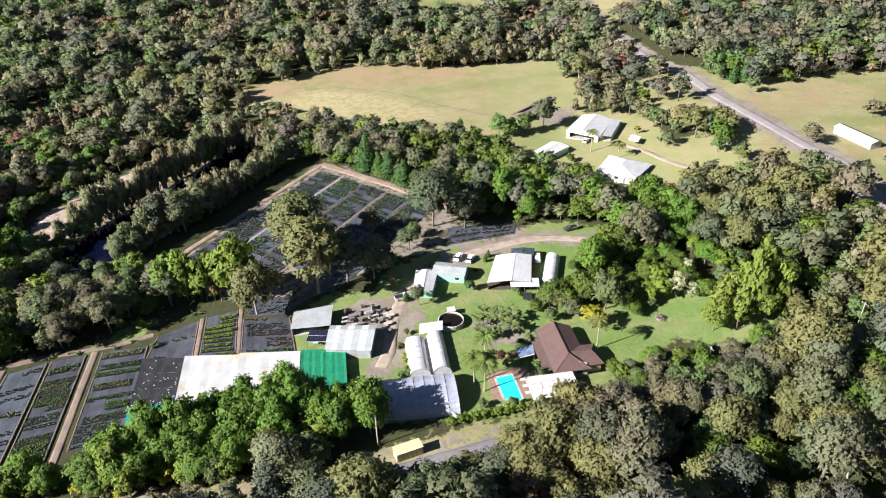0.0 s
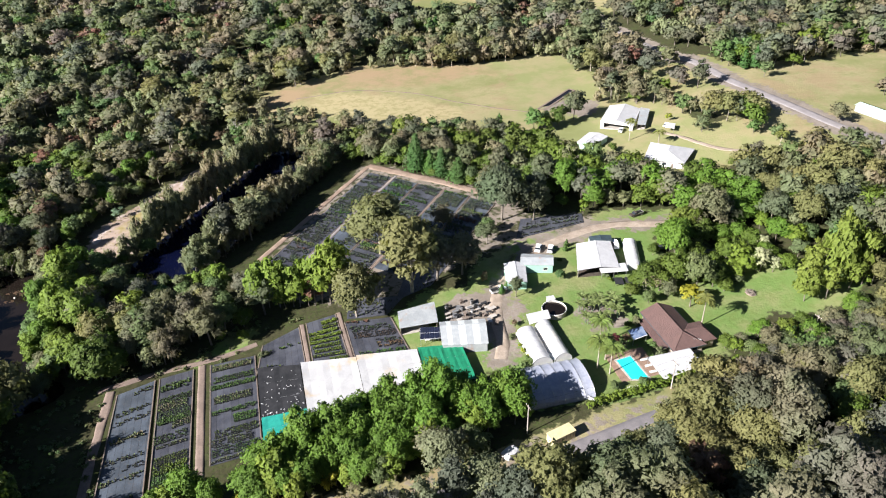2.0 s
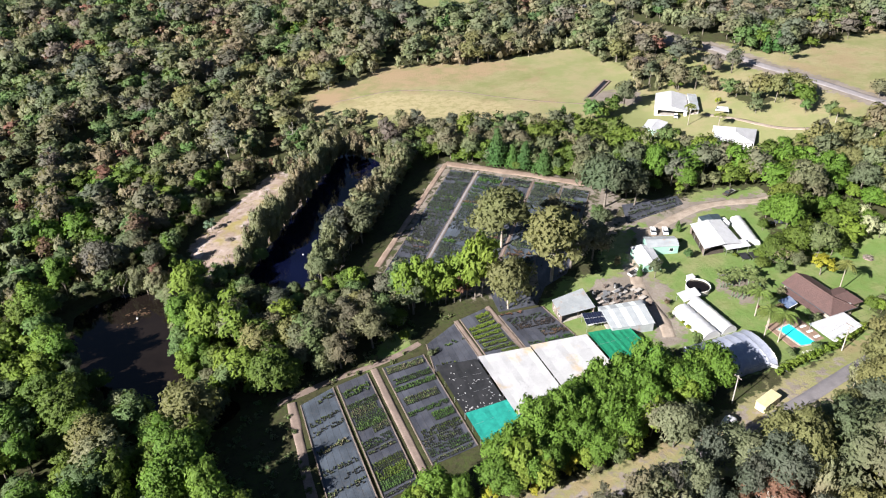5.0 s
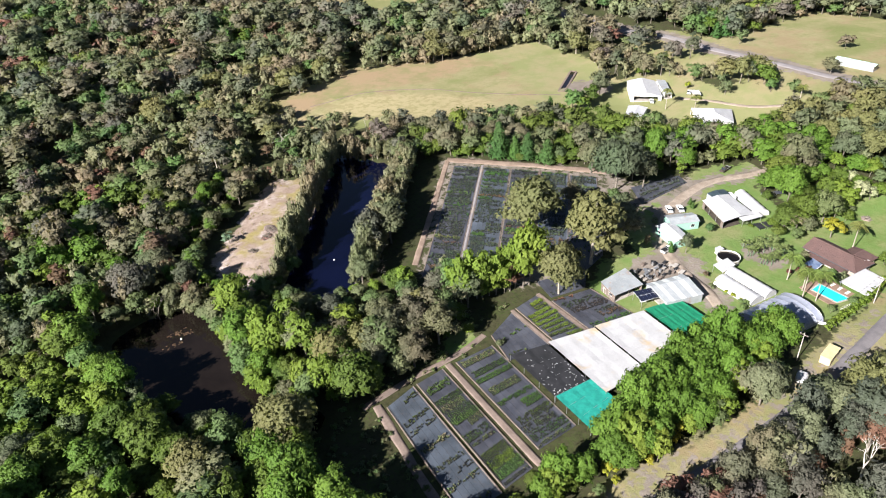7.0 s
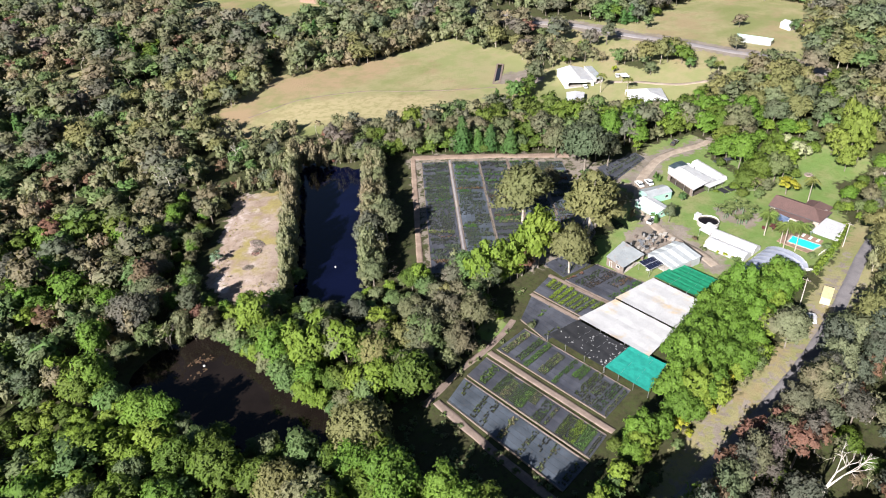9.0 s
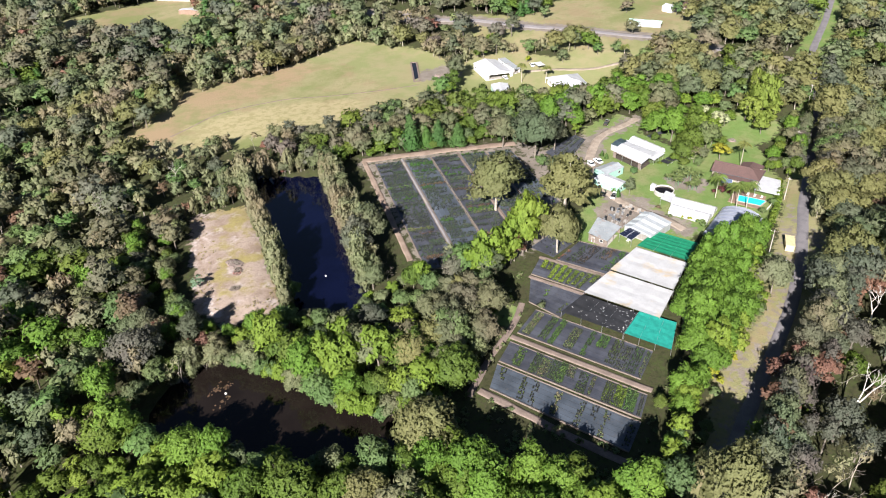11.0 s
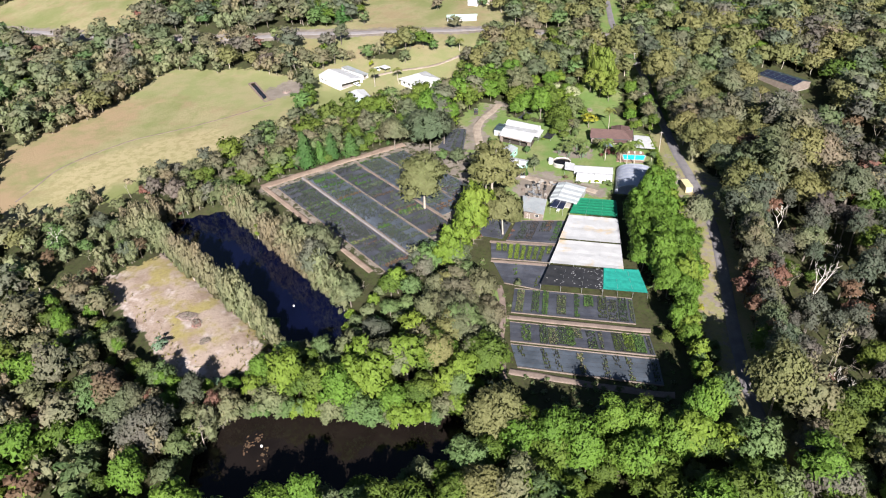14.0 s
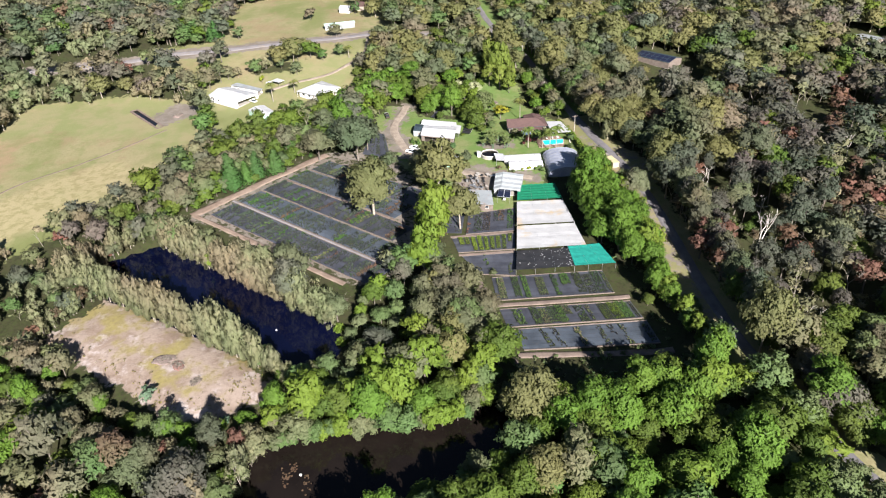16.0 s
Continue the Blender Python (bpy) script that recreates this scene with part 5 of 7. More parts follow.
plant_bed([(-31.5, 174), (-20, 172), (-13, 179.5), (-30, 183)], MAT_BLACK, "dark weed mat spread round a leaning gum tree", pots, sparse, 42, darks, edging=False, cover=.25)
pots.done("potted_plants", "rows of small green plants in black pots")
BETWEEN = [[(-72.5, 126), (-72.5, 150), (-72.4, 167)], [(-44.3, 157), (-44.4, 176)], [(-32.9, 156), (-33.4, 178)]]
for line in BETWEEN:
    ribbon("path", line, 2.1 if line[0][0] < -70 else 1.4, REDDIRT, .13, "brown earth path between plant beds", "path", ragged=.15)
for line, wide in (([(-98.2, 121), (-97.4, 140), (-95.4, 163.5)], 2.4), ([(-99, 164.5), (-84, 167.6), (-66, 168.6), (-57.5, 171.5)], 2.0)):
    ribbon("path", line, wide, REDDIRT, .12, "brown earth path round the plant beds", "path", ragged=.3)
for v, w in ((12.6, 1.0), (35.9, .8)):
    ribbon("path", [tuple(NW + ACROSS * v + ALONG * u) for u in (0, 30, 78 if v < 20 else 64)], w, PALE_ROAD if v < 20 else REDDIRT, .15, "pale earth path between field beds", "path", ragged=.15)
ribbon("path", [tuple(NW + ACROSS * v + ALONG * -3.2) for v in (-3, 20, 40, 62)], 4.2, PINK_EARTH, .12, "reddish earth track along the field beds", "path", ragged=.3)
ribbon("path", [tuple(NW + ACROSS * -2.5 + ALONG * u) for u in (-3, 30, 74)], 2.2, PINK_EARTH, .12, "reddish earth track along the field beds", "path", ragged=.3)


# ---- shade houses ----
def cloth(plan, name, material, quad, h, sag=.18, n=8, m=8, label=""):
    """Shade cloth pulled over wires: a thin sheet that sags between its posts."""
    bm = bmesh.new()
    grid = []
    for j in range(m + 1):
        for i in range(n + 1):
            u, v = i / n, j / m
            x, y = lerp_quad(quad, u, v)
            z = h - sag * abs(math.sin(u * 3 * math.pi)) * abs(math.sin(v * 3 * math.pi)) + .06 * noise.noise((x * .4, y * .4, 2))
            grid.append((bm.verts.new((x - plan.x, y - plan.y, z)), bm.verts.new((x - plan.x, y - plan.y, z - .03))))
    k = lambda i, j, s: grid[j * (n + 1) + i][s]
    for j in range(m):
        for i in range(n):
            bm.faces.new((k(i, j, 0), k(i + 1, j, 0), k(i + 1, j + 1, 0), k(i, j + 1, 0)))
            bm.faces.new((k(i, j + 1, 1), k(i + 1, j + 1, 1), k(i + 1, j, 1), k(i, j, 1)))
    return part(name, bm, material, plan.ob, label)


def shade_house(label, quad, panels, h, material):
    cx, cy = sum(p[0] for p in quad) / 4, sum(p[1] for p in quad) / 4
    P = Plan("shade_house", cx, cy, label, "shade house", "shade houses")
    for (u0, u1, v0, v1) in panels:
        cloth(P, "shade_cloth", material, [lerp_quad(quad, u, v) for u, v in ((u0, v0), (u1, v0), (u1, v1), (u0, v1))], h)
    for u in (0, .5, 1):
        for v in (0, .33, .67, 1):
            x, y = lerp_quad(quad, u, v)
            P.post("post", STEEL, x, y, -.5, h - .02, .09)
    for v in (0, .33, .67, 1):
        a, b = lerp_quad(quad, 0, v), lerp_quad(quad, 1, v)
        P.beam("wire_rail", STEEL, (*a, h - .06), (*b, h - .06), .05, .05)
    return P


WHOLE = [(0, 1, 0, 1)]
shade_house("shade house roofed with stained white cloth", [(-46.6, 133.6), (-32.3, 134.5), (-31.9, 154.6), (-46.4, 156.8)], WHOLE, 2.15, SHADE_WHITE)
shade_house("shade house roofed with white cloth, tan patches", [(-32.22, 134.5), (-16.3, 135.5), (-15.7, 152.3), (-31.84, 154.6)], WHOLE, 2.15, SHADE_WHITE)
shade_house("shade house roofed with dark green cloth", [(-15.9, 135.5), (-4.0, 136.2), (-3.8, 150.2), (-15.5, 152.2)], [(0, .5, 0, 1), (.503, 1, 0, 1)], 2.2, SHADE_GREEN)
shade_house("shade house roofed with torn black net", [(-57.7, 139.9), (-46.8, 139.9), (-46.7, 156.8), (-57.7, 158.6)], WHOLE, 1.95, SHADE_BLACK)
shade_house("shade house roofed with teal cloth", [(-57.6, 126.5), (-45.6, 129.0), (-46.2, 139.7), (-57.6, 139.7)], WHOLE, 2.1, SHADE_TEAL)
scraps = Soup()
srng = np.random.default_rng(8)
for _ in range(60):
    u, v = srng.uniform(.03, .97), srng.uniform(.02, .98) ** 2
    x, y = lerp_quad([(-57.7, 139.9), (-46.8, 139.9), (-46.7, 156.8), (-57.7, 158.6)], u, v)
    a, s = srng.uniform(0, 3.1), srng.uniform(.12, .3)
    c, d = np.array([math.cos(a), math.sin(a), 0]) * s, np.array([-math.sin(a), math.cos(a), .1]) * s * .45
    o = np.array([x, y, g(x, y) + 2.06])
    scraps.add(np.stack([o - c - d, o + c - d, o + c + d, o - c + d, o + (0, 0, .06)]), [[0, 1, 4], [1, 2, 4], [2, 3, 4], [3, 0, 4], [0, 2, 1], [0, 3, 2]])
sv, sf, _ = scraps.arrays()
tagged(new("plastic_scraps", mesh_np("plastic_scraps", sv, sf, [POLY])), "small white plastic scraps caught on the black net", "scraps", kind="stuff")

# ---- buildings of the nursery ----
def hip_house():
    """Long tiled roof with a gable at one end, a hip at the other and a side wing."""
    P = Plan("house", 53, 137, "low house with a brown tiled roof and cream walls", "house")
    e, r = 2.75, 4.9
    x0, x1, y0, y1, rx = 47.6, 57.4, 129.4, 147.2, 52.5
    P.slab("floor_slab", CONCRETE, [(x0 + .5, y0 + .5, .1), (x1 - .5, y0 + .5, .1), (x1 - .5, y1 - .5, .1), (x0 + .5, y1 - .5, .1)], .6)
    W = P.wall
    W((x0 + .7, y1 - .7), (x0 + .7, y0 + .7), .1, 2.6, WALL_CREAM, [(1.5, 3.2, .9, 2.1, "window"), (4.6, 7.4, .1, 2.2, "window"), (9.0, 9.9, .1, 2.1, "door"), (11.2, 13.6, .9, 2.1, "window")])
    W((x1 - .7, y0 + .7), (x1 - .7, y1 - .7), .1, 2.6, WALL_CREAM, [(2, 3.6, .9, 2.1, "window"), (8, 9.6, .9, 2.1, "window"), (12, 13.5, .9, 2.1, "window")])
    W((x0 + .8, y0 + .7), (x1 - .8, y0 + .7), .1, 2.6, WALL_CREAM, [(1.5, 3.9, .1, 2.2, "window"), (5.2, 6.9, .9, 2.1, "window")])
    W((x1 - .8, y1 - .7), (x0 + .8, y1 - .7), .1, 2.6, WALL_CREAM, [(2, 3.6, .9, 2.1, "window"), (5, 6.4, .9, 2.1, "window")], gable=(4.1, 4.6))
    hy = y0 + 4.4
    P.slab("roof", TILE_ROOF, [(x0, y0, e), (rx, hy, r), (rx, y1, r), (x0, y1, e)], .16)
    P.slab("roof", TILE_ROOF, [(rx, hy, r), (x1, y0, e), (x1, y1, e), (rx, y1, r)], .16)
    bm = bmesh.new()
    hexa(bm, [P.at((x0, y0, e - .16)), P.at((x1, y0, e - .16)), P.at((rx, hy, r - .16))], [P.at((x0, y0, e)), P.at((x1, y0, e)), P.at((rx, hy, r))])
    part("roof", bm, TILE_ROOF, P.ob)
    wy0, wy1, wx = 130.6, 138.6, 61.2
    my = (wy0 + wy1) / 2
    P.slab("roof", TILE_ROOF, [(54.2, wy0, e + .02), (wx, wy0, e + .02), (wx - 2.2, my, 4.45), (53.4, my, 4.45)], .16)
    P.slab("roof", TILE_ROOF, [(53.4, my, 4.45), (wx - 2.2, my, 4.45), (wx, wy1, e + .02), (54.2, wy1, e + .02)], .16)
    bm = bmesh.new()
    hexa(bm, [P.at((wx, wy0, e - .14)), P.at((wx, wy1, e - .14)), P.at((wx - 2.2, my, 4.29))], [P.at((wx, wy0, e + .02)), P.at((wx, wy1, e + .02)), P.at((wx - 2.2, my, 4.45))])
    part("roof", bm, TILE_ROOF, P.ob)
    W((wx - .6, wy0 + .6), (wx - .6, wy1 - .6), .1, 2.6, WALL_CREAM, [(2.4, 4.4, .9, 2.1, "window")])
    W((56.9, wy0 + .6), (wx - .7, wy0 + .6), .1, 2.6, WALL_CREAM, [(1.0, 2.4, .9, 2.1, "window")])
    W((wx - .7, wy1 - .6), (56.9, wy1 - .6), .1, 2.6, WALL_CREAM)
    for a, b in (((rx, hy, r + .05), (rx, y1, r + .05)), ((x0, y0, e + .06), (rx, hy, r + .06)), ((x1, y0, e + .06), (rx, hy, r + .06)), ((53.4, my, 4.5), (wx - 2.2, my, 4.5))):
        P.beam("ridge_cap", TILE_ROOF, a, b, .3, .12)
    for a, b in (((x0 - .06, y0, e - .02), (x0 - .06, y1, e - .02)), ((x1 + .06, wy1 + .2, e - .02), (x1 + .06, y1, e - .02)), ((x0, y0 - .06, e - .02), (x1, y0 - .06, e - .02))):
        P.beam("gutter", DARK_METAL, a, b, .12, .14)
    P.slab("verandah_roof", TILE_ROOF, [(45.4, 131.5, 2.3), (47.7, 131.5, 2.62), (47.7, 144.5, 2.62), (45.4, 144.5, 2.3)], .12)
    for vy in (131.8, 136, 140.2, 144.2):
        P.post("post", TIMBER, 45.6, vy, -.2, 2.2, .12)
    P.beam("skylight_strip", WALL_WHITE, (54.6, 131.6, 3.75), (56.6, 130.9, 3.3), .5, .08, "pale roof sheet")
    return P


hip_house()


def flat_cover(name, label, quad, h, material, posts=.1, thick=.12, fall=.2):
    cx, cy = sum(p[0] for p in quad) / 4, sum(p[1] for p in quad) / 4
    P = Plan(name, cx, cy, label, "shelter")
    P.slab("roof", material, [(*quad[0], h - fall), (*quad[1], h - fall), (*quad[2], h), (*quad[3], h)], thick)
    for (x, y), k in zip(quad, (h - fall, h - fall, h, h)):
        P.post("post", STEEL, cx + (x - cx) * .93, cy + (y - cy) * .93, -.3, k - thick + .02, posts)
    P.beam("gutter", WALL_WHITE, (*quad[0], h - fall + .02), (*quad[1], h - fall + .02), .14, .16)
    return P


flat_cover("patio_cover", "white flat-roofed patio cover beside the house", [(40.0, 120.8), (52.2, 123.0), (52.2, 129.2), (39.8, 129.3)], 2.7, WHITE_METAL)
flat_cover("shade_sail_frame", "pale blue fabric shelter beside the pool terrace", [(40.4, 137.4), (45.0, 138.2), (45.4, 141.8), (40.8, 141.4)], 2.3, BLUE_TARP, .08, .06)


def pool():
    quad = [(33.6, 125.2), (38.4, 124.2), (38.0, 133.8), (33.2, 133.3)]
    P = Plan("swimming_pool", 36, 129, "bright turquoise swimming pool with pale coping and terrace", "pool")
    P.slab("terrace", PAVING, [(31.0, 123.0), (41.5, 122.0), (42.5, 136.0), (31.5, 136.0)] and [(31.0, 123.0, .22), (41.5, 122.0, .22), (42.5, 136.0, .22), (31.5, 136.0, .22)], .6)
    ring = quad
    for (ax, ay), (bx, by) in zip(ring, ring[1:] + ring[:1]):
        P.beam("coping", CONCRETE, (ax, ay, .32), (bx, by, .32), .5, .3)
    P.slab("water", POOL_WATER, [(x, y, .27) for x, y in quad], .2, "turquoise pool water")
    bm = bmesh.new()
    for i in range(26):
        a = Vector((31.2, 122.6, 0)).lerp(Vector((41.6, 121.6, 0)), i / 25)
        box(bm, a.x - 36 - .02, a.x - 36 + .02, a.y - 129 - .02, a.y - 129 + .02, .2, 1.35)
    part("fence", bm, WALL_WHITE, P.ob, "white pool fence")
    for k in range(3):
        P.slab("sun_lounger_pad", WALL_WHITE, [(39.4, 126 + 2.4 * k, .55), (41.2, 126 + 2.4 * k, .55), (41.2, 126.7 + 2.4 * k, .55), (39.4, 126.7 + 2.4 * k, .55)], .2)
    return P


pool()


def gable_shed(label, quad, eave, ridge, roof_mat, wall_mat, walls=(1, 1, 1, 1), name="shed", skew=.5, stripes=(), posts=0, windows=(), floor=None):
    """quad a-b-c-d; the ridge runs from between a and b to between c and d."""
    cx, cy = sum(p[0] for p in quad) / 4, sum(p[1] for p in quad) / 4
    P = Plan(name, cx, cy, label, "shed" if name != "cottage" else "cottage")
    a, b, c, d = quad
    m = (a[0] + (b[0] - a[0]) * skew, a[1] + (b[1] - a[1]) * skew)
    k = (d[0] + (c[0] - d[0]) * skew, d[1] + (c[1] - d[1]) * skew)
    for e0, e1 in ((a, d), (b, c)):
        if stripes:
            cuts = [0.0] + [s for pair in stripes for s in pair] + [1.0]
            for i in range(len(cuts) - 1):
                l = lambda p, q, f: (p[0] + (q[0] - p[0]) * f, p[1] + (q[1] - p[1]) * f)
                P.slab("roof_sheet", CLEAR_SHEET if i % 2 else roof_mat, [(*l(e0, e1, cuts[i]), eave), (*l(m, k, cuts[i]), ridge), (*l(m, k, cuts[i + 1]), ridge), (*l(e0, e1, cuts[i + 1]), eave)], .05, "translucent roof sheet" if i % 2 else "")
        else:
            P.slab("roof", roof_mat, [(*e0, eave), (*m, ridge), (*k, ridge), (*e1, eave)], .07)
    P.beam("ridge_cap", roof_mat, (*m, ridge + .05), (*k, ridge + .05), .35, .08)
    inn = [(cx + (x - cx) * .95, cy + (y - cy) * .95) for x, y in quad]
    names = [(0, 1), (1, 2), (2, 3), (3, 0)]
    for w, (i, j) in zip(walls, names):
        p, q = inn[i], inn[j]
        long = math.hypot(q[0] - p[0], q[1] - p[1])
        if w == 1:
            P.wall(p, q, -.4, eave - .1, wall_mat, [o for o in windows if o[1] < long] if i != 2 else (), gable=((long * (skew if i == 0 else 1 - skew)), ridge - .12) if i in (0, 2) else None)
        elif w == 2:
            P.wall(p, q, -.4, eave - .1, wall_mat, [(long * .1, long * .9, -.4, eave - .6, "open")], gable=((long * (skew if i == 0 else 1 - skew)), ridge - .12) if i in (0, 2) else None)
    for i in range(posts):
        for e0, e1 in ((inn[0], inn[3]), (inn[1], inn[2])):
            f = i / max(1, posts - 1)
            P.post("post", STEEL, e0[0] + (e1[0] - e0[0]) * f, e0[1] + (e1[1] - e0[1]) * f, -.4, eave - .05, .12)
    P.slab("floor_slab", floor or CONCRETE, [(*p, .12) for p in inn], .7)
    return P


# open-fronted farm shed with a white roof, its dark-roofed annex and the hoop tunnel
# dark floor and timber walls put the shade under the roof into colour
carport = gable_shed("open farm shed with a white metal roof", [(39.6, 171.4), (52.6, 169.2), (56.8, 183.9), (45.6, 185.8)], 2.9, 3.6, WHITE_METAL, TIMBER, (0, 1, 1, 2), posts=4, skew=.55, floor=DARK_BROWN)
carport.slab("awning", WHITE_METAL, [(46.2, 168.6, 2.35), (54.6, 167.2, 2.35), (55.4, 171.0, 2.8), (46.8, 172.4, 2.8)], .07, "white verandah roof sheet")
for px, py in ((46.6, 169.0), (50.4, 168.3), (54.2, 167.7)):
    carport.post("post", STEEL, px, py, -.3, 2.3, .1)
gable_shed("small shed with a slate-blue metal roof", [(50.6, 185.2), (57.6, 183.9), (58.9, 187.6), (51.4, 188.9)], 2.7, 3.1, DARK_METAL, GREY_METAL)


def hoop(name, label, a, b, radius, height, material, ribs=5, ends=True, steps=12, rib_mat=None):
    """A plastic-covered tunnel over bent tubes, from a to b along its middle."""
    cx, cy = (a[0] + b[0]) / 2, (a[1] + b[1]) / 2
    P = Plan(name, cx, cy, label, "tunnel")
    A, B = Vector((a[0] - cx, a[1] - cy, 0)), Vector((b[0] - cx, b[1] - cy, 0))
    u = (B - A).normalized()
    s = u.cross(Vector((0, 0, 1)))
    arc = [(math.cos(math.pi * i / steps), math.sin(math.pi * i / steps) ** .8) for i in range(steps + 1)]
    n = max(4, ribs * 3)
    bm, rows = bmesh.new(), []
    for j in range(n + 1):
        p = A.lerp(B, j / n)
        k = 1 - .02 * abs(math.sin(math.pi * ribs * j / n))
        rows.append([(bm.verts.new(p + s * (c * radius * k) + Vector((0, 0, h * height * k - .05))), bm.verts.new(p + s * (c * (radius - .05) * k) + Vector((0, 0, h * (height - .05) * k - .05)))) for c, h in arc])
    for j in range(n):
        for i in range(steps):
            q = (rows[j][i], rows[j][i + 1], rows[j + 1][i + 1], rows[j + 1][i])
            bm.faces.new([v[0] for v in q]), bm.faces.new([v[1] for v in q][::-1])
    for row_ in (rows[0], rows[-1]):
        for i in range(steps):
            bm.faces.new((row_[i][0], row_[i][1], row_[i + 1][1], row_[i + 1][0]))
    part("cover", bm, material, P.ob)
    for j in range(ribs + 1):
        p, bm = A.lerp(B, j / ribs), bmesh.new()
        pts = [p + s * (c * (radius + .03)) + Vector((0, 0, h * (height + .03))) for c, h in arc]
        for q0, q1 in zip(pts, pts[1:]):
            tube(bm, q0, q1, .035, n=4)
        part("rib", bm, rib_mat or STEEL, P.ob)
    if ends:
        for p in (A + u * .05, B - u * .05):
            bm = bmesh.new()
            pts = [p + s * (c * (radius - .06)) + Vector((0, 0, max(-.3, h * (height - .06)) if 0 < i < steps else -.3)) for i, (c, h) in enumerate(arc)]
            hexa(bm, [tuple(q) for q in pts], [tuple(q + u * .03) for q in pts])
            part("end_panel", bm, material, P.ob)
    return P


hoop("hoop_tunnel", "white plastic hoop tunnel beside the farm shed", (58.4, 169.8), (64.0, 184.2), 2.3, 2.5, POLY)
hoop("greenhouse_tunnel", "white plastic-covered growing tunnel, one of a pair", (14.6, 137.6), (15.0, 151.2), 2.8, 2.5, POLY, 6)
hoop("greenhouse_tunnel", "white plastic-covered growing tunnel, one of a pair", (20.4, 137.4), (20.6, 152.4), 2.4, 2.6, POLY, 6)
gut = Plan("valley_gutter", 17.7, 144.6, "grey gutter between the paired growing tunnels", "gutter")
gut.slab("trough", GREY_METAL, [(17.35, 137.6, .9), (18.05, 137.6, .9), (18.15, 151.4, .9), (17.75, 151.4, .9)], .12)
for yy in (138, 142, 146, 150):
    gut.post("post", STEEL, 17.7, yy, -.3, .8, .08)
flat_cover("potting_shelter", "white-roofed potting shelter joining the growing tunnels", [(16.4, 151.8), (23.0, 152.6), (23.6, 156.2), (17.0, 156.0)], 2.6, WHITE_METAL)
hoop("big_tunnel", "wide tunnel covered in bluish plastic film", (4.2, 129.6), (22.4, 128.9), 7.2, 4.0, FILM, 7, steps=18)
side = Plan("tunnel_skirt", 20.6, 121, "white plastic skirting strip beside the wide tunnel", "plastic strip")
side.beam("strip", POLY, (19.8, 122.8, .9), (22.6, 118.6, .8), .25, 1.3)


def skillion(label, quad, low, high, roof_mat, wall_mat, name="shed"):
    """One-way roof falling from d-c to a-b."""
    cx, cy = sum(p[0] for p in quad) / 4, sum(p[1] for p in quad) / 4
    P = Plan(name, cx, cy, label, "shed")
    a, b, c, d = quad
    P.slab("roof", roof_mat, [(*a, low), (*b, low), (*c, high), (*d, high)], .07)
    inn = [(cx + (x - cx) * .94, cy + (y - cy) * .94) for x, y in quad]
    P.wall(inn[2], inn[3], -.4, high - .2, wall_mat)
    P.wall(inn[1], inn[2], -.4, low - .15, wall_mat)
    P.wall(inn[3], inn[0], -.4, low - .15, wall_mat, [(1.2, 2.2, -.3, 2.0, "door"), (4.0, 5.4, 1.0, 2.0, "window")])
    for f in (0, .5, 1):
        P.post("post", TIMBER, inn[0][0] + (inn[1][0] - inn[0][0]) * f, inn[0][1] + (inn[1][1] - inn[0][1]) * f, -.3, low - .06, .12)
    P.slab("floor_slab", CONCRETE, [(*p, .1) for p in inn], .6)
    return P


skillion("work shed with a dull grey sloping metal roof", [(-18.4, 161.2), (-7.4, 160.8), (-6.2, 169.8), (-17.4, 168.4)], 2.6, 3.1, GREY_METAL, TIMBER)
gable_shed("workshop roofed in white and translucent metal sheets", [(2.9, 147.0), (5.4, 157.6), (-7.4, 160.0), (-9.2, 150.0)], 2.9, 3.7, DULL_METAL, GREY_METAL, (1, 1, 2, 1), skew=.72, stripes=((.16, .3), (.46, .6), (.76, .86)))


def solar_roof(quad, h, nx, ny, label, name="solar_shelter", rise=.35):
    """A frame on posts that carries rows of solar panels."""
    cx, cy = sum(p[0] for p in quad) / 4, sum(p[1] for p in quad) / 4
    P = Plan(name, cx, cy, label, "solar panels")
    top = lambda u, v: (*lerp_quad(quad, u, v), h + rise * v)
    P.slab("roof", WHITE_METAL, [top(0, 0), top(1, 0), top(1, 1), top(0, 1)], .06)
    for j in range(ny):
        for i in range(nx):
            u0, u1, v0, v1 = (i + .04) / nx, (i + .96) / nx, (j + .04) / ny, (j + .96) / ny
            P.slab("solar_panel", SOLAR, [(x, y, z + .09) for x, y, z in (top(u0, v0), top(u1, v0), top(u1, v1), top(u0, v1))], .07)
    for u in (.03, .97):
        for v in (.03, .97):
            x, y, z = top(u, v)
            P.post("post", STEEL, x, y, -.4, z - .05, .1)
    return P


SOLAR = plain("solar_cell", (.012, .014, .03), (.016, .02, .04), 0.15, 0.6)
solar_roof([(-14.2, 154.6), (-7.6, 153.4), (-6.4, 157.6), (-13.0, 159.4)], 2.7, 5, 2, "lean-to roofed with dark solar panels beside the workshop")

# mint-green cottage with a white verandah wing
gable_shed("mint-green cottage with a pale grey metal roof", [(24.0, 179.6), (26.6, 185.8), (36.0, 181.9), (33.8, 176.2)], 2.9, 3.7, GREY_METAL, WALL_MINT, name="cottage", windows=[(1.5, 2.9, .9, 2.1, "window")])
gable_shed("low white-roofed annex of the mint-green cottage", [(17.2, 171.6), (23.0, 170.6), (26.2, 180.8), (19.6, 182.6)], 2.6, 3.3, WHITE_METAL, WALL_MINT, name="cottage", windows=[(1.4, 2.6, .9, 2.0, "window")])


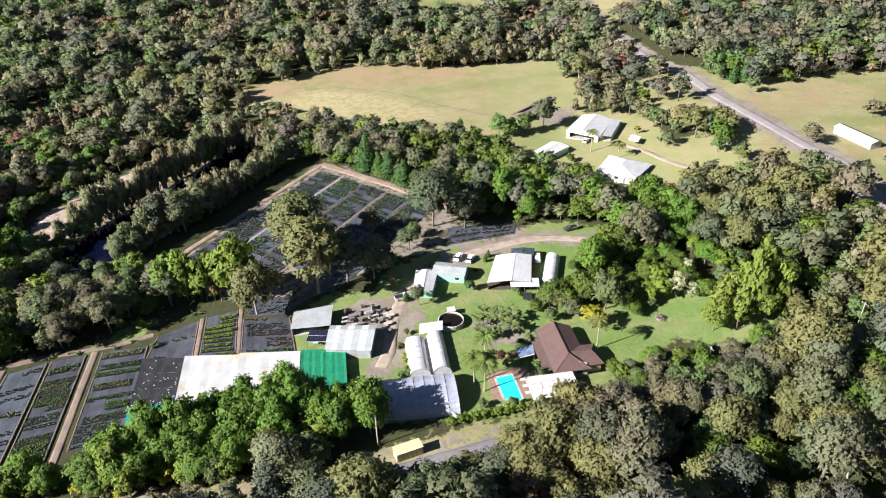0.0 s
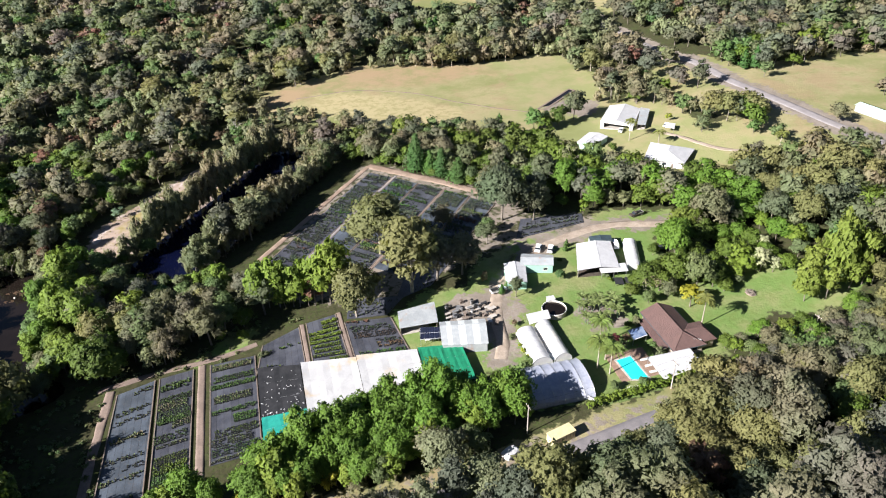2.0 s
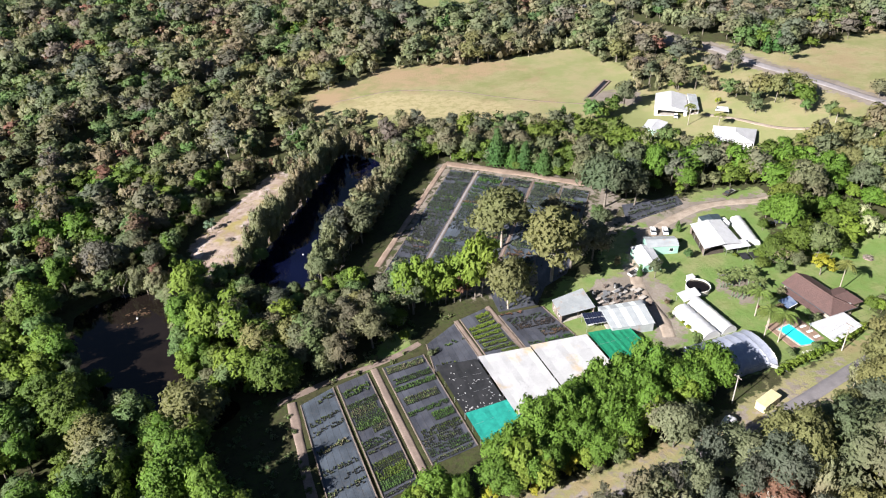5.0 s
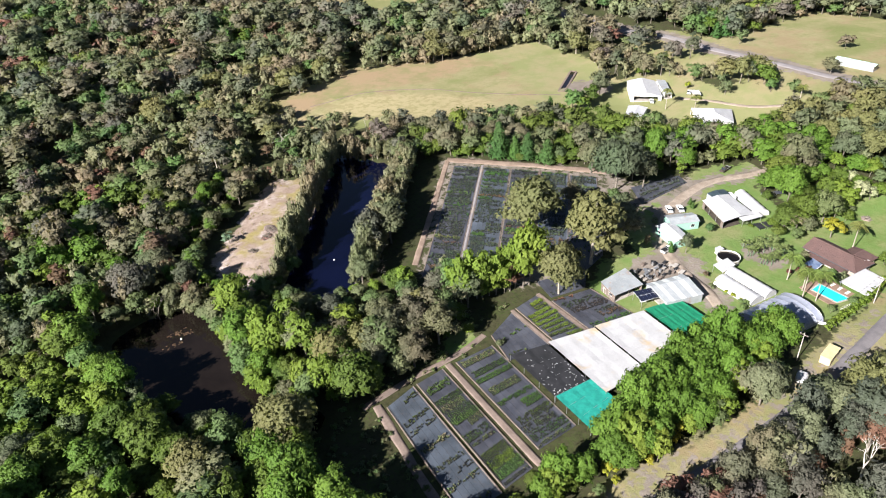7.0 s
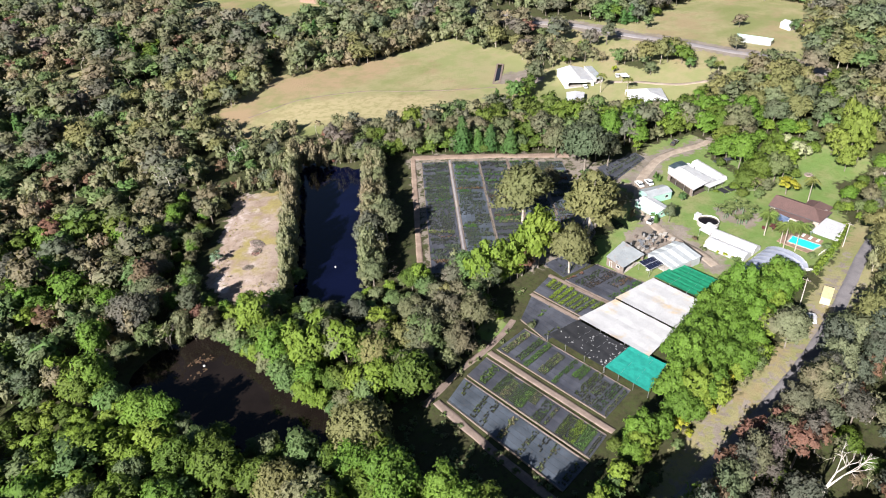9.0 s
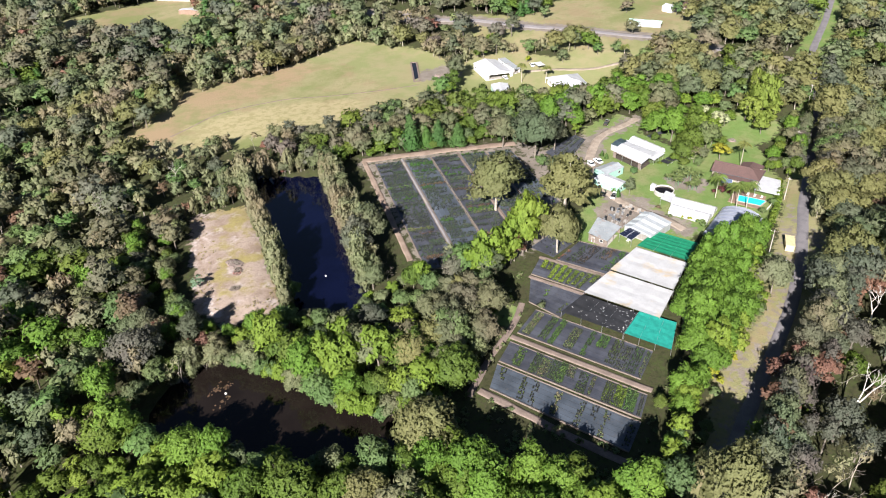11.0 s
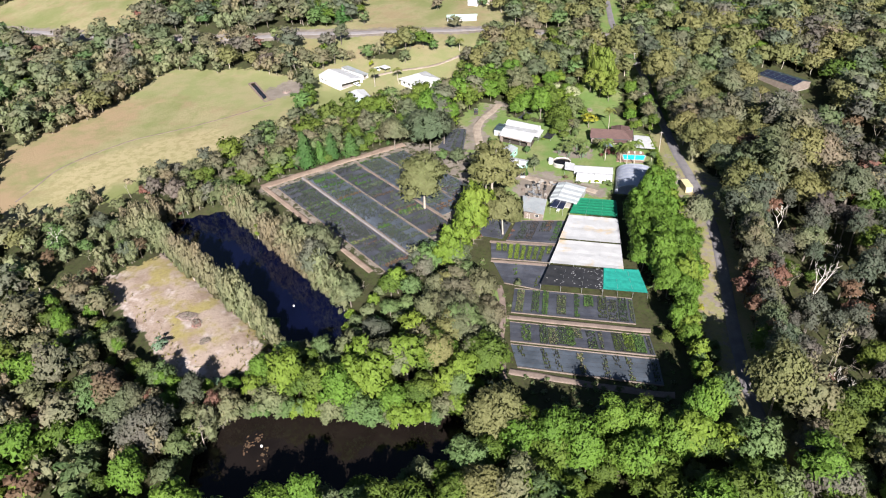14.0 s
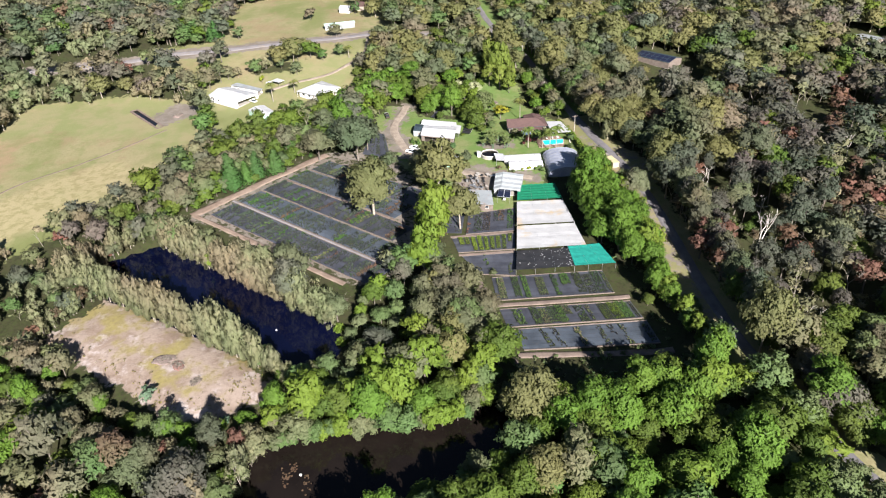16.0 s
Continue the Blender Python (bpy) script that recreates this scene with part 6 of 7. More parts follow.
def round_tank(x, y, r, h):
    ob = thing("water_tank", x, y, "round open water tank with a pale rim", "tank")
    bm = bmesh.new()
    n = 28
    ring = [(math.cos(6.28319 * i / n), math.sin(6.28319 * i / n)) for i in range(n)]
    rows = [[bm.verts.new((c * q, s * q, z)) for c, s in ring] for q, z in ((r, -.4), (r, h), (r - .18, h), (r - .18, .2))]
    for p, q in zip(rows, rows[1:]):
        for i in range(n):
            bm.faces.new((p[i], p[(i + 1) % n], q[(i + 1) % n], q[i]))
    part("tank_wall", bm, CONCRETE, ob)
    bm = bmesh.new()
    for i in range(n):
        c0, s0 = ring[i]
        c1, s1 = ring[(i + 1) % n]
        tube(bm, (c0 * (r - .09), s0 * (r - .09), h + .03), (c1 * (r - .09), s1 * (r - .09), h + .03), .09, n=5)
    part("rim", bm, WALL_WHITE, ob, "pale tank rim")
    bm = bmesh.new()
    bm.faces.new([bm.verts.new((c * (r - .15), s * (r - .15), h - .45)) for c, s in ring])
    part("water", bm, WATER_BROWN, ob, "dark tank water")
    return ob


round_tank(26.2, 157.6, 3.6, 1.5)
hut = Plan("pump_hut", 27.0, 162.0, "small pale pump hut beside the round tank", "hut")
hut.wall((26.0, 161.3), (28.0, 161.3), -.3, 1.7, WALL_WHITE, [(.5, 1.3, -.2, 1.5, "door")])
for a, b in (((28.0, 161.4), (28.0, 162.7)), ((28.0, 162.7), (26.0, 162.7)), ((26.0, 162.6), (26.0, 161.4))):
    hut.wall(a, b, -.3, 1.7, WALL_WHITE)
hut.slab("roof", WHITE_METAL, [(25.8, 161.1, 1.75), (28.2, 161.1, 1.75), (28.2, 162.9, 2.0), (25.8, 162.9, 2.0)], .07)

# neighbouring houses by the dry field
gable_shed("white farmhouse with a wide metal roof and open garage", [(97.6, 276.0), (108.6, 266.0), (121.6, 283.6), (110.4, 292.0)], 3.0, 4.6, WHITE_METAL, WALL_WHITE, (2, 1, 1, 1), name="house_with_garage", windows=[(2, 3.4, .9, 2.1, "window"), (6, 7.4, .9, 2.1, "window")])
skillion("lean-to garage with a weathered grey roof", [(110.6, 266.4), (113.6, 264.6), (124.0, 279.6), (121.0, 282.6)], 2.4, 2.9, GREY_METAL, WALL_WHITE)
gable_shed("long white shed with a green roller door", [(79.4, 260.4), (84.2, 254.6), (94.6, 261.6), (89.0, 268.4)], 2.7, 3.4, WHITE_METAL, GREEN_METAL)


def hip_bungalow(label, quad, eave, ridge):
    """A broad roof hipped on all four sides over white walls."""
    cx, cy = sum(p[0] for p in quad) / 4, sum(p[1] for p in quad) / 4
    P = Plan("bungalow", cx, cy, label, "house")
    m = [lerp_quad(quad, .5, f) for f in (.34, .66)]
    a, b, c, d = quad
    faces = [[(*a, eave), (*m[0], ridge), (*m[1], ridge), (*d, eave)], [(*m[0], ridge), (*b, eave), (*c, eave), (*m[1], ridge)]]
    for f in faces:
        P.slab("roof", WHITE_METAL, f, .1)
    for p, q, r_ in ((a, b, m[0]), (c, d, m[1])):
        bm = bmesh.new()
        hexa(bm, [P.at((*p, eave - .1)), P.at((*q, eave - .1)), P.at((*r_, ridge - .1))], [P.at((*p, eave)), P.at((*q, eave)), P.at((*r_, ridge))])
        part("roof", bm, WHITE_METAL, P.ob)
    inn = [(cx + (x - cx) * .88, cy + (y - cy) * .88) for x, y in quad]
    for p, q in zip(inn, inn[1:] + inn[:1]):
        P.wall(p, q, -.4, eave - .12, WALL_WHITE, [(2, 3.6, .9, 2.1, "window"), (6, 7.6, .9, 2.1, "window"), (9.4, 10.3, -.2, 2.0, "door")])
    P.slab("floor_slab", CONCRETE, [(*p, .12) for p in inn], .7)
    for x, y in quad:
        P.post("post", WALL_WHITE, cx + (x - cx) * .97, cy + (y - cy) * .97, -.3, eave - .08, .14)
    return P


hip_bungalow("white bungalow with a broad hipped white roof", [(95.4, 233.0), (108.0, 224.4), (119.2, 235.0), (106.0, 246.6)], 2.9, 5.2)
flat_cover("carport_roof", "small white carport beside the bungalow", [(118.4, 257.0), (121.4, 254.6), (124.4, 258.6), (121.2, 261.2)], 2.5, WHITE_METAL)
ls = gable_shed("long pale shed with a strip of solar panels", [(199.8, 220.5), (205.2, 221.5), (201.7, 240.0), (196.3, 239.0)], 2.7, 3.4, GREEN_METAL, GREY_METAL)
for i in range(9):
    f0, f1 = (i + .04) / 9, (i + .96) / 9
    l = lambda f, q: (205.2 - 3.5 * f - 2.7 * q, 221.5 + 18.5 * f - .5 * q, 2.82 + .7 * q)
    ls.slab("solar_panel", SOLAR, [l(f0, .2), l(f1, .2), l(f1, .8), l(f0, .8)], .06)
sh = gable_shed("house with a roof covered in dark solar panels", [(106.0, 56.8), (112.4, 47.6), (126.6, 61.0), (121.0, 70.4)], 2.9, 4.4, DARK_METAL, TIMBER, name="solar_house")
for i in range(7):
    for j in range(2):
        f0, f1, q0, q1 = (i + .05) / 7, (i + .95) / 7, .06 + .46 * j, .06 + .46 * j + .42
        l = lambda f, q: (lambda e, r: (e[0] + (r[0] - e[0]) * q, e[1] + (r[1] - e[1]) * q, 2.9 + 1.5 * q + .1))(lerp_quad([(106.0, 56.8), (121.0, 70.4), (126.6, 61.0), (112.4, 47.6)], f, 0), lerp_quad([(106.0, 56.8), (121.0, 70.4), (126.6, 61.0), (112.4, 47.6)], f, .5))
        sh.slab("solar_panel", SOLAR, [l(f0, q0), l(f1, q0), l(f1, q1), l(f0, q1)], .06)
gable_shed("pale metal-roofed house glimpsed between gum trees", [(44.0, 88.0), (47.0, 83.0), (55.0, 87.0), (52.0, 92.0)], 2.7, 3.6, WHITE_METAL, WALL_WHITE)
gable_shed("grey-roofed house glimpsed between gum trees", [(52.0, 70.0), (57.0, 63.0), (64.0, 68.0), (59.0, 75.0)], 2.7, 3.8, GREY_METAL, WALL_WHITE)
gable_shed("light grey roofed house at the edge of the woods", [(112.0, -50.0), (122.0, -66.0), (132.0, -58.0), (122.0, -44.0)], 2.9, 4.4, GREY_METAL, WALL_CREAM)
gable_shed("white house behind the far trees", [(250.0, 92.0), (258.0, 88.0), (264.0, 102.0), (256.0, 106.0)], 3.0, 4.6, WHITE_METAL, WALL_WHITE)
gable_shed("distant house with a reddish roof", [(236.0, 214.0), (246.0, 210.0), (250.0, 220.0), (240.0, 224.0)], 3.0, 4.6, TILE_ROOF, WALL_CREAM)
gable_shed("distant white cottage beside trees", [(233.0, 226.0), (239.0, 224.0), (242.0, 231.0), (236.0, 233.0)], 3.0, 4.2, WHITE_METAL, WALL_WHITE)
gable_shed("distant homestead with a pale green roof", [(131.0, 612.0), (147.0, 566.0), (153.0, 568.0), (138.0, 614.0)], 3.0, 4.4, GREEN_METAL, WALL_CREAM)
gable_shed("distant white shed in a paddock", [(118.0, 545.0), (124.0, 528.0), (129.0, 530.0), (123.0, 547.0)], 2.8, 3.6, WHITE_METAL, PAVING)
gable_shed("far white house at the wood's edge", [(118.0, 640.0), (126.0, 628.0), (132.0, 632.0), (124.0, 644.0)], 3.0, 4.4, WHITE_METAL, WALL_WHITE)

# ---- palms and garden plants ----
def palm(x, y, h, size=1.0, label="slender garden palm with arching feathery fronds", lean=(0, 0)):
    ob = thing("palm_tree", x, y, label, "palm", "garden palms")
    rng = np.random.default_rng(int(x * 7 + y))
    soup = Soup()
    top = np.array([lean[0], lean[1], h])
    pts = [np.array([lean[0] * f * f, lean[1] * f * f, h * f - .3 * (1 - f)]) for f in np.linspace(0, 1, 7)]
    for i, (p, q) in enumerate(zip(pts, pts[1:])):
        limb(soup, p, q, .20 - .015 * i, .19 - .015 * i, 7, 0)
    V, F, _ = soup.arrays()
    t = new("trunk", mesh_np("trunk", V, F, [PALE_BARK], smooth=True))
    t.parent = ob
    for k in range(19):
        a = k * 2.4 + rng.uniform(-.2, .2)
        up = rng.uniform(.1, 1.0)
        L = 2.9 * size * rng.uniform(.85, 1.1)
        d, side = np.array([math.cos(a), math.sin(a), 0]), np.array([-math.sin(a), math.cos(a), 0])
        soup, spine = Soup(), []
        for f in np.linspace(0, 1, 7):
            spine.append(top + d * L * (f - .18 * f * f) + np.array([0, 0, L * (up * f - (.55 + .5 * up) * f * f * 1.15)]))
        for i, (p, q) in enumerate(zip(spine, spine[1:])):
            limb(soup, p, q, .035, .025, 3, 0)
            for s_ in (-1, 1):
                for w in (.0, .33, .66):
                    m = p * (1 - w) + q * w
                    wide = L * .26 * math.sin(math.pi * min(.97, (i + w + .7) / 7.0))
                    tip = m + side * s_ * wide + d * .25 + np.array([0, 0, -.35 * wide])
                    soup.add(np.stack([m - d * .12, m + d * .16, tip]), [[0, 1, 2]])
        V, F, _ = soup.arrays()
        fr = new("frond", mesh_np("frond", V, F, [LEAF["palm"]]))
        fr.parent = ob
    return ob


for px, py, ph, ps in ((27.6, 132.2, 9.2, 1.25), (29.6, 129.2, 9.6, 1.2), (32.2, 140.6, 8.2, 1.2), (31.0, 134.6, 6.5, 1.1), (62.6, 139.6, 9.6, 1.05), (102.8, 258.3, 9.0, 1.0), (110.6, 248.2, 6.0, 1.0), (148.0, 222.0, 6.0, 1.0)):
    palm(px, py, ph, ps * 1.18)


def broad_leaf_clump(x, y, size, seed):
    """Banana-like clump: stout stems with long drooping blades."""
    ob = thing("banana_plant", x, y, "clump of banana plants with long green blades", "plant", "banana clump", turn=seed * 40)
    rng = np.random.default_rng(seed)
    for k in range(3):
        o = np.array([rng.normal() * .7, rng.normal() * .7, 0])
        h = rng.uniform(1.4, 2.4) * size
        soup = Soup()
        limb(soup, o - (0, 0, .2), o + (0, 0, h), .13, .08, 6, 0)
        V, F, _ = soup.arrays()
        st = new("stem", mesh_np("stem", V, F, [LEAF["sage"]]))
        st.parent = ob
        for i in range(6):
            a = i * 1.05 + rng.uniform(-.3, .3)
            d, s_ = np.array([math.cos(a), math.sin(a), 0]), np.array([-math.sin(a), math.cos(a), 0])
            L = size * rng.uniform(1.3, 2.0)
            soup, rows = Soup(), []
            for f in np.linspace(0, 1, 6):
                c = o + (0, 0, h) + d * L * f + np.array([0, 0, L * (1.05 * f - .95 * f * f)])
                w = .34 * size * math.sin(math.pi * min(.96, f + .12))
                rows += [c - s_ * w - (0, 0, .08 * w), c, c + s_ * w - (0, 0, .08 * w)]
            idx = []
            for j in range(5):
                for q in (0, 1):
                    b_ = j * 3 + q
                    idx += [[b_, b_ + 1, b_ + 4], [b_, b_ + 4, b_ + 3]]
            soup.add(np.array(rows), idx)
            V, F, _ = soup.arrays()
            bl = new("leaf_blade", mesh_np("leaf_blade", V, F, [LEAF["banana"]]))
            bl.parent = ob
    return ob


for k, (bx, by) in enumerate(((36.5, 158.5), (39.5, 157), (42.5, 154.5), (40, 152.5), (36, 154.5), (33.2, 150.5), (35.5, 148.8), (38.5, 149.5), (42, 150.5), (33.8, 156))):
    broad_leaf_clump(bx, by, 1.25 + .1 * (k % 3), k + 1)
for cx_, cy_, cs in ((100, 165.5, 1.25), (94, 157.5, 1.5), (97, 155.5, 1.0)):
    plant("yellow", cx_, cy_, cs, leaf="cream", label="tall garden shrub covered in cream-white blossom")
for cx_, cy_, cs in ((96, 140, 1.2), (100, 144.5, 1.35), (105, 149, 1.3), (102, 138.5, 1.15), (108, 143.5, 1.4), (113, 148, 1.3), (110, 139.5, 1.1), (115, 142.5, 1.1)):
    plant("lime", cx_, cy_, cs, leaf="bamboo", label="tall clump of pale yellow-green bamboo foliage", tall=1.45)
for cx_, cy_, cs in ((89, 158, 1.35), (85, 156, 1.1), (90, 163, 1.2), (81, 161, 1.0)):
    plant("yellow", cx_, cy_, cs, leaf="lime", label="rounded yellow-green garden shrub beside the lawn", tall=.95)
for cx_, cy_, cs in ((88, 166, .9), (83, 166, .8), (97, 160, .9), (101, 155, .95), (78, 169, .8), (98, 168.5, .8), (76, 155, .85), (71.5, 160, .9), (70, 166, .85), (75.5, 163, .95)):
    plant("laurel", cx_, cy_, cs)
for cx_, cy_, cs in ((36.4, 139.8, .66), (37.0, 136.8, .5), (34.8, 142, .45)):
    plant("yellow", cx_, cy_, cs, leaf="burgundy", label="dark burgundy shrub beside the house patio", tall=.8)
for cx_, cy_, cs in ((-103, 262, 1.0), (-117, 244, .9), (-113, 240, .7), (-92, 208, .6)):
    plant("yellow", cx_, cy_, cs, leaf="sage", label="silvery sage-green shrub at the edge of the clearing", tall=.7)

# ---- vehicles ----
def wheel(parent, x, y, r=.34, w=.22):
    bm = bmesh.new()
    tube(bm, (x, y - w / 2, r), (x, y + w / 2, r), r, n=12)
    t = part("wheel", bm, RUBBER, parent, "black tyre")
    bm = bmesh.new()
    tube(bm, (x, y - w / 2 - .015, r), (x, y + w / 2 + .015, r), r * .55, n=10)
    part("rim", bm, STEEL, t, "silver rim")


def taper(bm, x0, x1, w, z0, z1, inset_f, inset_b, inset_s):
    hexa(bm, [(x0, -w / 2, z0), (x1, -w / 2, z0), (x1, w / 2, z0), (x0, w / 2, z0)],
         [(x0 + inset_b, -w / 2 + inset_s, z1), (x1 - inset_f, -w / 2 + inset_s, z1), (x1 - inset_f, w / 2 - inset_s, z1), (x0 + inset_b, w / 2 - inset_s, z1)])


def vehicle(kind, x, y, turn, label, paint=None):
    paint = paint or CAR_WHITE
    ob = thing(kind, x, y, label, "vehicle", "parked vehicles", turn)
    ob.location.z += .14
    L, cab0, cab1 = {"utility_truck": (5.2, .1, 1.5), "car": (4.5, -1.6, .9), "van": (5.0, -2.4, 1.8)}[kind]
    bm = bmesh.new()
    taper(bm, -L / 2, L / 2, 1.8, .35, .95, .06, .06, .05)
    bmesh.ops.bevel(bm, geom=bm.edges[:], offset=.06, segments=1, affect="EDGES")
    part("body", bm, paint, ob)
    top = 1.9 if kind == "van" else 1.65
    bm = bmesh.new()
    taper(bm, cab0, cab1, 1.66, .95, top - .12, .6, .35 if kind == "car" else .08, .12)
    part("cabin_glass", bm, GLASS, ob, "dark window glass")
    bm = bmesh.new()
    taper(bm, cab0 + (.33 if kind == "car" else .06), cab1 - .56, 1.46, top - .12, top, .06, .06, .05)
    part("cabin_roof", bm, paint, ob)
    if kind == "utility_truck":
        bm = bmesh.new()
        for a in ((-L / 2, 0, -.9, -.82), (-L / 2, 0, .82, .9)):
            box(bm, a[0], a[1], a[2], a[3], .95, 1.2)
        box(bm, -L / 2, -L / 2 + .08, -.82, .82, .95, 1.2)
        part("tray_side", bm, STEEL, ob, "aluminium tray sides")
        bm = bmesh.new()
        box(bm, -L / 2 + .1, 0, -.8, .8, .952, .98)
        part("tray_floor", bm, RUBBER, ob, "dark tray floor")
    if kind == "van":
        bm = bmesh.new()
        taper(bm, -2.4, .8, 1.74, .94, 1.98, .1, .05, .08)
        part("cargo_body", bm, CAR_WHITE, ob)
    for sx in (-L / 2 + .85, L / 2 - .9):
        for sy in (-.84, .84):
            wheel(ob, sx, sy)
    for sy in (-.6, .6):
        bm = bmesh.new()
        box(bm, L / 2 - .05, L / 2 + .02, sy - .18, sy + .18, .62, .78)
        part("headlight", bm, GLASS, ob)
    return ob


vehicle("utility_truck", 14.4, 172.1, 8, "white utility truck with an open tray on the drive")
vehicle("car", 34.4, 190.4, 60, "white car parked behind the cottage")
vehicle("car", 38.0, 188.6, 60, "white car parked behind the cottage")
vehicle("van", 59.0, 184.6, 75, "white van parked beside the hoop tunnel")
vehicle("utility_truck", 75.4, 200.8, 190, "dark older utility truck parked by the gravel turnaround", DARK_BROWN)
vehicle("car", 122.6, 262.6, 40, "pale car parked beside the carport roof")
vehicle("car", 104.4, 268.6, 50, "pale car in front of the farmhouse garage")

# ---- poles, boxes and yard clutter ----
def power_pole(x, y, h, turn):
    ob = thing("power_pole", x, y, "tall grey timber power pole with a crossarm", "pole", "power poles", turn)
    bm = bmesh.new()
    tube(bm, (0, 0, -.6), (0, 0, h), .16, .11, 8)
    part("shaft", bm, CONCRETE, ob)
    bm = bmesh.new()
    box(bm, -.06, .06, -1.1, 1.1, h - .7, h - .56)
    part("crossarm", bm, TIMBER, ob)
    for sy in (-.95, -.35, .35, .95):
        bm = bmesh.new()
        tube(bm, (0, sy, h - .56), (0, sy, h - .36), .05, .04, 6)
        part("insulator", bm, WALL_WHITE, ob)
    return ob


POLES = [(1.8, 115.4, 9.0), (41.1, 119.1, 9.0), (86.0, 124.5, 9.0), (129.4, 128.5, 9.5)]
for px, py, ph in POLES:
    power_pole(px, py, ph, 8)
for (ax, ay, ah), (bx, by, bh) in zip(POLES, POLES[1:]):
    for off in (-.95, .95):
        bm = bmesh.new()
        A, B = Vector((ax, ay + off, g(ax, ay) + ah - .34)), Vector((bx, by + off, g(bx, by) + bh - .34))
        pts = [A.lerp(B, i / 10) - Vector((0, 0, 1.1 * (1 - (2 * i / 10 - 1) ** 2))) for i in range(11)]
        rings = [[bm.verts.new(p - A + Vector((0, .022 * math.cos(k * math.pi / 2), .022 * math.sin(k * math.pi / 2)))) for k in range(4)] for p in pts]
        for r0, r1 in zip(rings, rings[1:]):
            for k in range(4):
                bm.faces.new((r0[k], r0[k - 1], r1[k - 1], r1[k]))
        w = new("power_line", finish(bm, "power_line", RUBBER))
        w.location = A
        tagged(w, "thin black power line hung between poles", "cable", "power lines")


def ribbed_box(name, label, x, y, turn, L, W, H, material, roof_mat, ribs):
    ob = thing(name, x, y, label, "container", turn=turn)
    bm = bmesh.new()
    box(bm, -L / 2, L / 2, -W / 2, W / 2, .15, H)
    bmesh.ops.bevel(bm, geom=bm.edges[:], offset=.05, segments=1, affect="EDGES")
    part("body", bm, material, ob)
    bm = bmesh.new()
    slab(bm, [(-L / 2 - .1, -W / 2 - .1, H + .03), (L / 2 + .1, -W / 2 - .1, H + .03), (L / 2 + .1, W / 2 + .1, H + .14), (-L / 2 - .1, W / 2 + .1, H + .14)], .1)
    part("roof", bm, roof_mat, ob)
    for i in range(ribs):
        u = -L / 2 + L * (i + .5) / ribs
        for s_ in (-1, 1):
            bm = bmesh.new()
            box(bm, u - .05, u + .05, s_ * W / 2 - .03, s_ * W / 2 + .03, .2, H - .05)
            part("rib", bm, TIMBER, ob)
    for sx in (-L * .35, L * .35):
        bm = bmesh.new()
        box(bm, sx - .15, sx + .15, -W / 2, W / 2, -.3, .15)
        part("bearer", bm, TIMBER, ob)
    return ob


ribbed_box("storage_box", "cream-yellow storage box standing on the road verge", 8.2, 111.0, 14, 6.2, 2.6, 2.4, YELLOW_PAINT, YELLOW_PAINT, 6)


def tarped_trailer(x, y):
    ob = thing("covered_trailer", x, y, "small trailer under a silvery white cover", "trailer", turn=25)
    bm = bmesh.new()
    bmesh.ops.create_icosphere(bm, subdivisions=3, radius=1.0)
    for v in bm.verts:
        q = v.co.copy()
        k = 1 / max(abs(q.x), abs(q.y) * 1.0, abs(q.z)) ** .65
        v.co = Vector((q.x * k * 2.1, q.y * k * 1.4, max(-.2, q.z * k * .9) + 1.0 + .12 * noise.noise(q * 3)))
    part("cover", bm, POLY, ob)
    wheel(ob, 0, -1.2)
    wheel(ob, 0, 1.2)
    bm = bmesh.new()
    tube(bm, (1.8, 0, .5), (3.2, 0, .4), .05, n=6)
    part("drawbar", bm, STEEL, ob)
    return ob


tarped_trailer(-4.4, 109.8)


def pallet_stack(x, y, turn, n, label):
    ob = thing("pallet_stack", x, y, label, "pallets", "yard clutter", turn)
    for k in range(n):
        z = .14 + k * .16
        bm = bmesh.new()
        box(bm, -.6, .6, -.05, .05, z, z + .10)
        base = part("pallet", bm, TIMBER, ob)
        for j in (-.45, .45):
            bm = bmesh.new()
            box(bm, -.6, .6, j - .05, j + .05, z, z + .10)
            part("runner", bm, TIMBER, base)
        for i in range(5):
            bm = bmesh.new()
            box(bm, -.6 + i * .26, -.44 + i * .26, -.5, .5, z + .10, z + .13)
            part("board", bm, TIMBER, base)
    return ob


def drum(x, y, material, label):
    ob = thing("drum", x, y, label, "drum", "yard clutter")
    bm = bmesh.new()
    tube(bm, (0, 0, -.1), (0, 0, 1.1), .42, n=14)
    part("barrel", bm, material, ob)
    for z in (.3, .7, 1.08):
        bm = bmesh.new()
        tube(bm, (0, 0, z), (0, 0, z + .05), .45, n=14)
        part("hoop_ring", bm, material, ob)
    return ob


def bench(x, y, turn, L, W, material, label, name="plant_bench"):
    ob = thing(name, x, y, label, "bench", "plant benches", turn)
    bm = bmesh.new()
    box(bm, -L / 2, L / 2, -W / 2, W / 2, .82, .9)
    part("benchtop", bm, material, ob)
    for sx in (-L / 2 + .15, L / 2 - .15):
        for sy in (-W / 2 + .1, W / 2 - .1):
            bm = bmesh.new()
            box(bm, sx - .05, sx + .05, sy - .05, sy + .05, -.3, .82)
            part("leg", bm, STEEL, ob)
    return ob


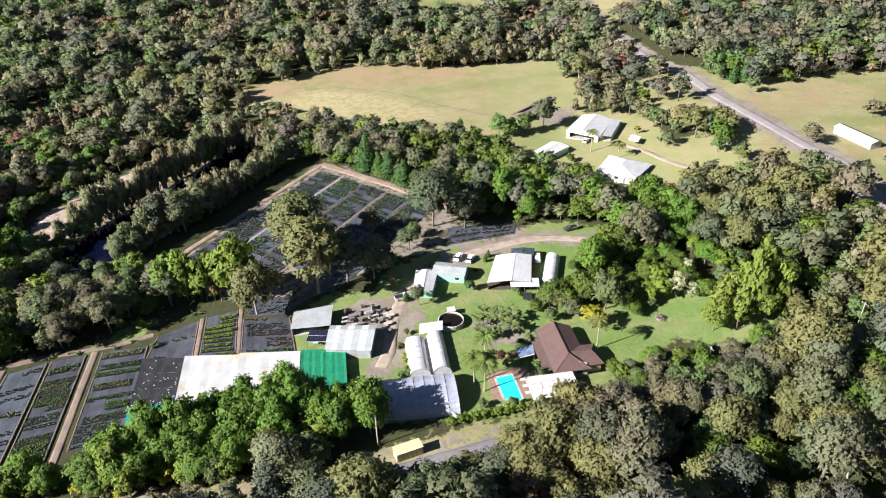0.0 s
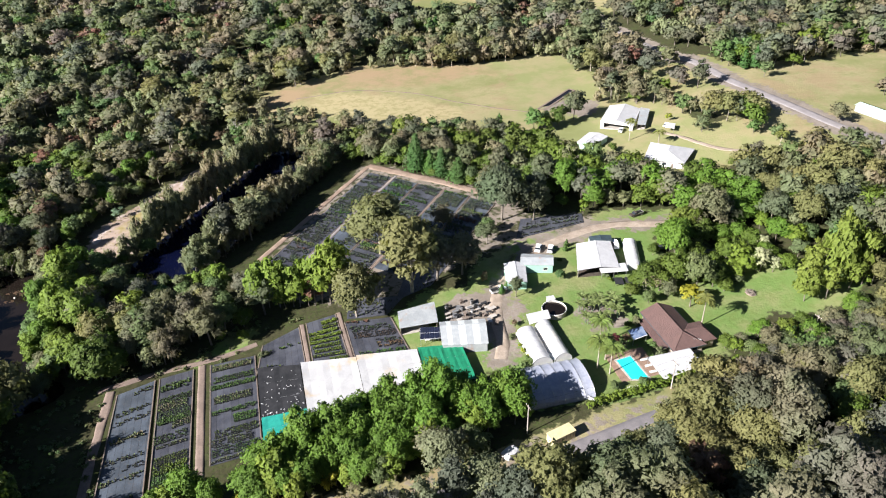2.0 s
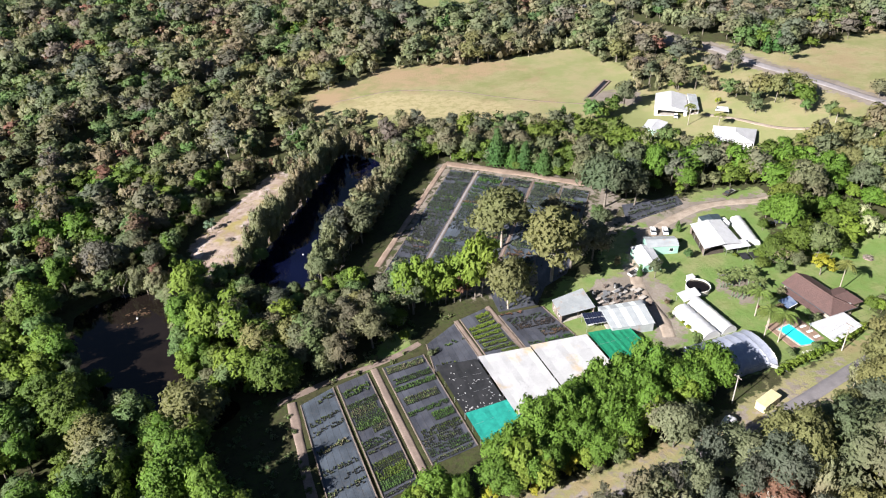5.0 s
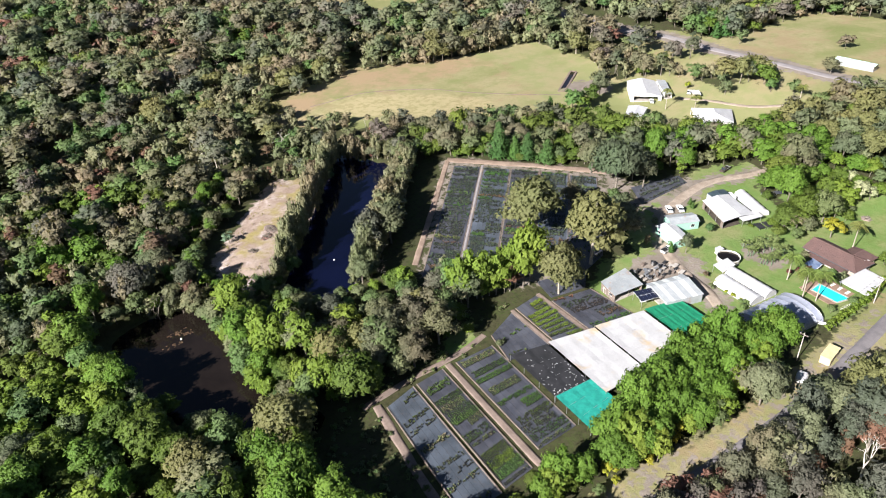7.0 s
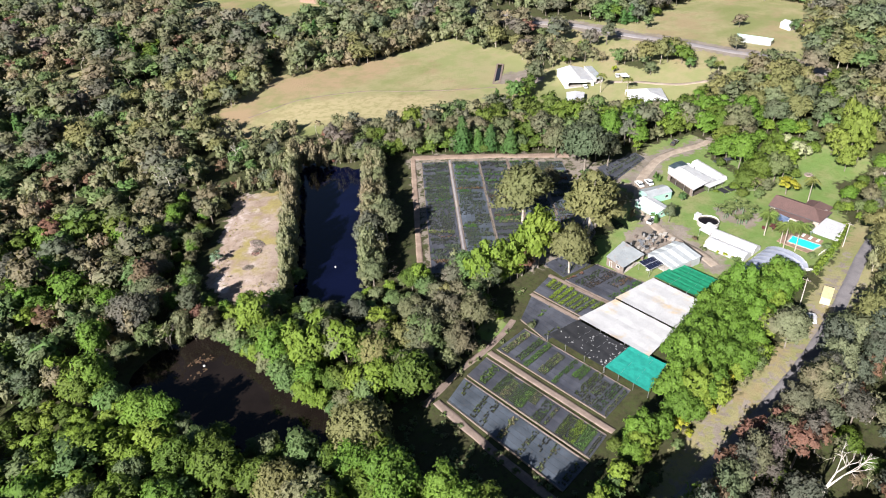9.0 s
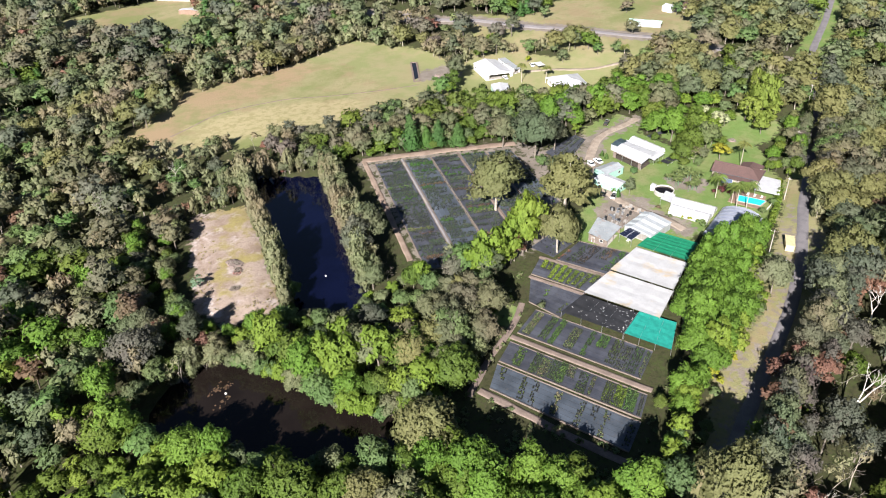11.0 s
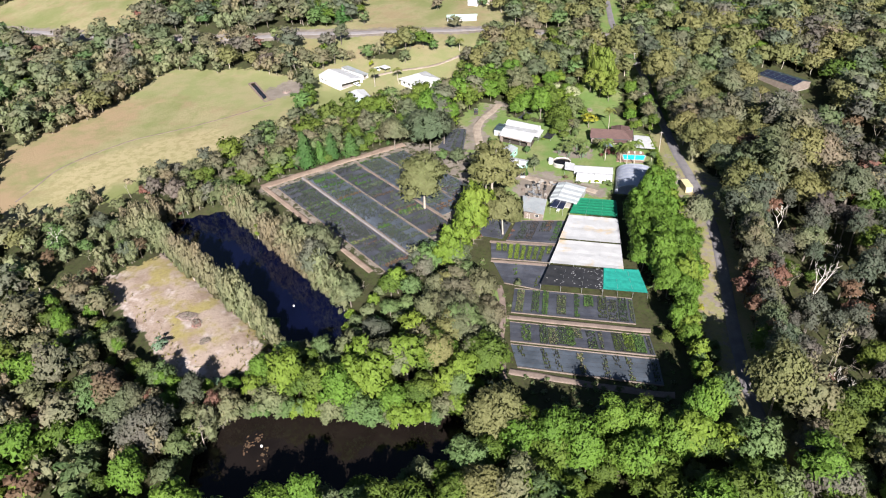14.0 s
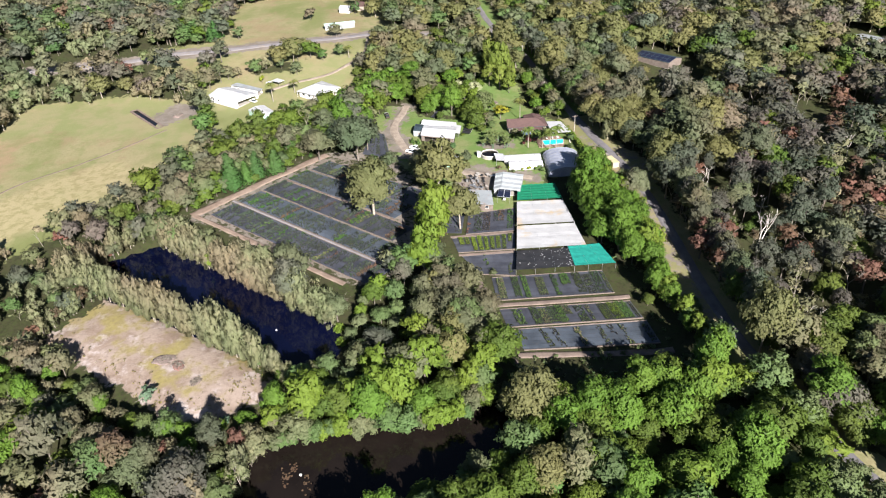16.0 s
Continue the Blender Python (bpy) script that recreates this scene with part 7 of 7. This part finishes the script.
yr = random.Random(12)
for k, (bx, by) in enumerate([(1.5, 164), (3.5, 166.5), (0.2, 167.2), (5.8, 166), (6.6, 162.2), (8.6, 160.4), (7.2, 158.8), (4.6, 169.2), (2.2, 170.4), (9.6, 164.0), (-1.6, 164.2), (-2.4, 168), (8.8, 157.2)]):
    if k % 4 == 0:
        pallet_stack(bx, by, yr.uniform(0, 90), yr.randint(2, 6), "stack of weathered timber pallets in the yard")
    elif k % 4 == 1:
        bench(bx, by, yr.uniform(-10, 20), yr.uniform(2.2, 3.6), 1.3, CONCRETE, "pale potting bench in the yard")
    elif k % 4 == 2:
        bench(bx, by, yr.uniform(60, 100), yr.uniform(2.0, 3.0), 1.2, STEEL, "wire-topped steel potting bench")
    else:
        for _ in range(3):
            drum(bx + yr.uniform(-.9, .9), by + yr.uniform(-.9, .9), yr.choice([PLASTIC_BLACK, STEEL, PLASTIC_BLACK]), "drum standing in the nursery yard")
for k in range(18):
    bx, by = -3.4 + 2.3 * (k % 6) + yr.uniform(-.3, .3), 161.6 + 2.1 * (k // 6) + .25 * (k % 6) + yr.uniform(-.3, .3)
    if k % 5 == 4:
        drum(bx, by, yr.choice([PLASTIC_BLACK, STEEL]), "drum standing in the nursery yard")
    else:
        bench(bx, by, 12 + yr.uniform(-5, 5), yr.uniform(1.5, 2.0), yr.uniform(.7, 1.0), yr.choice([STEEL, TIMBER, CONCRETE, SHADE_BLACK]), "low potting bench in the gravel yard")
for k in range(4):
    bench(50.5 + 3.2 * k, 165.2 - .9 * k, -16, 2.6, 3.6, SHADE_BLACK, "low bench with dark netting beside the farm shed")
for k in range(3):
    bench(-11.5 + 2.2 * k, 156.4 - .4 * k, -14, 1.8, 1.0, WALL_WHITE, "white bench under the solar panels")
for k, (rx_, ry_) in enumerate(((72, 178.5), (76.5, 176.6), (81, 174.2), (85.5, 171.2), (90, 168.0), (94.5, 168.6))):
    bench(rx_, ry_, -28, 4.2, 2.2, MAT_BLACK, "raised growing bed with black mat in the garden", "growing_bench")


def heap(name, x, y, rx, ry, h, material, label, seed):
    """A heap of earth or brush: a lumpy mound with sticks on it."""
    ob = thing(name, x, y, label, "heap", turn=seed * 31)
    rng = np.random.default_rng(seed)
    V, F = ico(3)
    V = V[:, :] * (1 + .25 * np.array([noise.noise((p[0] * 2, p[1] * 2, p[2] * 2 + seed)) for p in V]))[:, None]
    V[:, 2] = np.maximum(V[:, 2], -.3)
    m = new("mound_body", mesh_np("mound_body", V * (rx, ry, h), F, [material], smooth=True))
    m.parent = ob
    s_ = Soup()
    for _ in range(170):
        a, r_ = rng.uniform(0, 6.28), rng.uniform(0, .95)
        p = np.array([math.cos(a) * r_ * rx, math.sin(a) * r_ * ry, h * math.sqrt(1 - r_ * r_) * .95])
        d = unit(np.array([rng.normal(), rng.normal(), .25 * rng.normal()])) * rng.uniform(.6, 2.0)
        limb(s_, p - d * .5, p + d * .5, .06, .03, 4, 0)
    V, F, _ = s_.arrays()
    st = new("brushwood", mesh_np("brushwood", V, F, [BARK]))
    st.parent = ob
    tagged(st, kind="stuff")
    return ob


heap("brush_heap", -88, 262, 3.4, 2.2, .3, PEBBLE, "brown heap of dead brush on the bare clearing", 3)
heap("brush_heap", -98, 251, 1.7, 1.2, .28, PEBBLE, "brown heap of dead brush on the bare clearing", 5)
heap("brush_heap", -91, 257.5, 2.2, 1.5, .45, RED_BRUSH, "reddish heap of dead brush on the bare clearing", 7)
heap("soil_heap", 84.5, 148.6, 1.6, 1.2, .8, PEBBLE, "small pinkish garden rockery on the lawn", 9)
heap("soil_heap", 97.0, 305.0, 3.0, 2.0, .8, PEBBLE, "brown soil heap at the field's edge", 11)


def tuft_patch(name, spots_, leaf, label, size=.7):
    soup, tint = Soup(), []
    rng = np.random.default_rng(len(spots_) + 4)
    for x, y, r_ in spots_:
        for _ in range(int(17 * r_ * r_)):
            a, q = rng.uniform(0, 6.28), r_ * math.sqrt(rng.uniform())
            px, py = x + math.cos(a) * q, y + math.sin(a) * q
            n0 = soup.n
            tufts(rng, soup, np.array([px, py, g(px, py) + .2]), np.array([.45, .45, .5]), 6, size, upper=0.0)
            tint += [rng.uniform()] * (soup.n - n0)
    V, F, _ = soup.arrays()
    return tagged(new(name, mesh_np(name, V, F, [LEAF[leaf]], None, tint)), label, "grass", kind="stuff")


grng = np.random.default_rng(77)
edge = [(-76, 299), (-84, 288), (-93, 275), (-104, 262), (-111, 252), (-109, 242), (-107, 230)]
blades = []
for (ax, ay), (bx, by) in zip(edge, edge[1:]):
    for _ in range(16):
        f = grng.uniform()
        blades.append((ax + (bx - ax) * f + 3.0 + grng.normal() * 1.9, ay + (by - ay) * f - .8 + grng.normal() * 1.9, grng.uniform(.22, .4)))
for _ in range(30):
    blades.append((-99 + grng.normal() * 4, 238 + grng.normal() * 3, grng.uniform(.25, .5)))
tuft_patch("tall_grass", blades, "straw", "tall straw-yellow grass along the bare clearing", .32)
tuft_patch("reeds", [(-122, 227, 1.6), (-118.5, 218, 1.4), (-117.5, 206, 1.4), (-117.5, 194, 1.4), (-84, 213, 1.8), (-78, 214, 1.6), (-92, 220, 1.6)], "lime", "green reeds along the water's edge", .9)

under = []
while len(under) < 260:
    ux, uy = grng.uniform(-118, -44), grng.uniform(116, 186)
    bed = (-95.5 < ux < -58 and 124 < uy < 166.8) or (ux > -59 and uy < 177 and uy > 127)
    if not bed and float(inside(POND_ROUND, ux, uy)) < -6:
        under.append((ux, uy, grng.uniform(.35, .8)))
tuft_patch("undergrowth", under, "scrub", "low rough weeds and grass round the plant beds", .55)

# the narrow trench in the dry field and floats on the dams
dig = [(107.8, 331.6), (109.4, 328.8), (85.0, 309.0), (82.4, 311.0)]
tr = Plan("trench", 96, 320, "narrow dark water-filled trench in the dry field", "trench", z=float(lie(96, 320)))
tr.slab("water", WATER_BROWN, [(*p, .22) for p in dig], .4)
for a, b in zip(dig, dig[1:] + dig[:1]):
    tr.beam("bank", REDDIRT, (*a, .42), (*b, .42), .9, .6)


def float_ball(x, y, z, r, label):
    ob = new("float_ball", None)
    ob.location = (x, y, z)
    tagged(ob, label, "float", "floats on the dams")
    bm = bmesh.new()
    bmesh.ops.create_uvsphere(bm, u_segments=12, v_segments=8, radius=r)
    part("ball", bm, WALL_WHITE, ob)
    bm = bmesh.new()
    tube(bm, (0, 0, r * .8), (0, 0, r * 1.4), r * .2, n=6)
    part("eyelet", bm, STEEL, ob)


float_ball(-76.5, 232.6, WATER_LONG + .12, .3, "white float on the long dam")
float_ball(-130.5, 219.6, WATER_ROUND + .12, .35, "white float on the round dam")
pads, prng = Soup(), np.random.default_rng(4)
for _ in range(70):
    cx_, cy_ = ((-132.8, 218.0), (-128.5, 221.5), (-131.0, 223.0))[prng.integers(0, 3)]
    x, y = cx_ + prng.normal() * 1.3, cy_ + prng.normal() * .6
    r_ = prng.uniform(.12, .3)
    a = np.arange(6) * 1.047
    pads.add(np.concatenate([np.stack([x + np.cos(a) * r_, y + np.sin(a) * r_, np.full(6, WATER_ROUND + .02)], 1), [[x, y, WATER_ROUND + .05]]]), [[i, (i + 1) % 6, 6] for i in range(6)])
V, F, _ = pads.arrays()
tagged(new("lily_pads", mesh_np("lily_pads", V, F, [LEAF["rusty"]])), "reddish floating pond leaves on brown water", "pond plants", kind="stuff")
